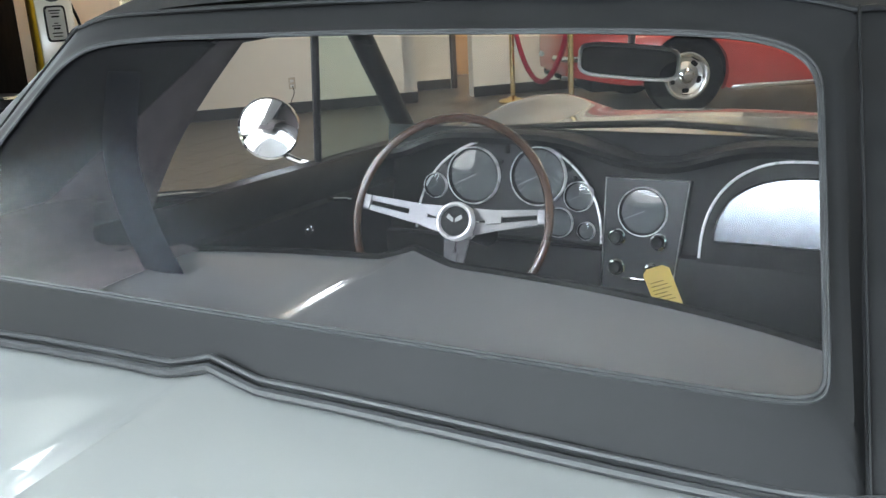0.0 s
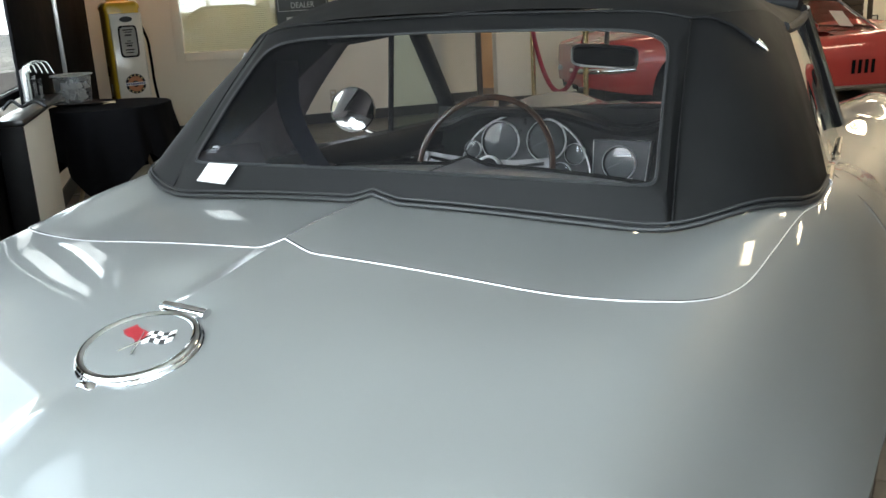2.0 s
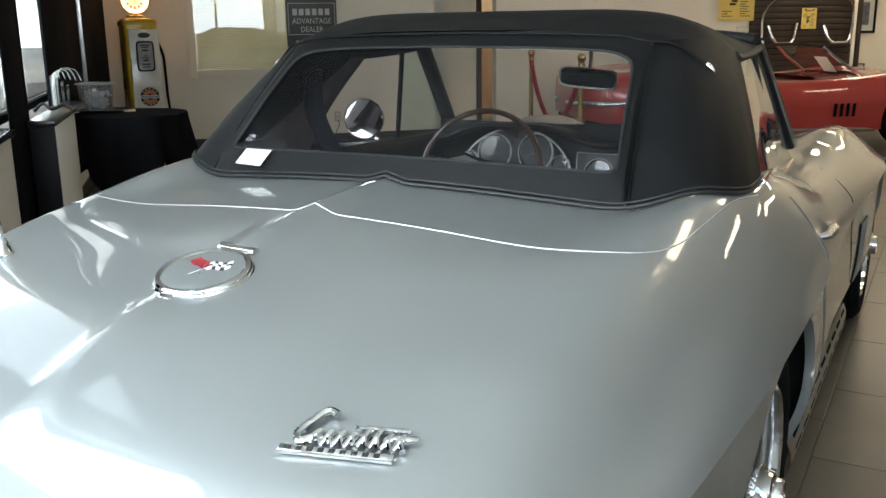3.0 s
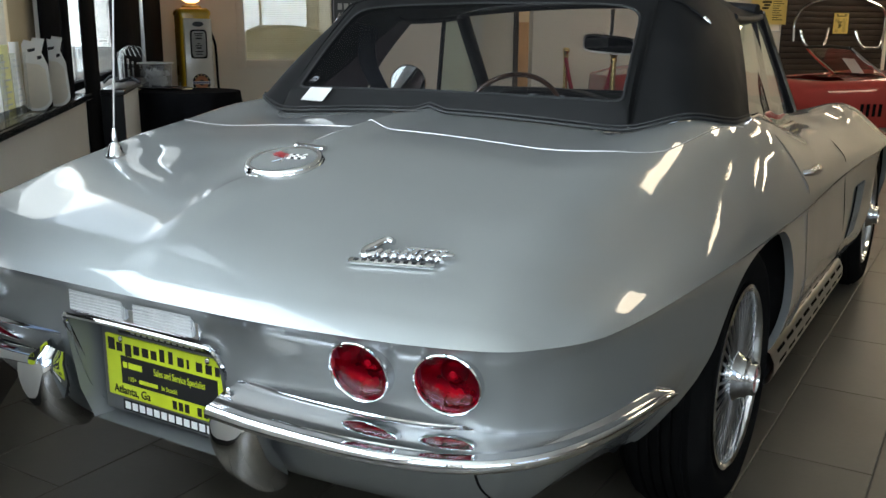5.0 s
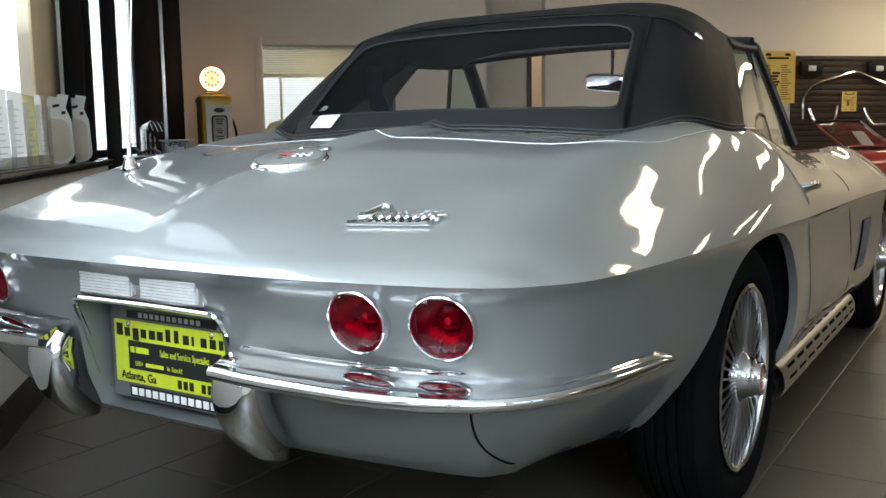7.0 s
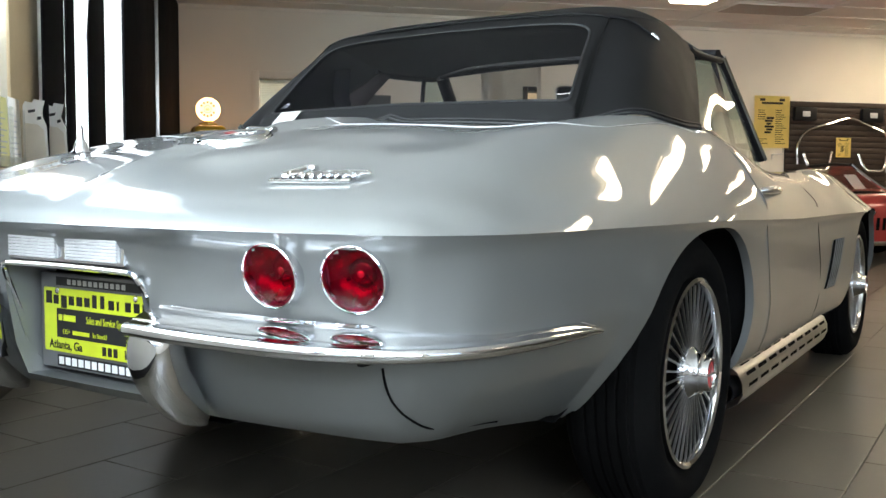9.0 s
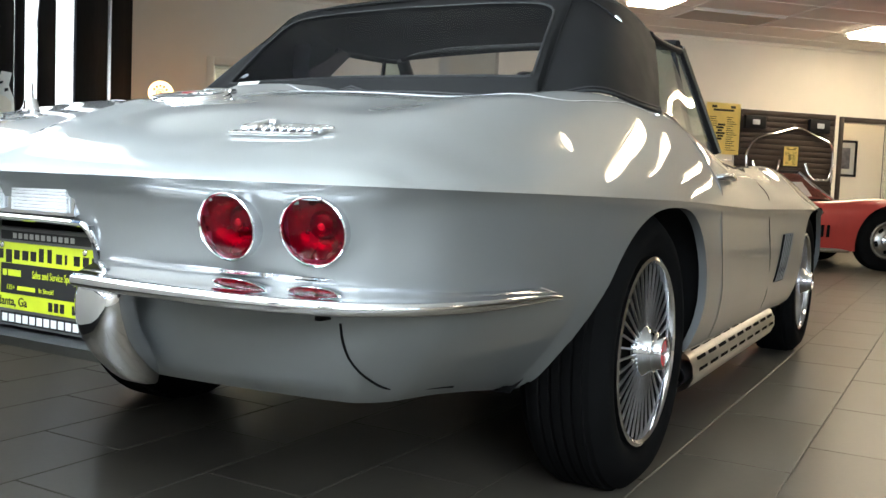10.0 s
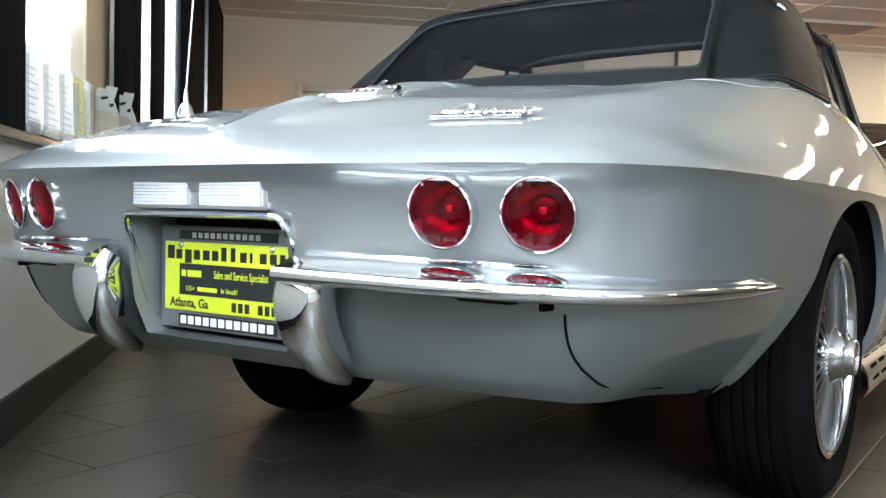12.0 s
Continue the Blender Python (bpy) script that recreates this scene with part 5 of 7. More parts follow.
part("lower_dash", boxes((-0.622, DY - 0.01, 0.50), (0.622, DY + 0.06, 0.69), 0.02), M_TRIMVINYL, dash)


def half_round(cx, z0, w, h, n=40, p=2.4):
    return [(cx - w * math.copysign(abs(math.cos(q)) ** (2 / p), math.cos(q)), z0 + h * abs(math.sin(q)) ** (2 / p)) for q in (math.pi * k / n for k in range(n + 1))]


FACE = Matrix(((1, 0, 0, 0), (0, 0, -1, 0), (0, 1, 0, 0), (0, 0, 0, 1)))  # local (x, z, outward) to the world


def face(m=0.0):
    return Matrix.Translation((0, DY + m, 0)) @ FACE


M_SLATE = mat("dark_cluster_paint", (0.022, 0.024, 0.027), 0.35, 0.3, 0.15, 30)
bm = bmesh.new()
slab(bm, half_round(-0.286, 0.70, 0.238, 0.228, p=2.1), -0.012, 0.004, face(0))
part("cluster_panel", bm, M_SLATE, dash, "dark grey instrument panel")
bm = bmesh.new()
tube(bm, [face(-0.006) @ Vector((x, z, 0)) for x, z in half_round(-0.286, 0.70, 0.235, 0.225, p=2.1)], 0.003, 8)
part("cluster_trim", bm, M_BRIGHT, dash, "bright arched trim")
bm = bmesh.new()
slab(bm, [(-0.043, 0.60), (-0.045, 0.850), (0.138, 0.850), (0.112, 0.60)], -0.012, 0.013, face(0))
part("centre_stack", bm, M_SLATE, dash, "dark grey centre panel")
bm = bmesh.new()
for a, b in (((-0.043, 0.60), (-0.045, 0.850)), ((0.138, 0.850), (0.112, 0.60)), ((-0.045, 0.850), (0.138, 0.850))):
    tube(bm, [face(-0.0135) @ Vector((*a, 0)), face(-0.0135) @ Vector((*b, 0))], 0.0016, 6)
part("centre_trim", bm, M_SATIN, dash, "thin bright edge of the centre panel")
# small screw heads and warning lights between the dials
for x, z in ((-0.287, 0.895), (-0.270, 0.872), (-0.302, 0.872), (-0.442, 0.858), (-0.428, 0.880), (-0.134, 0.862), (-0.120, 0.842), (-0.287, 0.905)):
    bm = bmesh.new()
    lathe(bm, [(0.0055, 0.0), (0.0055, 0.003), (0.0035, 0.0045), (0.0, 0.0045)], 12, face(-0.0035) @ Matrix.Translation((x, z, 0)))
    part("warning_light", bm, M_BLACK, dash, "tiny black warning light")


def gauge(name, x, z, r, lift=0.006):
    g = empty(name)
    g.parent = dash
    m = face(-lift) @ Matrix.Translation((x, z, 0))
    bm = bmesh.new()
    lathe(bm, [(r, -0.01), (r, 0.007), (r * 0.975, 0.010), (r * 0.95, 0.008)], 40, m)
    part("bezel", bm, M_BRIGHT, g, "thin chrome gauge ring")
    bm = bmesh.new()
    lathe(bm, [(r * 0.952, 0.0082), (r * 0.90, 0.006), (r * 0.87, 0.0)], 40, m)
    part("inner_ring", bm, M_BLACK, g, "black inner ring")
    bm = bmesh.new()
    lathe(bm, [(r * 0.9, 0.0005), (0, 0.0005)], 40, m)
    part("dial", bm, M_GAUGE, g)
    bm = bmesh.new()
    for k in range(19):
        q = radians(-40 + 260 * k / 18)
        rm = m @ Matrix.Rotation(q, 4, "Z")
        L = 0.12 if k % 2 else 0.2
        box(bm, (r * (0.82 - L), -r * 0.009, 0.001), (r * 0.82, r * 0.009, 0.0018), 0, rm)
    box(bm, (-r * 0.1, -r * 0.02, 0.003), (r * 0.7, r * 0.02, 0.004), 0, m @ Matrix.Rotation(radians(205), 4, "Z"))
    part("dial_marks", bm, M_GREYPRINT, g, smooth=False)
    bm = bmesh.new()
    lathe(bm, [(r * 0.89, 0.006), (r * 0.5, 0.0075), (0, 0.008)], 32, m)
    c = part("gauge_glass", bm, M_GLASS, g)
    c.visible_shadow = False
    return g


gauge("speedometer", -0.370, 0.835, 0.068)
gauge("tachometer", -0.207, 0.842, 0.068)
gauge("small_gauge", -0.470, 0.806, 0.030)
gauge("small_gauge", -0.108, 0.802, 0.034)
gauge("small_gauge", -0.152, 0.740, 0.034)
gauge("ignition_switch", -0.086, 0.726, 0.020)
gauge("clock", 0.041, 0.779, 0.054, 0.0135)
for x, z in ((-0.012, 0.720), (0.080, 0.716), (-0.010, 0.654), (0.069, 0.650)):
    bm = bmesh.new()
    lathe(bm, [(0.019, 0.0), (0.019, 0.006), (0.016, 0.009), (0.013, 0.010)], 24, face(-0.013) @ Matrix.Translation((x, z, 0)))
    ring = part("knob", bm, M_CHROME, dash, "chrome ringed radio knob")
    bm = bmesh.new()
    lathe(bm, [(0.014, 0.008), (0.0135, 0.020), (0.0115, 0.024), (0.008, 0.022), (0.0, 0.023)], 24, face(-0.013) @ Matrix.Translation((x, z, 0)))
    part("knob_cap", bm, M_BLACK, ring, "black knob cap")
part("radio_bar", boxes((0.005, DY - 0.022, 0.628), (0.055, DY - 0.006, 0.634), 0.002), M_CHROME, dash)
bm = bmesh.new()
slab(bm, half_round(0.366, 0.680, 0.206, 0.230), -0.012, 0.012, face(0))
part("passenger_panel", bm, M_TRIMVINYL, dash, "black arched passenger panel")
bm = bmesh.new()
tube(bm, [face(-0.013) @ Vector((x, z, 0)) for x, z in half_round(0.366, 0.690, 0.200, 0.212)], 0.003, 8)
part("passenger_trim", bm, M_BRIGHT, dash, "bright arched trim")
bm = bmesh.new()
slab(bm, half_round(0.385, 0.728, 0.190, 0.140), 0.0, 0.004, face(-0.012))
part("glove_door", bm, mat("glove_door_silver", (0.36, 0.40, 0.44), 0.22, 1.0, 0.04, 20), dash, "brushed silver glove box door")
bm = bmesh.new()
tube(bm, [face(-0.016) @ Vector((x, z, 0)) for x, z in half_round(0.385, 0.728, 0.191, 0.141)], 0.0022, 8, closed=True)
part("glove_door_rim", bm, M_CHROME, dash, "thin chrome rim")
# yellow paper tag hung on a radio knob
bm = bmesh.new()
tagm = Matrix.Translation((0.098, 1.128, 0.648)) @ pose(0, 0, 0, 90, 0, 0) @ Matrix.Rotation(radians(22), 4, "Z")
slab(bm, [(-0.030, -0.075), (0.030, -0.075), (0.030, 0.025), (0.018, 0.035), (-0.018, 0.035), (-0.030, 0.025)], 0, 0.0008, tagm)
tag = tagged(part("paper_tag", bm, M_YPAPER, None, smooth=False), "yellow paper tag hung on a radio knob", "tag")
bm = bmesh.new()
for k in range(9):
    box(bm, (-0.022, -0.066 + 0.0085 * k, 0.0009), (0.020 - 0.006 * (k % 3), -0.0648 + 0.0085 * k, 0.0012), 0, tagm)
part("written_lines", bm, M_INK, tag, smooth=False)

# steering wheel
sw = empty("steering_wheel", pose(-0.296, 0.965, 0.792, 66, 0, 5))
sw.parent = car
bm = bmesh.new()
R = 0.214
tube(bm, [(R * math.cos(q), R * math.sin(q), 0.045) for q in (2 * math.pi * k / 72 for k in range(72))], 0.0098, 12, closed=True)
part("rim", bm, M_WOODRIM, sw, "dark wood-look rim")
bm = bmesh.new()
for q in (4, 172, 274):
    m = Matrix.Rotation(radians(q), 4, "Z")
    for s in (-1, 1):
        P = [(0.036, s * 0.0002, -0.006), (0.088, s * 0.006, 0.006), (R - 0.006, s * 0.0045, 0.042), (R - 0.006, s * 0.0150, 0.042), (0.088, s * 0.022, 0.006), (0.036, s * 0.029, -0.006)]
        lo_ = [bm.verts.new(m @ Vector(p)) for p in P]
        hi_ = [bm.verts.new(m @ (Vector(p) + Vector((0, 0, 0.004)))) for p in P]
        for k in range(6):
            bm.faces.new((lo_[k], lo_[(k + 1) % 6], hi_[(k + 1) % 6], hi_[k]))
        bm.faces.new((hi_[0], hi_[1], hi_[4], hi_[5]))
        bm.faces.new((hi_[1], hi_[2], hi_[3], hi_[4]))
        bm.faces.new((lo_[0], lo_[1], lo_[4], lo_[5]))
        bm.faces.new((lo_[1], lo_[2], lo_[3], lo_[4]))
    slab(bm, [(0.072, -0.0075), (0.112, -0.0068), (0.112, 0.0068), (0.072, 0.0075)], 0.0065, 0.0095, m @ pose(0.0, 0, -0.019, 0, -16.0, 0))
    box(bm, (R - 0.026, -0.016, 0.035), (R - 0.004, 0.016, 0.045), 0.002, m)
part("spokes", bm, mat("grey_spoke_metal", (0.16, 0.16, 0.165), 0.38, 1.0, 0.1, 30), sw, "three slotted bright metal spokes", smooth=False)
bm = bmesh.new()
lathe(bm, [(0.040, -0.03), (0.042, 0.010), (0.039, 0.019), (0.035, 0.020), (0.032, 0.014)], 40)
part("horn_ring", bm, M_BRIGHT, sw, "chrome horn ring")
bm = bmesh.new()
lathe(bm, [(0.032, 0.012), (0.016, 0.016), (0.0, 0.017)], 32)
button = part("horn_button", bm, M_BLACK, sw, "black horn button")
bm = bmesh.new()
for s in (-1, 1):
    slab(bm, [(s * 0.002, -0.004), (s * 0.018, 0.006), (s * 0.014, 0.014), (s * 0.002, 0.005)], 0.0165, 0.0185)
part("emblem", bm, M_SATIN, button, "small crossed emblem", smooth=False)
bm = bmesh.new()
tube(bm, [(0, 0, -0.02), (0, 0, -0.20)], 0.026, 16)
part("column", bm, M_BLACK, sw)

# black inner lining beside the window and a strap from the top's frame
for sx in (1, -1):
    bm = bmesh.new()
    rows = []
    for k in range(14):
        x = 0.335 + 0.42 * k / 13 if sx < 0 else 0.62 + 0.08 * k / 13
        rows.append([Vector((sx * x, y, body_z(x, y) + 0.004 + (0.012 if sx < 0 else 0.004) * max(0, (k - 6) / 7) ** 2 + (0.006 * math.sin(k * 1.7) ** 2 if sx < 0 else 0))) for y in [-0.03 + max(0, x - 0.55) * 1.0 + (0.030 if sx < 0 else 0.025) * q for q in range(10)]])
    grid(bm, rows)
    part("inner_well", bm, M_LINING, soft, "black inner lining")
    if sx > 0:
        continue
    # loose lining flap along the rear edge of the door opening
    bm = bmesh.new()
    rows = []
    for k in range(9):
        u = k / 8
        back = lerp((0.722, 0.26, 0.945), (0.585, 0.62, 1.20), u)
        fore = lerp((0.690, 0.492, 0.890), (0.584, 0.690, 1.196), u) + Vector((0, -0.035 * math.sin(math.pi * u), 0))
        rows.append([Vector((sx * (p.x - 0.012 * math.sin(math.pi * q)), p.y, p.z)) for q, p in ((q, lerp(back, fore, q)) for q in (0, 0.33, 0.66, 1))])
    grid(bm, rows)
    part("lining_flap", bm, M_LINING, soft, "black lining flap")
    bm = bmesh.new()
    P = [(0.300, 0.125, 0.946), (0.375, 0.165, 1.00), (0.465, 0.235, 1.08), (0.525, 0.32, 1.18)]
    pts = path3(P, 14)
    rows = [[Vector((sx * (p.x + d), p.y + 0.2 * abs(d), p.z)) for d in (-0.035, -0.012, 0.012, 0.035)] for p in pts]
    grid(bm, rows)
    part("inner_strap", bm, mat("navy_webbing", (0.002, 0.0025, 0.005), 0.9, 0, 0.3, 30, 0.3, 200, spec=0.1), soft, "dark webbing strap")

# small white sticker on the lower corner of the rear window; its lettering is too small to read
sticker = empty("window_sticker", None, label="tiny white lettering sticker on the plastic rear window", category="sticker")
for s0, s1, v0, v1 in ((-0.846, -0.832, 0.196, 0.205), (-0.828, -0.815, 0.193, 0.206), (-0.850, -0.818, 0.180, 0.185), (-0.810, -0.803, 0.182, 0.200), (-0.855, -0.840, 0.168, 0.172), (-0.834, -0.806, 0.167, 0.172)):
    bm = bmesh.new()
    lo4 = [bm.verts.new(rear_pt(s_, v_) + NOUT * 0.0006) for s_, v_ in ((s0, v0), (s1, v0), (s1, v1), (s0, v1))]
    hi4 = [bm.verts.new(v.co + NOUT * 0.0006) for v in lo4]
    bm.faces.new(lo4)
    bm.faces.new(hi4)
    for k in range(4):
        bm.faces.new((lo4[k], lo4[(k + 1) % 4], hi4[(k + 1) % 4], hi4[k]))
    part("letter_bar", bm, M_GREYPRINT, sticker, smooth=False)

# white price card lying on the lower edge of the soft top
n = NOUT
card = bmesh.new()
P = [rear_pt(s, v) + NOUT * 0.007 for s, v in ((-0.84, 0.036), (-0.68, 0.026), (-0.64, 0.090), (-0.80, 0.098))]
a = [card.verts.new(p) for p in P]
b = [card.verts.new(p + NOUT * 0.001) for p in P]
card.faces.new(a)
card.faces.new(b)
for k in range(4):
    card.faces.new((a[k], a[(k + 1) % 4], b[(k + 1) % 4], b[k]))
tagged(part("paper_card", card, M_PAPER, None, smooth=False), "small blank white card on the soft top edge", "card")


# ---- window wall: frames, ledge, glass ----
bm = bmesh.new()
box(bm, (B_WIN - 0.20, A_FRONT, 0.80), (B_WIN + 0.035, 2.80, 0.835), 0.006)
tagged(part("window_ledge", bm, mat("gloss_black_ledge", (0.012, 0.012, 0.013), 0.22, 0, 0.2, 8, coat=0.8, coat_rough=0.12), None, m=RM), "black window ledge along the shop windows", "ledge", kind="structure")
k = 0
for s, e in WIN_A:
    k += 1
    w = empty("window_%d" % k, RM.copy(), label="tall black-framed shop window with clear glass", category="window", kind="structure")
    bm = bmesh.new()
    t = 0.05
    for lo, hi in (((B_WIN - 0.14, s, 0.835), (B_WIN - 0.06, s + t, 2.6)), ((B_WIN - 0.14, e - t, 0.835), (B_WIN - 0.06, e, 2.6)), ((B_WIN - 0.14, s + t, 2.55), (B_WIN - 0.06, e - t, 2.6)), ((B_WIN - 0.14, s + t, 0.835), (B_WIN - 0.06, e - t, 0.88))):
        box(bm, lo, hi, 0.004)
    part("window_frame", bm, M_FRAME, w, "black metal frame")
    g = part("pane", boxes((B_WIN - 0.105, s + t, 0.88), (B_WIN - 0.099, e - t, 2.55)), M_GLASS, w, smooth=False)
    g.visible_shadow = False
for s, e in ((-0.1, 0.30), (1.70, 2.16), (2.20, 2.42), (2.80, 3.36)):
    tagged(part("window_post", boxes((B_WIN + 0.001, s + 0.01, 0.836 if s < 2.5 else 0.13), (B_WIN + 0.014, e - 0.01, CEIL - 0.002), 0.006), M_FRAME, None, m=RM),
           "black painted post between the shop windows", "post", kind="structure")
tagged(part("door_panel_black", boxes((B_WIN + 0.001, 4.16, 0.76), (B_WIN + 0.02, 6.1, CEIL - 0.002), 0.006), M_FRAME, None, m=RM), "black wall panel beside the windows", "panel", kind="structure")
tagged(part("door_panel_black", boxes((B_WIN + 0.001, 6.13, 0.13), (B_WIN + 0.045, 8.38, CEIL - 0.002), 0.006), M_FRAME, None, m=RM), "black wall panel in the corner", "panel", kind="structure")
tagged(part("trim_strip", boxes((B_WIN + 0.001, 6.102, 0.13), (B_WIN + 0.05, 6.128, CEIL - 0.002), 0.003), M_SATIN, None, m=RM), "thin bright strip between black panels", "trim", kind="structure")
M_TAN = mat("tan_board", (0.62, 0.49, 0.31), 0.7, 0, 0.12, 3)
tagged(part("display_board", boxes((B_WIN - 0.054, 1.36, 0.836), (B_WIN - 0.040, 1.845, 2.55), 0.004), M_TAN, None, m=RM), "tan board standing in the shop window", "board")
for b0, b1 in ((-1.0, 1.4), (1.6, 4.0)):
    k += 1
    w = empty("window_%d" % k, RM.copy(), label="wide black-framed shop window with clear glass", category="window", kind="structure")
    bm = bmesh.new()
    for lo, hi in (((b0, A_FRONT - 0.1, 1.0), (b0 + 0.06, A_FRONT - 0.02, 2.6)), ((b1 - 0.06, A_FRONT - 0.1, 1.0), (b1, A_FRONT - 0.02, 2.6)), ((b0 + 0.06, A_FRONT - 0.1, 1.0), (b1 - 0.06, A_FRONT - 0.02, 1.06)), ((b0 + 0.06, A_FRONT - 0.1, 2.54), (b1 - 0.06, A_FRONT - 0.02, 2.6)), (((b0 + b1) / 2 - 0.03, A_FRONT - 0.1, 1.06), ((b0 + b1) / 2 + 0.03, A_FRONT - 0.02, 2.54))):
        box(bm, lo, hi, 0.004)
    part("window_frame", bm, M_FRAME, w, "black metal frame")

# things on the ledge
def leaflet(name, a, b, z, w, h, material, label, lean=8, turn=0.0, lines=True):
    m = room_pose(a, b, z) @ pose(0, 0, 0, 0, 0, 90 + turn) @ pose(0, 0, 0, -lean, 0, 0)
    bm = bmesh.new()
    box(bm, (-w / 2, 0, 0), (w / 2, 0.0015, h), 0, m)
    ob = tagged(part(name, bm, material, None, smooth=False), label, "leaflet")
    if lines:
        bm = bmesh.new()
        rng = random.Random(int(a * 1000))
        for q in range(int(h / 0.022) - 3):
            ww = w * rng.uniform(0.4, 0.8)
            box(bm, (-w * 0.4, -0.0012, h * 0.1 + q * 0.022), (-w * 0.4 + ww, -0.0002, h * 0.1 + q * 0.022 + 0.005), 0, m)
        part("print", bm, mat("grey_print_%d" % int(a * 100), (0.58, 0.60, 0.65), 0.7, 0, 0.1, 20), ob, smooth=False)
    return ob


M_SHEET = translucent(mat("thin_white_paper", (0.84, 0.84, 0.82), 0.7, 0, 0.05, 10), 0.72)
M_YSHEET = translucent(mat("yellow_green_paper", (0.80, 0.76, 0.14), 0.7, 0, 0.08, 12), 0.35)
M_BAGRIM = translucent(mat("white_bag_edge", (0.84, 0.83, 0.80), 0.5, 0, 0.05, 14), 0.6)
M_BAG = translucent(mat("tan_bag_paper", (0.62, 0.53, 0.40), 0.6, 0, 0.12, 14, 0.3, 60), 0.5)
for a, w, h, mt, lb in ((0.50, 0.20, 0.27, M_SHEET, "white printed leaflet in a clear holder on the window ledge"), (0.73, 0.20, 0.27, M_SHEET, "white printed sheet in a clear holder on the window ledge"),
                        (0.95, 0.21, 0.27, M_SHEET, "white printed leaflet in a clear holder on the window ledge"), (1.155, 0.17, 0.265, M_YSHEET, "yellow printed leaflet in a clear holder on the window ledge"),
                        (1.345, 0.17, 0.275, M_SHEET, "white leaflet in a clear holder on the window ledge")):
    leaflet("leaflet", a, B_WIN - 0.020, 0.842, w, h, mt, lb, lean=1.5)
    holder = empty("leaflet_holder", room_pose(a, B_WIN - 0.02, 0.8365), label="clear acrylic leaflet holder on the window ledge", category="holder", group="holders on the ledge")
    part("base", boxes((-0.03, -w / 2 - 0.004, 0), (0.05, w / 2 + 0.004, 0.003)), M_ACRYL, holder, smooth=False)
    part("front", boxes((0.014, -w / 2 - 0.004, 0.0032), (0.0165, w / 2 + 0.004, 0.045)), M_ACRYL, holder, smooth=False)
    for sy in (-1, 1):
        part("side", boxes((-0.018, sy * (w / 2 + 0.0025) - 0.0012, 0.0032), (0.0138, sy * (w / 2 + 0.0025) + 0.0012, 0.24)), M_ACRYL, holder, smooth=False)


def litter_bag(a, b, w, h, turn, lean):
    """A flat paper bag with a rounded foot, a pale edge and a hanging tab with a slot."""
    m = room_pose(a, b, 0.838) @ pose(0, 0, 0, 0, 0, turn) @ pose(0, 0, 0, 90 + lean, 0, 0)
    foot = [(w * 0.5 * math.cos(q), h * 0.16 + h * 0.16 * math.sin(q)) for q in (math.pi + math.pi * k / 12 for k in range(13))]
    out = foot + [(w * 0.46, h * 0.62), (w * 0.30, h * 0.80), (w * 0.42, h * 0.98), (w * 0.06, h), (w * 0.02, h * 0.95), (-w * 0.20, h * 0.97), (-w * 0.40, h * 0.80), (-w * 0.50, h * 0.55)]
    bm = bmesh.new()
    slab(bm, out, -0.002, 0.002, m)
    bag = tagged(part("paper_bag", bm, M_BAGRIM, None, smooth=False), "tan paper bag with a white edge standing on the ledge", "bag", group="bags on the ledge")
    bm = bmesh.new()
    inner = [(x * 0.86, h * 0.40 + (y - h * 0.40) * 0.90) for x, y in foot] + [(w * 0.38, h * 0.56), (w * 0.18, h * 0.64), (-w * 0.22, h * 0.66), (-w * 0.42, h * 0.52)]
    c0 = bm.verts.new(m @ Vector((0, h * 0.34, 0.020)))
    ring = [bm.verts.new(m @ Vector((x, y, 0.0024))) for x, y in inner]
    mid = [bm.verts.new(m @ Vector((x * 0.7, h * 0.34 + (y - h * 0.34) * 0.7, 0.014))) for x, y in inner]
    for k in range(len(ring)):
        k2 = (k + 1) % len(ring)
        bm.faces.new((ring[k], ring[k2], mid[k2], mid[k]))
        bm.faces.new((mid[k], mid[k2], c0))
    part("pouch", bm, M_BAG, bag, "tan bulging pouch")
    bm = bmesh.new()
    slab(bm, [(-w * 0.10, h * 0.80), (w * 0.10, h * 0.82), (w * 0.12, h * 0.86), (-w * 0.12, h * 0.84)], 0.0022, 0.0030, m)
    slab(bm, [(w * 0.16, h * 0.70), (w * 0.30, h * 0.72), (w * 0.28, h * 0.76), (w * 0.16, h * 0.75)], 0.0022, 0.0030, m)
    part("slot", bm, M_INK, bag, smooth=False)


litter_bag(1.56, B_WIN - 0.008, 0.125, 0.295, 8, 3)
litter_bag(1.80, B_WIN + 0.030, 0.120, 0.300, -6, 4)

# counter beside the windows with a rack of white leaflets
ct = empty("counter", RM.copy(), label="black counter under the corner window", category="counter")
part("counter_top", boxes((B_WIN + 0.032, 3.14, 0.80), (-1.20, 4.60, 0.835), 0.008), mat("gloss_black_counter", (0.012, 0.012, 0.013), 0.3, 0, 0.2, 8, coat=0.5, coat_rough=0.15), ct, "black counter top")
part("counter_body", boxes((B_WIN + 0.032, 3.19, 0.0), (-1.215, 4.10, 0.80), 0.006), M_WALLCOOL, ct, "pale counter side")
part("counter_front", boxes((B_WIN + 0.032, 3.165, 0.0), (-1.212, 3.188, 0.80), 0.004), M_BLACK, ct, "black counter front")
rack = empty("leaflet_rack", room_pose(4.12, -1.330, 0.836), label="clear acrylic leaflet rack on the counter", category="rack")
part("base", boxes((-0.012, -0.06, 0), (0.10, 0.06, 0.004)), M_ACRYL, rack, smooth=False)
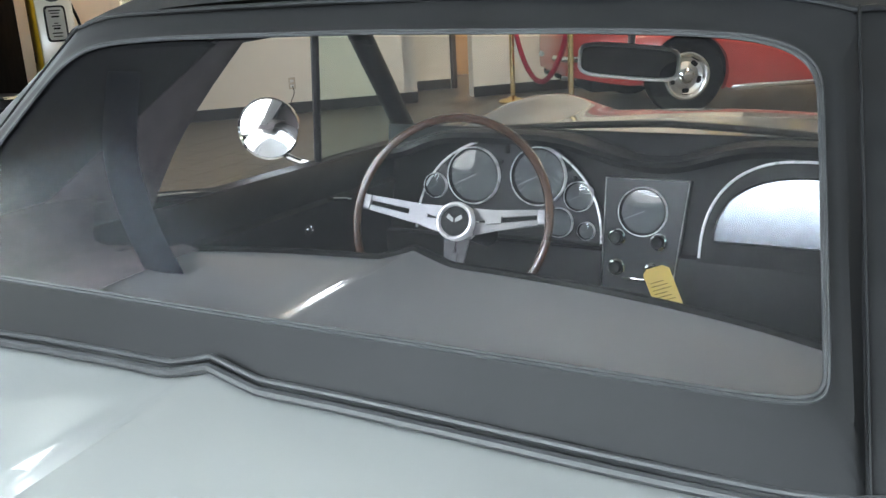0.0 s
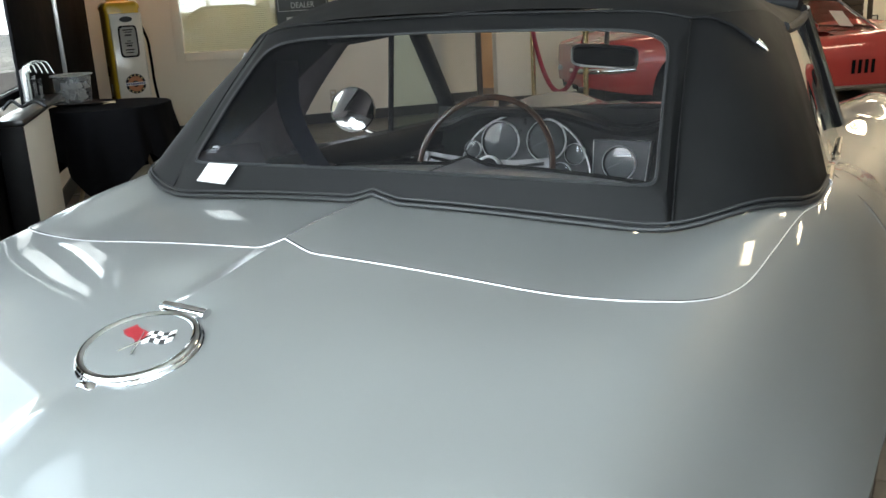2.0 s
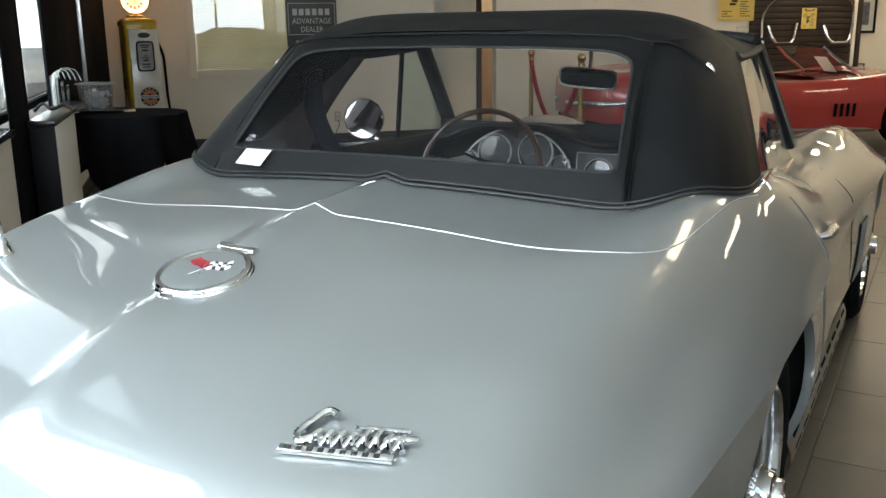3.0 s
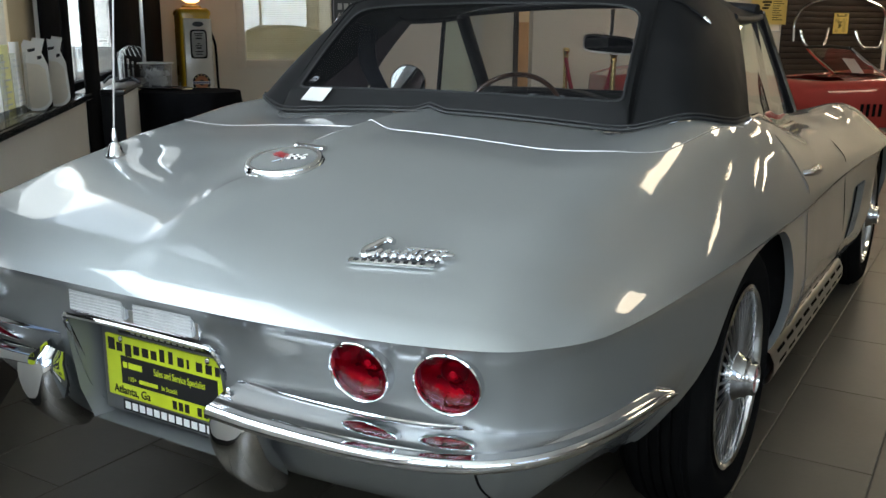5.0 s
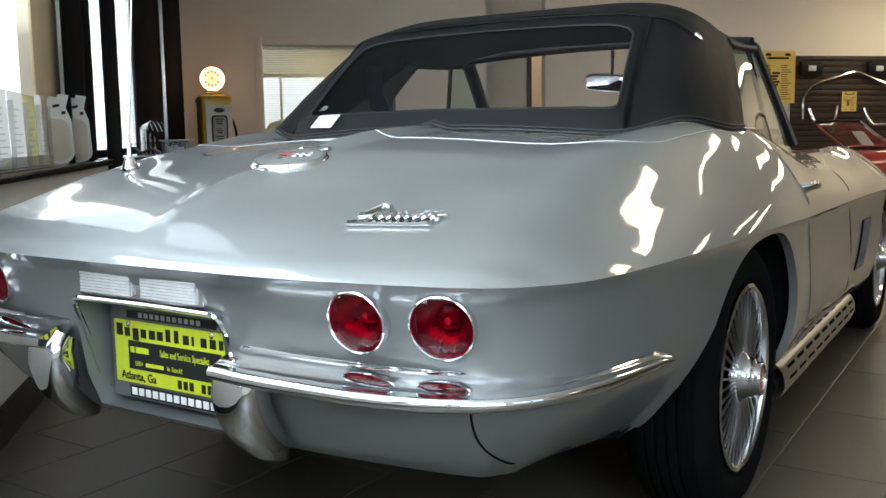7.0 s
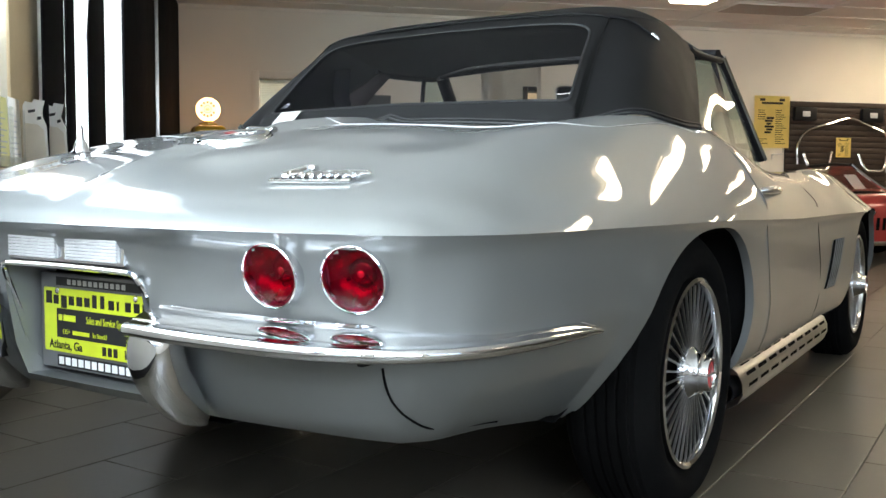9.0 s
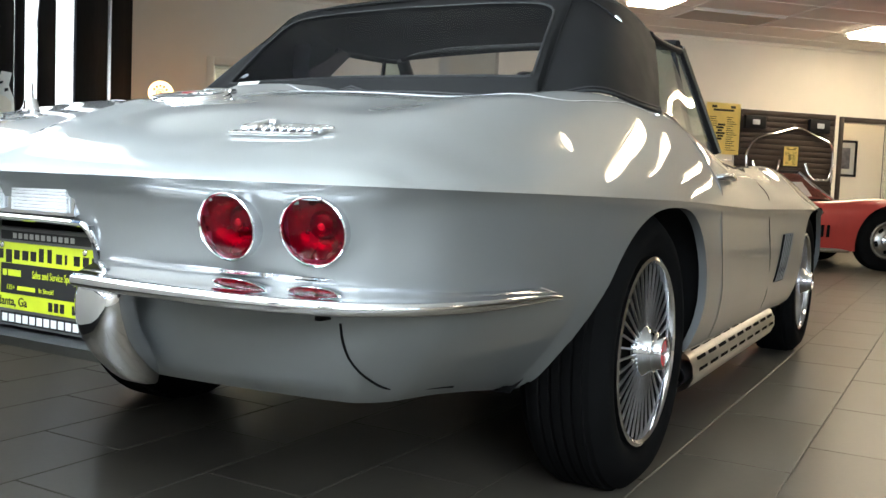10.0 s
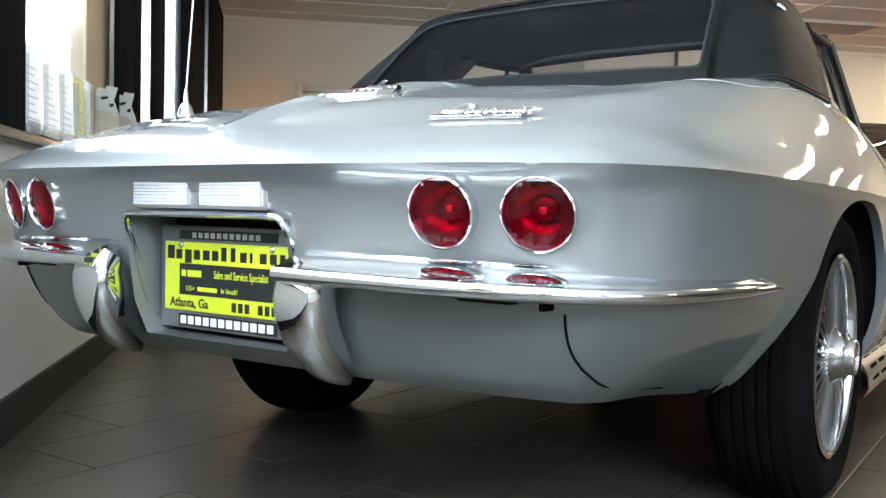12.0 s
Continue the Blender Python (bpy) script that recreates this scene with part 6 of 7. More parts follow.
for q in range(4):
    part("panel", boxes((0.030 * q - 0.003, -0.06, 0.0045), (0.030 * q, 0.06, 0.19 - 0.02 * q)), M_ACRYL, rack, smooth=False)
for q in range(5):
    bm = bmesh.new()
    reach = 0.035 + 0.018 * q
    pts = path3([(0, 0, 0.0), (0.001, 0, 0.14), (0.008 + 0.3 * reach, 0, 0.205 + 0.006 * q), (reach, 0, 0.205 + 0.004 * q), (reach * 1.35, 0, 0.165 - 0.004 * q)], 16)
    lo_ = [[p + Vector((0, d, 0)) for d in (-0.018, 0, 0.018)] for p in pts]
    grid(bm, lo_)
    tagged(part("leaflet", bm, M_SHEET, None, m=room_pose(4.12, -1.328 + 0.007 * q, 0.8405)), "white leaflet curling out of an acrylic rack", "leaflet", group="leaflets in the rack")
bm = bmesh.new()
tube(bm, path3([(-0.10, 0, 0.01), (-0.05, 0.02, 0.05), (0.0, -0.01, 0.02), (0.06, 0.03, 0.04), (0.12, 0.0, 0.01)], 20), 0.010, 6)
tagged(part("cable", bm, M_BLACK, None, m=room_pose(3.62, -1.275, 0.837)), "tangled black cable on the counter", "cable")

# ---- round table with cloth ----
tbl = empty("round_table", Matrix.Translation((-3.86, 2.655, 0)), label="small round folding table under a black cloth", category="table")
bm = bmesh.new()
lathe(bm, [(0.0, 0.715), (0.365, 0.715), (0.37, 0.722), (0.365, 0.732), (0, 0.732)], 40)
part("tabletop", bm, M_BLACK, tbl)
for q in range(4):
    bm = bmesh.new()
    an = math.pi / 4 + q * math.pi / 2
    tube(bm, [(0.10 * math.cos(an), 0.10 * math.sin(an), 0.71), (0.30 * math.cos(an), 0.30 * math.sin(an), 0.0)], 0.014, 8)
    part("leg", bm, mat("tan_wood_leg_%d" % q, (0.38, 0.27, 0.16), 0.5, 0, 0.2, 20), tbl)
bm = bmesh.new()
rows = []
N = 96
for i in range(22):
    row = []
    for j in range(N):
        q = 2 * math.pi * j / N
        if i < 6:
            r, z = 0.378 * i / 5 + 0.002, 0.738
        else:
            t = (i - 5) / 16
            fold = (0.5 + 0.5 * math.sin(9 * q + 0.8 * math.sin(2 * q))) * 0.7 + 0.3 * (0.5 + 0.5 * math.sin(17 * q + 1))
            drop = 0.30 + 0.20 * abs(math.sin(2 * q + 0.4)) ** 1.2 + 0.02 * math.sin(5 * q)
            r = 0.380 + 0.010 * t + 0.095 * t * fold
            z = 0.738 - (0.004 if i == 6 else drop * t)
        row.append(Vector((r * math.cos(q), r * math.sin(q), z)))
    rows.append(row)
grid(bm, rows, closed=True)
tagged(part("tablecloth", bm, M_CLOTH, None, m=Matrix.Translation((-3.86, 2.655, 0.002))), "black tablecloth hanging in folds over a round table", "tablecloth")
TT = 0.742
bm = bmesh.new()
lathe(bm, [(0, 0), (0.155, 0.0), (0.175, 0.008), (0.178, 0.012), (0.172, 0.010), (0.15, 0.004), (0, 0.004)], 36, Matrix.Diagonal((1.2, 0.9, 1, 1)))
tagged(part("serving_tray", bm, M_BLACK, None, m=pose(-4.10, 2.655, TT + 0.002, 0, 0, 20)), "black oval serving tray on a round table", "tray")
tub = empty("plastic_tub", pose(-4.18, 2.655, TT + 0.008, 0, 0, 20), label="clear plastic tub half full of white packets", category="tub")
bm = bmesh.new()
rows = []
for h, w in ((0.002, 0.088), (0.06, 0.091), (0.12, 0.094), (0.175, 0.097), (0.180, 0.104), (0.190, 0.104)):
    rows.append([Vector((w * superell(2 * math.pi * j / 40, 6)[0], w * superell(2 * math.pi * j / 40, 6)[1], h)) for j in range(40)])
grid(bm, rows, closed=True)
part("tub_wall", bm, glass("milky_plastic", (0.90, 0.91, 0.92), 0.05, 0.30, 0.8), tub, "clear plastic wall")
bm = bmesh.new()
tube(bm, [Vector((0.105 * superell(2 * math.pi * j / 40, 6)[0], 0.105 * superell(2 * math.pi * j / 40, 6)[1], 0.184)) for j in range(40)], 0.006, 6, closed=True)
part("tub_rim", bm, M_SHEET, tub, "pale plastic rim")
rng = random.Random(11)
for q in range(70):
    bm = bmesh.new()
    m = pose(rng.uniform(-0.06, 0.06), rng.uniform(-0.06, 0.06), rng.uniform(0.024, 0.125), rng.uniform(0, 180), rng.uniform(0, 180), rng.uniform(0, 180))
    box(bm, (-0.022, -0.015, -0.003), (0.022, 0.015, 0.003), 0.0025, m, 1)
    part("packet", bm, M_SHEET, tub)
tagged(part("folded_card", boxes((-0.04, -0.025, 0), (0.04, 0.025, 0.012), 0.002), M_TAN, None, m=pose(-3.91, 2.695, TT + 0.002, 0, 0, 60)), "small tan card on a black tablecloth", "card")

# ---- vintage petrol pump ----
PUMP = room_pose(7.60, -0.965, 0, 13)
pump = empty("petrol_pump", PUMP, label="vintage yellow and white petrol pump with a lit globe", category="petrol pump")
PW, PD = 0.158, 0.175
def rbox(bm, w, d, z0, z1, r, taper=1.0):
    for_rows = []
    for z, f in ((z0, 1.0), (z1, taper)):
        for_rows.append([Vector((w * f * superell(2 * math.pi * j / 36, 8)[0], d * f * superell(2 * math.pi * j / 36, 8)[1], z)) for j in range(36)])
    grid(bm, for_rows, closed=True)
    bm.faces.new([v for v in bm.verts][-36:])
bm = bmesh.new()
rbox(bm, PW, PD, 0.10, 1.335, 0.03)
part("cabinet", bm, M_PUMPY, pump, "yellow enamel cabinet")
bm = bmesh.new()
for z, w, d in ((0.0, PW + 0.02, PD + 0.02),):
    rbox(bm, w, d, 0.0, 0.10, 0.03)
part("base", bm, M_BLACK, pump, "black base")
bm = bmesh.new()
rows = []
for z, f in ((1.335, 1.06), (1.36, 1.06), (1.385, 1.0), (1.405, 0.85), (1.41, 0.0)):
    rows.append([Vector((PW * f * superell(2 * math.pi * j / 36, 8)[0], PD * f * superell(2 * math.pi * j / 36, 8)[1], z)) for j in range(36)])
grid(bm, rows, closed=True)
part("crown", bm, M_PUMPY, pump, "yellow enamel crown")
part("front_panel", boxes((-PW + 0.035, -PD - 0.012, 0.12), (PW - 0.002, -PD + 0.03, 1.30), 0.012), M_PUMPW, pump, "white enamel front panel")
part("side_panel", boxes((PW - 0.03, -PD + 0.02, 0.12), (PW + 0.012, PD - 0.03, 1.30), 0.012), M_PUMPW, pump, "white enamel side panel")
F = -PD - 0.013
bm = bmesh.new()
slab(bm, [(0.085 * x + 0.02, 0.145 * y + 1.045) for x, y in (superell(2 * math.pi * j / 40, 7) for j in range(40))], 0, 0.010, Matrix.Translation((0, F, 0)) @ FACE)
part("dial_frame", bm, M_BLACK, pump, "black dial frame")
bm = bmesh.new()
slab(bm, [(0.070 * x + 0.02, 0.130 * y + 1.045) for x, y in (superell(2 * math.pi * j / 40, 7) for j in range(40))], 0, 0.0115, Matrix.Translation((0, F, 0)) @ FACE)
part("dial_face", bm, M_PAPER, pump, "white dial with dark markings")
for z, w, h in ((1.145, 0.09, 0.010), (1.125, 0.07, 0.008), (1.095, 0.06, 0.014), (1.045, 0.03, 0.008), (1.025, 0.07, 0.008), (1.000, 0.05, 0.014), (0.965, 0.08, 0.010), (0.940, 0.07, 0.008)):
    bm = boxes((0.02 - w / 2, F - 0.0128, z), (0.02 + w / 2, F - 0.0114, z + h))
    part("dial_bar", bm, M_INK, pump, smooth=False)
bm = bmesh.new()
LG = Matrix.Translation((0.03, F, 0.655)) @ FACE
lathe(bm, [(0.092, 0), (0.092, 0.004), (0, 0.004)], 40, LG)
part("badge_disc", bm, M_INK, pump, "dark round badge")
bm = bmesh.new()
lathe(bm, [(0.070, 0.0042), (0.070, 0.0052), (0.030, 0.0052), (0.030, 0.0042)], 40, LG)
part("badge_ring", bm, mat("badge_ring_tan", (0.55, 0.22, 0.10), 0.4, 0, 0.1, 30), pump, "worn orange ring")
bm = bmesh.new()
box(bm, (-0.096, -0.014, 0.004), (0.096, 0.014, 0.0065), 0, LG)
part("badge_band", bm, M_WHITE, pump, "white band", smooth=False)
bm = bmesh.new()
for q in range(9):
    box(bm, (-0.088 + 0.020 * q, -0.009, 0.0064), (-0.074 + 0.020 * q, 0.009, 0.0074), 0, LG)
for q in range(14):
    mk = LG @ Matrix.Rotation(2 * math.pi * q / 14 + 0.22, 4, "Z")
    if abs(math.sin(2 * math.pi * q / 14 + 0.22)) > 0.35:
        part("badge_letter", boxes((0.074, -0.006, 0.0041), (0.087, 0.006, 0.0050), 0, mk), M_YPAPER, pump, smooth=False)
part("badge_bars", bm, mat("badge_blue", (0.03, 0.05, 0.2), 0.4, 0, 0.1, 30), pump, smooth=False)
bm = bmesh.new()
lathe(bm, [(0.032, 0), (0.032, 0.006), (0, 0.008)], 24, Matrix.Translation((0.02, F, 1.245)) @ FACE @ Matrix.Diagonal((1.8, 0.8, 1, 1)))
part("name_badge", bm, M_SLATE, pump, "dark winged badge")
bm = bmesh.new()
slab(bm, [(-0.035, -0.06), (0.035, -0.06), (0.035, 0.06), (-0.035, 0.06)], 0, 0.002, Matrix.Translation((-PW - 0.001, -0.02, 0.60)) @ pose(0, 0, 0, 90, 0, -90))
part("side_label", bm, M_PAPER, pump, "small white label", smooth=False)
bm = bmesh.new()
tube(bm, path3([(PW + 0.02, 0.0, 1.20), (PW + 0.07, -0.02, 1.0), (PW + 0.07, -0.05, 0.7), (PW + 0.10, -0.05, 0.4), (PW + 0.16, -0.03, 0.15), (PW + 0.10, 0.02, 0.05), (PW + 0.05, 0.05, 0.3)], 40), 0.013, 8)
part("hose", bm, M_RUBBER, pump, "black rubber hose")
bm = bmesh.new()
lathe(bm, [(0.10, 1.41), (0.10, 1.43), (0.06, 1.44), (0.055, 1.455)], 24)
part("globe_collar", bm, M_PUMPY, pump)
GM = Matrix.Translation((0, 0, 1.580)) @ Matrix.Rotation(radians(-16), 4, "Z") @ FACE @ Matrix.Scale(0.76, 4)
bm = bmesh.new()
lathe(bm, [(0.0, -0.075), (0.10, -0.07), (0.150, -0.05), (0.168, -0.02), (0.168, 0.02), (0.150, 0.05), (0.125, 0.062)], 40, GM)
part("globe_body", bm, M_NEON, pump, "glowing white glass globe")
bm = bmesh.new()
lathe(bm, [(0.126, 0.060), (0.07, 0.070), (0.0, 0.073)], 40, GM)
part("globe_face", bm, M_GLOBEFACE, pump, "lit round globe face")
# letters that cannot be read stand round the face as short bars
for q in range(12):
    if q in (0, 6):
        continue
    bm = boxes((-0.013, 0.080, 0.066), (0.013, 0.113, 0.0725), 0.002, GM @ Matrix.Rotation(radians(30 * q + 90), 4, "Z"))
    part("letter_bar", bm, M_GLOBEINK, pump, smooth=False)
bm = bmesh.new()
lathe(bm, [(0.055, 0.070), (0.055, 0.0765), (0.045, 0.0775), (0.045, 0.071)], 32, GM)
part("emblem_ring", bm, M_ORANGE, pump, "orange ring round the emblem")
for k, (x, z, w, h) in enumerate(((0, 0.016, 0.048, 0.012), (0, -0.002, 0.060, 0.012), (0, -0.020, 0.040, 0.010))):
    part("emblem_bar", boxes((x - w / 2, z - h / 2, 0.0725), (x + w / 2, z + h / 2, 0.0775), 0.001, GM), M_GLOBEINK, pump, smooth=False)

# ---- office window with blinds and a dealer sign ----
ow = empty("window_%d" % (k + 1), RM.copy(), label="office window with lowered cream blinds", category="window", kind="structure")
B0, B1, Z0, Z1 = -0.42, 0.95, 0.86, 2.02
bm = bmesh.new()
t = 0.09
for lo, hi in (((B0 - t, A_BACK - 0.02, Z0 - t), (B0, A_BACK + 0.02, Z1 + t)), ((B1, A_BACK - 0.02, Z0 - t), (B1 + t, A_BACK + 0.02, Z1 + t)), ((B0, A_BACK - 0.02, Z1), (B1, A_BACK + 0.02, Z1 + t)), ((B0, A_BACK - 0.02, Z0 - t), (B1, A_BACK + 0.02, Z0))):
    box(bm, lo, hi, 0.006)
part("window_frame", bm, M_WALL, ow, "cream painted frame")
g = part("pane", boxes((B0, A_BACK + 0.045, Z0), (B1, A_BACK + 0.050, Z1)), M_GLASS, ow, smooth=False)
blind = empty("window_blind", RM.copy(), label="lowered cream slatted blind behind office glass", category="blind")
part("headrail", boxes((B0 + 0.01, A_BACK + 0.07, Z1 - 0.04), (B1 - 0.01, A_BACK + 0.10, Z1 - 0.005), 0.004), M_BLIND, blind)
sl = bmesh.new()
box(sl, (B0 + 0.015, -0.012, -0.0007), (B1 - 0.015, 0.012, 0.0007), 0, pose(0, 0, 0, 38, 0, 0))
slat = part("slat", sl, M_BLIND, blind, smooth=False, m=Matrix.Translation((0, A_BACK + 0.085, Z0 + 0.02)))
for q in range(1, 54):
    o = new("slat", slat.data)
    o.parent = blind
    o.matrix_basis = Matrix.Translation((0, A_BACK + 0.085, Z0 + 0.02 + 0.0208 * q))
wall_box("wall_office", A_BACK + 0.9, A_BACK + 1.0, B_WIN, 2.26, 0, CEIL, M_WALL, "cream office wall behind the blinds")
office = ceiling_lamp()
office.matrix_basis = room_pose(A_BACK + 0.5, 0.3, 2.80)
sg = empty("dealer_sign", RM.copy(), label="dark dealer sign with white lettering on the window", category="sign")
part("sign_board", boxes((0.57, A_BACK - 0.030, 1.09), (1.13, A_BACK - 0.022, 1.86), 0.003), mat("sign_grey", (0.06, 0.065, 0.065), 0.4, 0, 0.15, 10), sg, "dark grey board")
SGM = Matrix.Translation((0.85, A_BACK - 0.0305, 0)) @ FACE
M_SIGNW = mat("sign_white", (0.55, 0.56, 0.54), 0.6, 0, 0.05, 20)
text("sign_words", "ADVANTAGE", 0.085, M_SIGNW, SGM @ Matrix.Translation((0, 1.365, 0)), sg, 0.85)
text("sign_words", "DEALER", 0.085, M_SIGNW, SGM @ Matrix.Translation((0, 1.275, 0)), sg, 0.85)
bm = bmesh.new()
for q in range(6):
    box(bm, (-0.21 + 0.072 * q, 1.43, 0), (-0.16 + 0.072 * q, 1.50, 0.001), 0, SGM)
for x in (-0.26, 0.255):
    box(bm, (x, 1.22, 0), (x + 0.006, 1.56, 0.001), 0, SGM)
for z in (1.22, 1.555):
    box(bm, (-0.26, z, 0), (0.26, z + 0.006, 0.001), 0, SGM)
box(bm, (-0.18, 1.13, 0), (0.10, 1.16, 0.001), 0, SGM)
part("sign_bars", bm, M_SIGNW, sg, smooth=False)

# wall outlet with a cord
ou = empty("wall_outlet", RM.copy(), label="beige wall outlet with a thin hanging cord", category="outlet")
part("cover_plate", boxes((1.065, A_BACK - 0.008, 0.245), (1.135, A_BACK - 0.001, 0.360), 0.003), mat("beige_plastic", (0.55, 0.47, 0.36), 0.4), ou)
bm = bmesh.new()
for z in (0.275, 0.325):
    box(bm, (1.082, A_BACK - 0.010, z - 0.014), (1.118, A_BACK - 0.0075, z + 0.014), 0.004)
part("sockets", bm, M_PUMPW, ou)
bm = bmesh.new()
tube(bm, path3([(1.10, A_BACK - 0.02, 0.275), (1.11, A_BACK - 0.04, 0.22), (1.07, A_BACK - 0.04, 0.12), (1.05, A_BACK - 0.05, 0.02), (1.15, A_BACK - 0.06, 0.006), (1.25, A_BACK - 0.05, 0.006)], 30), 0.004, 6)
part("cord", bm, M_BLACK, ou, "thin dark cord")

# ---- doorway in the recess and the room behind ----
def door_frame(name, a, b0, b1, z1, label):
    d = empty(name, RM.copy(), label=label, category="door frame", kind="structure")
    for lo, hi in (((b0 - 0.07, a - 0.02, 0), (b0, a + 0.17, z1 + 0.07)), ((b1, a - 0.02, 0), (b1 + 0.07, a + 0.17, z1 + 0.07)), ((b0, a - 0.02, z1), (b1, a + 0.17, z1 + 0.07))):
        part("jamb", boxes(lo, hi, 0.006), mat("dark_brown_frame", (0.035, 0.024, 0.018), 0.45, 0, 0.3, 12), d)
    return d


door_frame("door_1", 9.3, 3.12, 3.95, 2.05, "dark brown door frame")
wall_box("wall_side_room", 11.0, 11.1, 2.2, 5.2, 0, CEIL, mat("warm_wall", (0.62, 0.50, 0.34), 0.7, 0, 0.06, 2), "warm tan wall behind the doorway")
cab = empty("wooden_cabinet", room_pose(10.75, 3.9, 0), label="light wooden cabinet with shelves", category="cabinet")
M_WOOD = mat("light_wood", (0.46, 0.27, 0.13), 0.5, 0, 0.25, 6, 0.1, 60, stretch=(1, 1, 0.2))
part("carcass", boxes((-0.4, -0.2, 0), (0.4, 0.2, 1.3), 0.01), M_WOOD, cab)
part("top", boxes((-0.43, -0.23, 1.3), (0.43, 0.22, 1.34), 0.008), M_WOOD, cab)
side_room = ceiling_lamp()
side_room.matrix_basis = room_pose(10.2, 3.7, CEIL - 0.012)

# doorway on the right with a hall behind it
door_frame("door_2", A_BACK, 8.08, 8.90, 1.85, "dark brown door frame")
wall_box("wall_hall", A_BACK + 0.75, A_BACK + 0.85, 7.4, 10.2, 0, CEIL, M_WALL, "cream hall wall behind the doorway")
hall = ceiling_lamp()
hall.matrix_basis = room_pose(A_BACK + 0.42, 8.7, CEIL - 0.012)


def picture(name, a, b0, b1, z0, z1, label, frame_w=0.035, mount=0.08, inner=(0.06, 0.06, 0.07)):
    p = empty(name, RM.copy(), label=label, category="picture")
    bm = bmesh.new()
    for lo, hi in (((b0, a - 0.025, z0), (b0 + frame_w, a - 0.002, z1)), ((b1 - frame_w, a - 0.025, z0), (b1, a - 0.002, z1)), ((b0 + frame_w, a - 0.025, z0), (b1 - frame_w, a - 0.002, z0 + frame_w)), ((b0 + frame_w, a - 0.025, z1 - frame_w), (b1 - frame_w, a - 0.002, z1))):
        box(bm, lo, hi, 0.004)
    part("frame", bm, M_BLACK, p, "black picture frame")
    part("mount", boxes((b0 + frame_w, a - 0.012, z0 + frame_w), (b1 - frame_w, a - 0.004, z1 - frame_w)), M_PAPER, p, "white mount", smooth=False)
    c0, c1, d0, d1 = b0 + frame_w + mount, b1 - frame_w - mount, z0 + frame_w + mount, z1 - frame_w - mount
    part("print", boxes((c0, a - 0.014, d0), (c1, a - 0.011, d1)), mat(name + "_print", inner, 0.4, 0, 0.6, 14, second=tuple(min(1, c * 4) for c in inner)), p, smooth=False)
    return p


picture("framed_photo", A_BACK + 0.75, 8.36, 8.92, 1.12, 1.66, "black-framed dark photograph with a white mount")
picture("framed_print", A_BACK + 0.75, 8.25, 8.80, 0.45, 0.70, "light framed print with pale colours", 0.012, 0.03, (0.35, 0.33, 0.25))

# ---- slat wall with chrome car parts ----
sw_ = empty("slat_wall", RM.copy(), label="dark brown slat wall panel with chrome parts", category="slat wall")
part("backing", boxes((6.40, A_BACK - 0.012, 0.66), (7.93, A_BACK - 0.002, 1.93)), M_DARK, sw_, smooth=False)
sl = boxes((6.40, -0.010, 0.0), (7.93, 0.010, 0.066), 0.003)
one = part("slat", sl, M_SLAT, sw_, m=Matrix.Translation((0, A_BACK - 0.023, 0.66)))
for q in range(1, 17):
    o = new("slat", one.data)
    o.parent = sw_
    o.matrix_basis = Matrix.Translation((0, A_BACK - 0.023, 0.66 + 0.0752 * q))
bm = bmesh.new()
tube(bm, path3([(6.56, -0.06, 1.10), (6.55, -0.06, 1.30), (6.60, -0.06, 1.45), (6.72, -0.07, 1.56), (7.00, -0.08, 1.64), (7.30, -0.08, 1.715), (7.60, -0.08, 1.62), (7.84, -0.07, 1.52), (7.89, -0.06, 1.40), (7.89, -0.06, 1.00)], 70), 0.017, 8)
tagged(part("chrome_moulding", bm, M_CHROME, None, m=RM @ Matrix.Translation((0, A_BACK, 0))), "arched chrome windscreen moulding hung on a slat wall", "moulding")
for b0, b1, z in ((6.66, 7.02, 1.02), (7.48, 7.86, 1.02)):
    bm = bmesh.new()
    tube(bm, path3([(b0 - 0.02, -0.06, z + 0.22), (b0 + 0.03, -0.10, z + 0.06), (b0 + 0.10, -0.12, z), (b1 - 0.10, -0.12, z), (b1 - 0.03, -0.10, z + 0.06), (b1 + 0.04, -0.06, z + 0.25)], 40), 0.022, 10)
    tagged(part("chrome_bumper", bm, M_CHROME, None, m=RM @ Matrix.Translation((0, A_BACK, 0))), "small chrome bumper bar hung on a slat wall", "bumper", "chrome bumper bars")
for b, z in ((6.64, 1.76), (7.64, 1.76)):
    bx = empty("lamp_box", RM @ Matrix.Translation((b, A_BACK - 0.034, z)), label="black boxed car lamp on a slat wall", category="car part", group="boxed lamps")
    part("case", boxes((-0.16, -0.07, -0.09), (0.16, 0.0, 0.09), 0.012), M_BLACK, bx)
    part("lens", boxes((-0.055, -0.082, -0.035), (0.055, -0.068, 0.035), 0.012), M_CLEARLENS, bx, "pale lens")


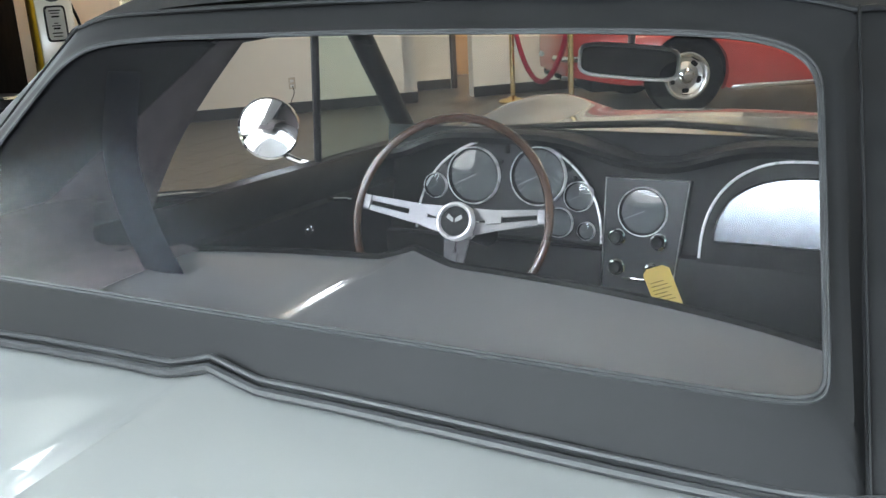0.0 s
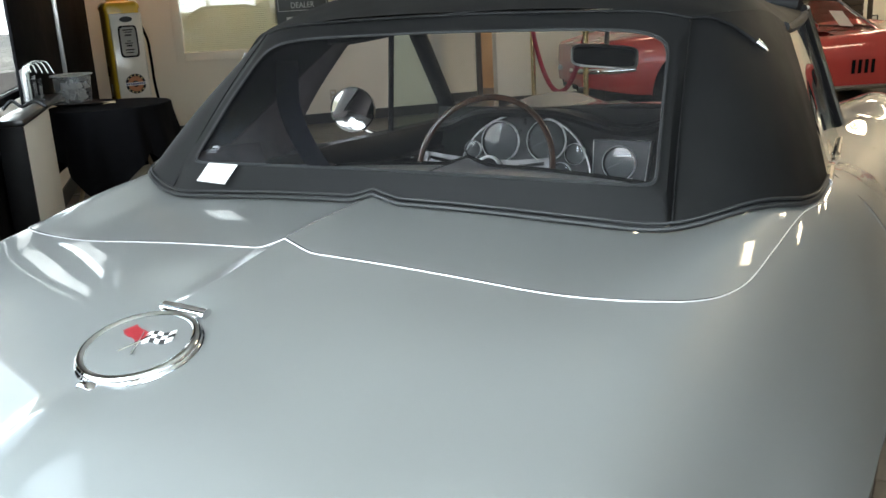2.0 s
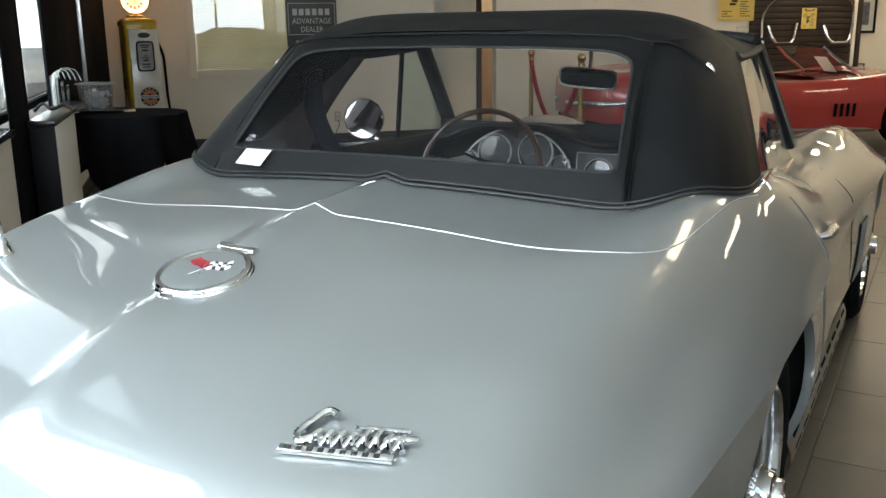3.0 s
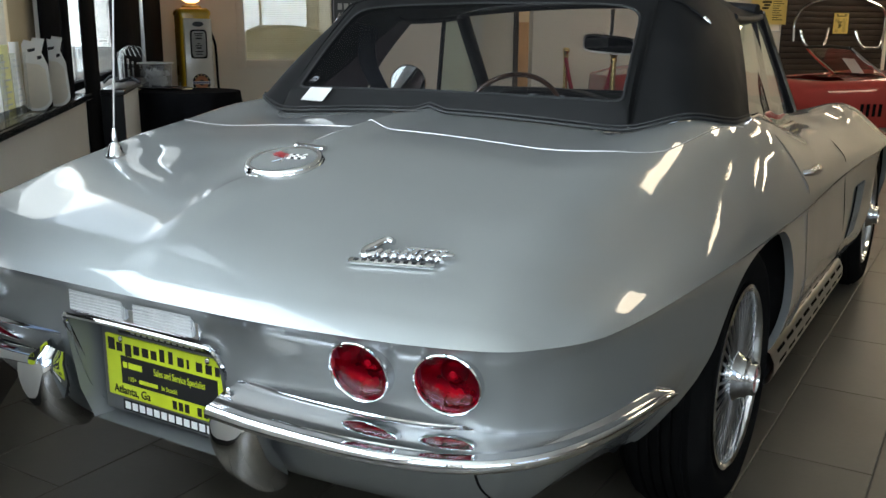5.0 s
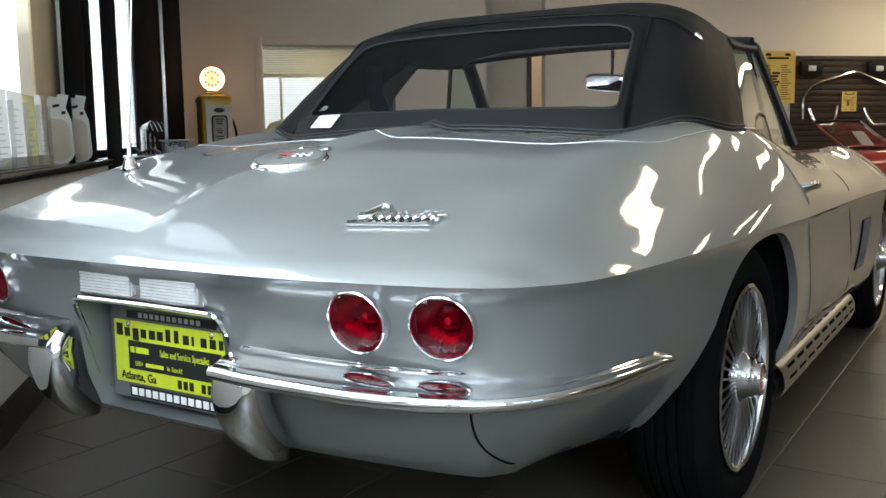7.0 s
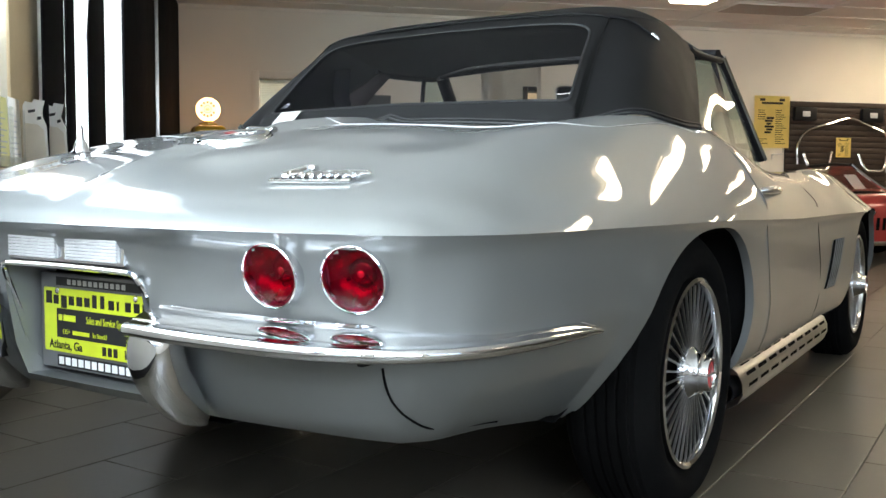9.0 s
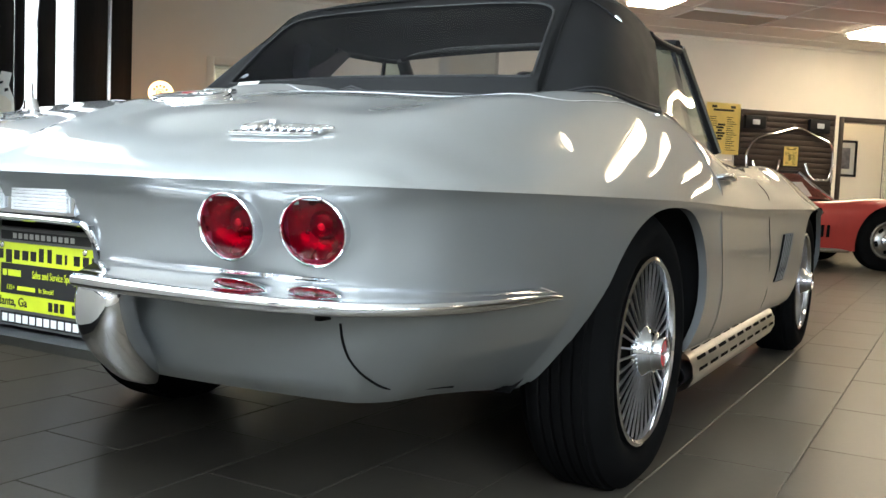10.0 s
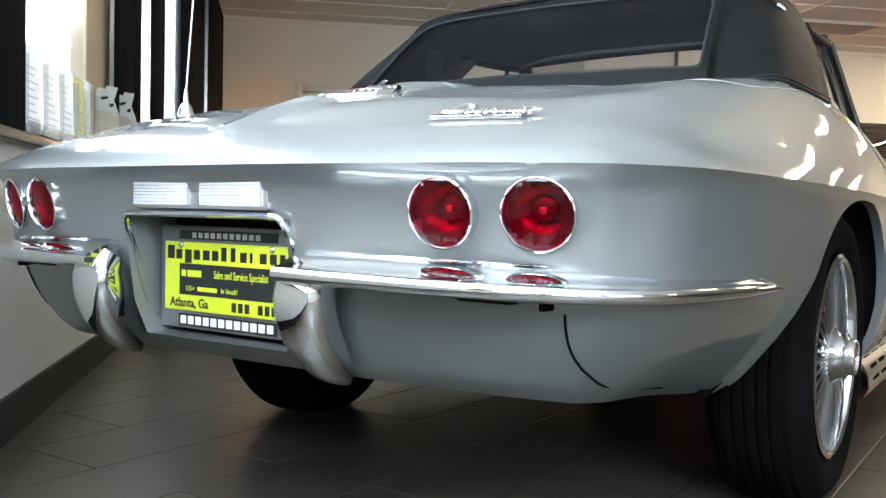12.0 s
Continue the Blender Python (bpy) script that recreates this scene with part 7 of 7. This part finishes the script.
def poster(name, b0, b1, z0, z1, material, label, off=0.03, seed=1):
    p = tagged(part(name, boxes((b0, A_BACK - off - 0.004, z0), (b1, A_BACK - off, z1)), material, None, smooth=False, m=RM), label, "poster")
    rng = random.Random(seed)
    w, h = b1 - b0, z1 - z0
    y = A_BACK - off - 0.0056
    ink = M_INK if seed != 3 else M_SLATE
    marks = [(0.2, 0.8, 0.84, 0.88), (0.15, 0.3, 0.90, 0.95), (0.7, 0.85, 0.90, 0.95)]
    for i in range(16):
        z = 0.08 + 0.68 * i / 16
        for x0 in (0.10, 0.60):
            ww = rng.uniform(0.15, 0.30)
            if x0 > 0.5 or i > 10 or i < 3:
                marks.append((x0, x0 + ww, z, z + 0.012))
    for i in range(6):
        marks.append((0.30 + 0.05 * (i % 2), 0.48 + 0.04 * (i % 3), 0.28 + 0.055 * i, 0.32 + 0.055 * i))
    for x0, x1, u0, u1 in marks:
        part("print_bar", boxes((b0 + w * x0, y, z0 + h * u0), (b0 + w * x1, y + 0.0015, z0 + h * u1)), ink, p, smooth=False)
    return p


poster("wall_poster", 5.93, 6.44, 1.31, 1.99, M_YPAPER, "yellow printed wall poster with dark diagram", 0.03, 2)
poster("price_sheet", 7.13, 7.35, 1.20, 1.46, M_YPAPER, "small yellow printed sheet on the slat wall", 0.05, 3)
bm = bmesh.new()
tube(bm, [(6.20, A_BACK - 0.04, 1.16), (6.20, A_BACK - 0.04, 1.23), (6.36, A_BACK - 0.04, 1.23), (6.36, A_BACK - 0.04, 1.31)], 0.010, 6)
tagged(part("wire_bracket", bm, M_PUMPW, None, m=RM), "white wire bracket below the poster", "bracket")

# ---- stanchions and rope ----
def stanchion():
    e = empty("stanchion", None, label="polished brass stanchion post with a round base", category="stanchion", group="rope stanchions")
    bm = bmesh.new()
    lathe(bm, [(0.0, 0.0), (0.150, 0.0), (0.152, 0.012), (0.13, 0.028), (0.05, 0.042), (0.028, 0.06)], 32)
    part("base", bm, M_BRASS, e)
    bm = bmesh.new()
    lathe(bm, [(0.0255, 0.05), (0.0255, 0.90), (0.034, 0.905), (0.034, 0.93), (0.0255, 0.935), (0.03, 0.95), (0.045, 0.975), (0.045, 0.99), (0.03, 1.015), (0, 1.022)], 20)
    part("post", bm, M_BRASS, e)
    return e


st = stanchion()
S1, S2 = Vector((-3.12, 7.85, 0)), Vector((-2.05, 6.59, 0))
st.matrix_basis = Matrix.Translation(S1)
copy_thing(st, Matrix.Translation(S2))
bm = bmesh.new()
pts = []
for q in range(33):
    t = q / 32
    p = lerp(S1, S2, t)
    p.z = 0.91 - 0.62 * (1 - (2 * t - 1) ** 2) ** 0.9
    pts.append(p)
tube(bm, pts, 0.024, 10)
rope = tagged(part("velvet_rope", bm, M_ROPE, None), "red velvet rope slung between two brass posts", "rope")

# ---- red sports car ----
red = empty("red_sports_car", None, label="glossy red vintage sports car with chrome trim", category="car")
rw0, rw1 = Vector((-1.25, 7.30, 0)), Vector((0.80, 8.72, 0))
hd = (rw1 - rw0).normalized()
# the wheels seen are on its right side; y forward, x to its right
RX = Vector((hd.y, -hd.x, 0))
RC = rw0 - RX * 0.84
red.matrix_basis = Matrix(((RX.x, hd.x, 0, RC.x), (RX.y, hd.y, 0, RC.y), (0, 0, 1, 0), (0, 0, 0, 1)))
WB = 2.489
bm = bmesh.new()
NS, NV = 150, 30
gv = []
for i in range(NS + 1):
    y = -0.98 + 4.62 * i / NS
    wid = curve(y, [(-0.98, 0.52), (-0.85, 0.68), (-0.6, 0.82), (0.0, 0.885), (0.6, 0.85), (1.25, 0.815), (1.8, 0.85), (2.489, 0.88), (3.0, 0.83), (3.4, 0.68), (3.64, 0.45)])
    zf = curve(y, [(-0.98, 0.74), (-0.6, 0.81), (0.05, 0.86), (0.6, 0.77), (1.25, 0.71), (1.8, 0.735), (2.4, 0.785), (2.9, 0.74), (3.4, 0.60), (3.64, 0.50)])
    zc = curve(y, [(-0.98, 0.73), (-0.3, 0.79), (0.5, 0.75), (1.6, 0.72), (2.4, 0.73), (3.0, 0.68), (3.4, 0.57), (3.64, 0.48)])
    zb = curve(y, [(-0.98, 0.36), (-0.5, 0.28), (0.4, 0.20), (2.0, 0.20), (3.0, 0.24), (3.64, 0.34)])
    sec = path3([(0, 0, zc), (wid * 0.45, 0, zc + 0.01), (wid * 0.72, 0, zf - 0.015), (wid * 0.84, 0, zf), (wid * 0.95, 0, zf - 0.06), (wid, 0, zf * 0.62 + zb * 0.2), (wid * 0.99, 0, 0.44), (wid * 0.965, 0, (0.44 + zb) / 2), (wid * 0.92, 0, zb)], NV + 1)
    gv.append(([bm.verts.new((p.x, y, p.z)) for p in sec], [bm.verts.new((-p.x, y, p.z)) for p in sec]))
def red_arch(y, z):
    return min(math.hypot(y - ay, z - 0.33) - 0.375 for ay in (0.0, WB))
for i in range(NS):
    for side in (0, 1):
        for j in range(NV):
            q = (gv[i][side][j], gv[i][side][j + 1], gv[i + 1][side][j + 1], gv[i + 1][side][j])
            c = sum((v.co for v in q), Vector()) / 4
            if abs(c.x) > 0.6 and red_arch(c.y, c.z) < 0 and c.z < 0.76:
                continue
            if 0.35 < c.y < 1.55 and abs(c.x) < 0.60:
                continue
            bm.faces.new(q)
for e0 in (gv[0], gv[-1]):
    bm.faces.new(e0[0] + e0[1][::-1])
bmesh.ops.remove_doubles(bm, verts=bm.verts, dist=0.0005)
for v in [v for v in bm.verts if v.is_boundary and abs(v.co.x) > 0.6 and v.co.z < 0.76]:
    if abs(red_arch(v.co.y, v.co.z)) < 0.06:
        ay = 0.0 if v.co.y < 1.2 else WB
        d = Vector((0, v.co.y - ay, v.co.z - 0.33))
        d *= 0.375 / d.length
        v.co.y, v.co.z = ay + d.y, 0.33 + d.z
es = [e for e in bm.edges if e.is_boundary and all(abs(v.co.x) > 0.6 and abs(red_arch(v.co.y, v.co.z)) < 0.01 for v in e.verts)]
r = bmesh.ops.extrude_edge_only(bm, edges=es)
for v in [x for x in r["geom"] if isinstance(x, bmesh.types.BMVert)]:
    v.co.x -= math.copysign(0.06, v.co.x)
part("body", bm, M_REDPAINT, red, "glossy red body")
part("underbody", boxes((-0.66, -0.8, 0.22), (0.66, 3.2, 0.36), 0.02), M_DARK, red)
part("cockpit", boxes((-0.60, 0.33, 0.40), (0.60, 1.57, 0.68), 0.02), M_TRIMVINYL, red, "black interior")
for ay in (0.0, WB):
    for sx in (-1, 1):
        bm = bmesh.new()
        tub_p = [(ay + 0.39 * math.cos(math.pi * q / 16), 0.33 + 0.39 * math.sin(math.pi * q / 16)) for q in range(17)]
        grid(bm, [[(sx * 0.80, y, z) for y, z in tub_p], [(sx * 0.50, y, z) for y, z in tub_p]])
        part("wheel_tub", bm, M_DARK, red)


def rally_wheel():
    w = empty("wheel")
    bm = bmesh.new()
    lathe(bm, [(0.185, 0.07), (0.21, 0.098), (0.26, 0.105), (0.31, 0.095), (0.335, 0.07), (0.335, -0.07), (0.31, -0.095), (0.20, -0.09)], 48)
    part("tyre", bm, M_RUBBER, w, "black tyre")
    bm = bmesh.new()
    lathe(bm, [(0.202, 0.088), (0.205, 0.100), (0.190, 0.104), (0.165, 0.094), (0.155, 0.075)], 48)
    part("trim_ring", bm, M_CHROME, w, "chrome trim ring")
    bm = bmesh.new()
    lathe(bm, [(0.158, 0.072), (0.12, 0.060), (0.085, 0.078), (0.07, 0.080)], 40)
    part("rim", bm, M_SATIN, w, "silver slotted rim")
    for q in range(5):
        bm = bmesh.new()
        m = Matrix.Rotation(2 * math.pi * q / 5, 4, "Z") @ Matrix.Translation((0.127, 0, 0.0705))
        slab(bm, [(0.020 * superell(2 * math.pi * j / 20, 4)[0], 0.032 * superell(2 * math.pi * j / 20, 4)[1]) for j in range(20)], -0.004, 0.0, m)
        part("slot", bm, M_DARK, w, smooth=False)
    bm = bmesh.new()
    lathe(bm, [(0.072, 0.078), (0.066, 0.095), (0.045, 0.105), (0.040, 0.125), (0.0, 0.130)], 32)
    part("hub_cap", bm, M_CHROME, w, "chrome hub cap")
    return w


rwh = rally_wheel()
rwh.parent = red
rwh.matrix_basis = pose(0.735, 0, 0.335, 0, 90, 0)
for x, y, ry in ((0.735, WB, 90), (-0.735, 0, -90), (-0.735, WB, -90)):
    copy_thing(rwh, pose(x, y, 0.335, 0, ry, 0))
for sx in (1, -1):
    for q in range(4):
        bm = bmesh.new()
        y0 = 1.58 + 0.066 * q
        slab(bm, [(y0, 0.35), (y0 + 0.034, 0.35), (y0 + 0.040, 0.48), (y0 + 0.006, 0.48)], 0, 0.004, Matrix(((0, 0, sx, sx * 0.846), (1, 0, 0, 0), (0, 1, 0, 0), (0, 0, 0, 1))))
        part("gill", bm, M_DARK, red, "dark fender gill", smooth=False)
    bm = bmesh.new()
    box(bm, (sx * 0.775, 0.42, 0.185), (sx * 0.80, 2.08, 0.235), 0.008)
    part("sill_trim", bm, M_CHROME, red, "bright sill trim")
    bm = bmesh.new()
    tube(bm, path3([(sx * 0.25, -1.02, 0.50), (sx * 0.55, -0.99, 0.51), (sx * 0.72, -0.92, 0.52), (sx * 0.81, -0.75, 0.52), (sx * 0.85, -0.55, 0.53)], 24), 0.028, 10)
    part("rear_bumper", bm, M_CHROME, red, "chrome rear bumper")
    bm = bmesh.new()
    tube(bm, [(sx * 0.60, 1.98, 0.735), (sx * 0.56, 1.72, 0.92), (sx * 0.53, 1.58, 1.04)], 0.016, 8)
    part("screen_pillar", bm, M_CHROME, red, "chrome windscreen pillar")
    bm = bmesh.new()
    lathe(bm, [(0.0, -0.1), (0.035, -0.1), (0.035, 0.02), (0.042, 0.02), (0.042, -0.12)], 20, pose(sx * 0.30, -0.96, 0.34, 90, 0, 0))
    part("exhaust_tip", bm, M_CHROME, red, "chrome exhaust tip")
bm = bmesh.new()
tube(bm, [(-0.53, 1.58, 1.04), (0, 1.62, 1.055), (0.53, 1.58, 1.04)], 0.018, 8)
tube(bm, path3([(-0.60, 1.98, 0.735), (0, 2.12, 0.745), (0.60, 1.98, 0.735)], 20), 0.012, 8)
part("screen_frame", bm, M_BLACK, red, "black windscreen frame")
bm = bmesh.new()
grid(bm, [[(-0.59, 1.98, 0.745), (0, 2.11, 0.755), (0.59, 1.98, 0.745)], [(-0.53, 1.58, 1.035), (0, 1.62, 1.05), (0.53, 1.58, 1.035)]])
g = part("windscreen", bm, M_GLASS, red, "clear windscreen")
g.visible_shadow = False
bm = bmesh.new()
box(bm, (0.30, -0.002, 0.0), (0.56, 0.0, 0.20), 0, Matrix.Translation((0, 1.74, 0.78)) @ pose(0, 0, 0, 40, 0, 0))
tagged(part("price_sheet", bm, M_PAPER, None, smooth=False, m=red.matrix_basis.copy()), "white price sheet behind the red car's windscreen", "sheet")

# ---- ceiling grid and vent ----
bm = bmesh.new()
a = -4.207
while a < A_BACK:
    box(bm, (B_WIN + 0.01, a - 0.011, CEIL + 0.004), (B_FAR - 0.01, a + 0.011, CEIL + 0.0125))
    a += 0.6096
b = -0.126
while b < B_FAR:
    box(bm, (b - 0.011, A_FRONT + 0.01, CEIL + 0.0055), (b + 0.011, A_BACK - 0.01, CEIL + 0.0126))
    b += 1.2192
tagged(part("ceiling_grid", bm, M_CEIL, None, smooth=False, m=RM), "white ceiling grid bars", "ceiling grid", kind="structure")
bm = bmesh.new()
box(bm, (B_WIN + 0.001, A_BACK - 0.03, CEIL - 0.03), (2.40, A_BACK - 0.001, CEIL + 0.01))
box(bm, (3.02, A_BACK - 0.03, CEIL - 0.03), (B_FAR, A_BACK - 0.001, CEIL + 0.01))
tagged(part("trim_ceiling", bm, M_WALL, None, smooth=False, m=RM), "cream angle trim under the ceiling", "trim", kind="structure")
vent = empty("ceiling_vent", room_pose(7.07, 5.36, CEIL - 0.006), label="grey perforated ceiling air return panel", category="vent")
bm = bmesh.new()
for lo, hi in (((-0.59, -0.29, -0.008), (0.59, -0.26, 0.008)), ((-0.59, 0.26, -0.008), (0.59, 0.29, 0.008)), ((-0.59, -0.26, -0.008), (-0.56, 0.26, 0.008)), ((0.56, -0.26, -0.008), (0.59, 0.26, 0.008))):
    box(bm, lo, hi, 0.002)
part("frame", bm, M_CEIL, vent)
part("grille", boxes((-0.56, -0.26, -0.003), (0.56, 0.26, 0.006)), mat("vent_grey", (0.50, 0.47, 0.41), 0.8, 0, 0.2, 160), vent, "grey perforated grille", smooth=False)

# ---- outside the windows: shrubs and trees ----
# glowing walls added outside so the windows look white and throw light in
M_HAZE = mat("backdrop_glow", (0.8, 0.8, 0.8), 1.0, 0, 0.03, 0.05, emit=(0.93, 0.97, 1.0), power=3.5)
bm = boxes((-60.3, -90, -0.5), (-60, 90, 45))
box(bm, (-60, 90, -0.5), (0, 90.3, 45))
tagged(part("backdrop", bm, M_HAZE, None, smooth=False, m=RM), "glowing white backdrop standing in for the sky beyond the trees", "sky", kind="structure")

M_LEAF = mat("leaves", (0.10, 0.14, 0.04), 0.6, 0, 0.5, 3, second=(0.16, 0.07, 0.03))
M_BARK = mat("bark", (0.10, 0.075, 0.055), 0.9, 0, 0.3, 20)


def tree(a, b, h, seed):
    rng = random.Random(seed)
    t = empty("tree", room_pose(a, b, -0.12), label="leafy tree outside the shop windows", category="tree", group="trees outside")
    bm = bmesh.new()
    limbs = [[(0, 0, 0), (0.05, 0.02, h * 0.35), (0.02, 0.08, h * 0.75)]]
    tube(bm, path3(limbs[0], 10), [0.11 - 0.008 * q for q in range(10)], 8)
    ends = []
    for q in range(9):
        an, z = rng.uniform(0, 6.28), h * rng.uniform(0.3, 0.7)
        L = h * rng.uniform(0.2, 0.36)
        p = [(0, 0, z), (L * 0.5 * math.cos(an), L * 0.5 * math.sin(an), z + L * 0.4), (L * math.cos(an), L * math.sin(an), z + L * 0.8)]
        tube(bm, path3(p, 6), [0.05, 0.04, 0.033, 0.025, 0.018, 0.01], 6)
        ends += [Vector(p[1]), Vector(p[2])]
    part("trunk", bm, M_BARK, t)
    verts, faces = [], []
    for q in range(3600):
        c = rng.choice(ends) + Vector((rng.gauss(0, 0.11 * h), rng.gauss(0, 0.11 * h), rng.gauss(0, 0.09 * h)))
        u = Vector((rng.uniform(-1, 1), rng.uniform(-1, 1), rng.uniform(-1, 1))).normalized()
        v = u.orthogonal().normalized()
        s = rng.uniform(0.03, 0.07)
        n0 = len(verts)
        verts += [c - u * s, c + v * s * 0.5, c + u * s, c - v * s * 0.5]
        faces.append((n0, n0 + 1, n0 + 2, n0 + 3))
    me = bpy.data.meshes.new("crown")
    me.from_pydata([tuple(v) for v in verts], [], faces)
    me.materials.append(M_LEAF)
    cr = new("crown", me)
    cr.parent = t


tree(5.5, -7.0, 3.6, 1)
tree(8.5, -9.0, 4.2, 2)
tree(2.8, -8.0, 3.4, 3)
tree(12.5, -8.5, 3.9, 4)

# ---- floor tiles, laid in running bond along the car ----
def tile_mesh():
    bm = bmesh.new()
    w, l, c = 0.1485, 0.2985, 0.002
    lo_ = [bm.verts.new((x, y, -0.006)) for x, y in ((-w, -l), (w, -l), (w, l), (-w, l))]
    mi = [bm.verts.new((x, y, -0.0012)) for x, y in ((-w, -l), (w, -l), (w, l), (-w, l))]
    hi_ = [bm.verts.new((x, y, 0.0)) for x, y in ((-w + c, -l + c), (w - c, -l + c), (w - c, l - c), (-w + c, l - c))]
    for k in range(4):
        n = (k + 1) % 4
        bm.faces.new((lo_[k], lo_[n], mi[n], mi[k]))
        bm.faces.new((mi[k], mi[n], hi_[n], hi_[k]))
    bm.faces.new(hi_)
    me = bpy.data.meshes.new("tile")
    bm.normal_update()
    bm.to_mesh(me)
    bm.free()
    me.materials.append(M_TILE)
    return me


tm = tile_mesh()
spots = []
for i in range(-40, 45):
    x = 0.98 + 0.30 * i
    for j in range(-26, 30):
        y = 0.64 + 0.60 * j + (0.30 if i % 2 else 0.0)
        aa, bb = -x * 0.697 + y * 0.717, x * 0.717 + y * 0.697
        if A_FRONT - 0.2 < aa < 10.9 and B_WIN + 0.0 - 0.1 < bb < B_FAR:
            spots.append((math.hypot(x - 1.3, (y - 1.2) * 0.6), x, y))
spots.sort()
for d, x, y in spots[:300]:
    o = new("tile", tm)
    o.parent = floor
    o.matrix_basis = Matrix.Translation((x, y, 0))
verts, faces = [], []
base_v = [tuple(v.co) for v in tm.vertices]
base_f = [tuple(p.vertices) for p in tm.polygons]
for d, x, y in spots[300:]:
    n0 = len(verts)
    verts += [(vx + x, vy + y, vz) for vx, vy, vz in base_v]
    faces += [tuple(n0 + k for k in f) for f in base_f]
me = bpy.data.meshes.new("far_tiles")
me.from_pydata(verts, [], faces)
me.materials.append(M_TILE)
ft = new("far_tiles", me)
ft.parent = floor
tagged(ft, "grey-brown ceramic floor tiles further off", kind="stuff")
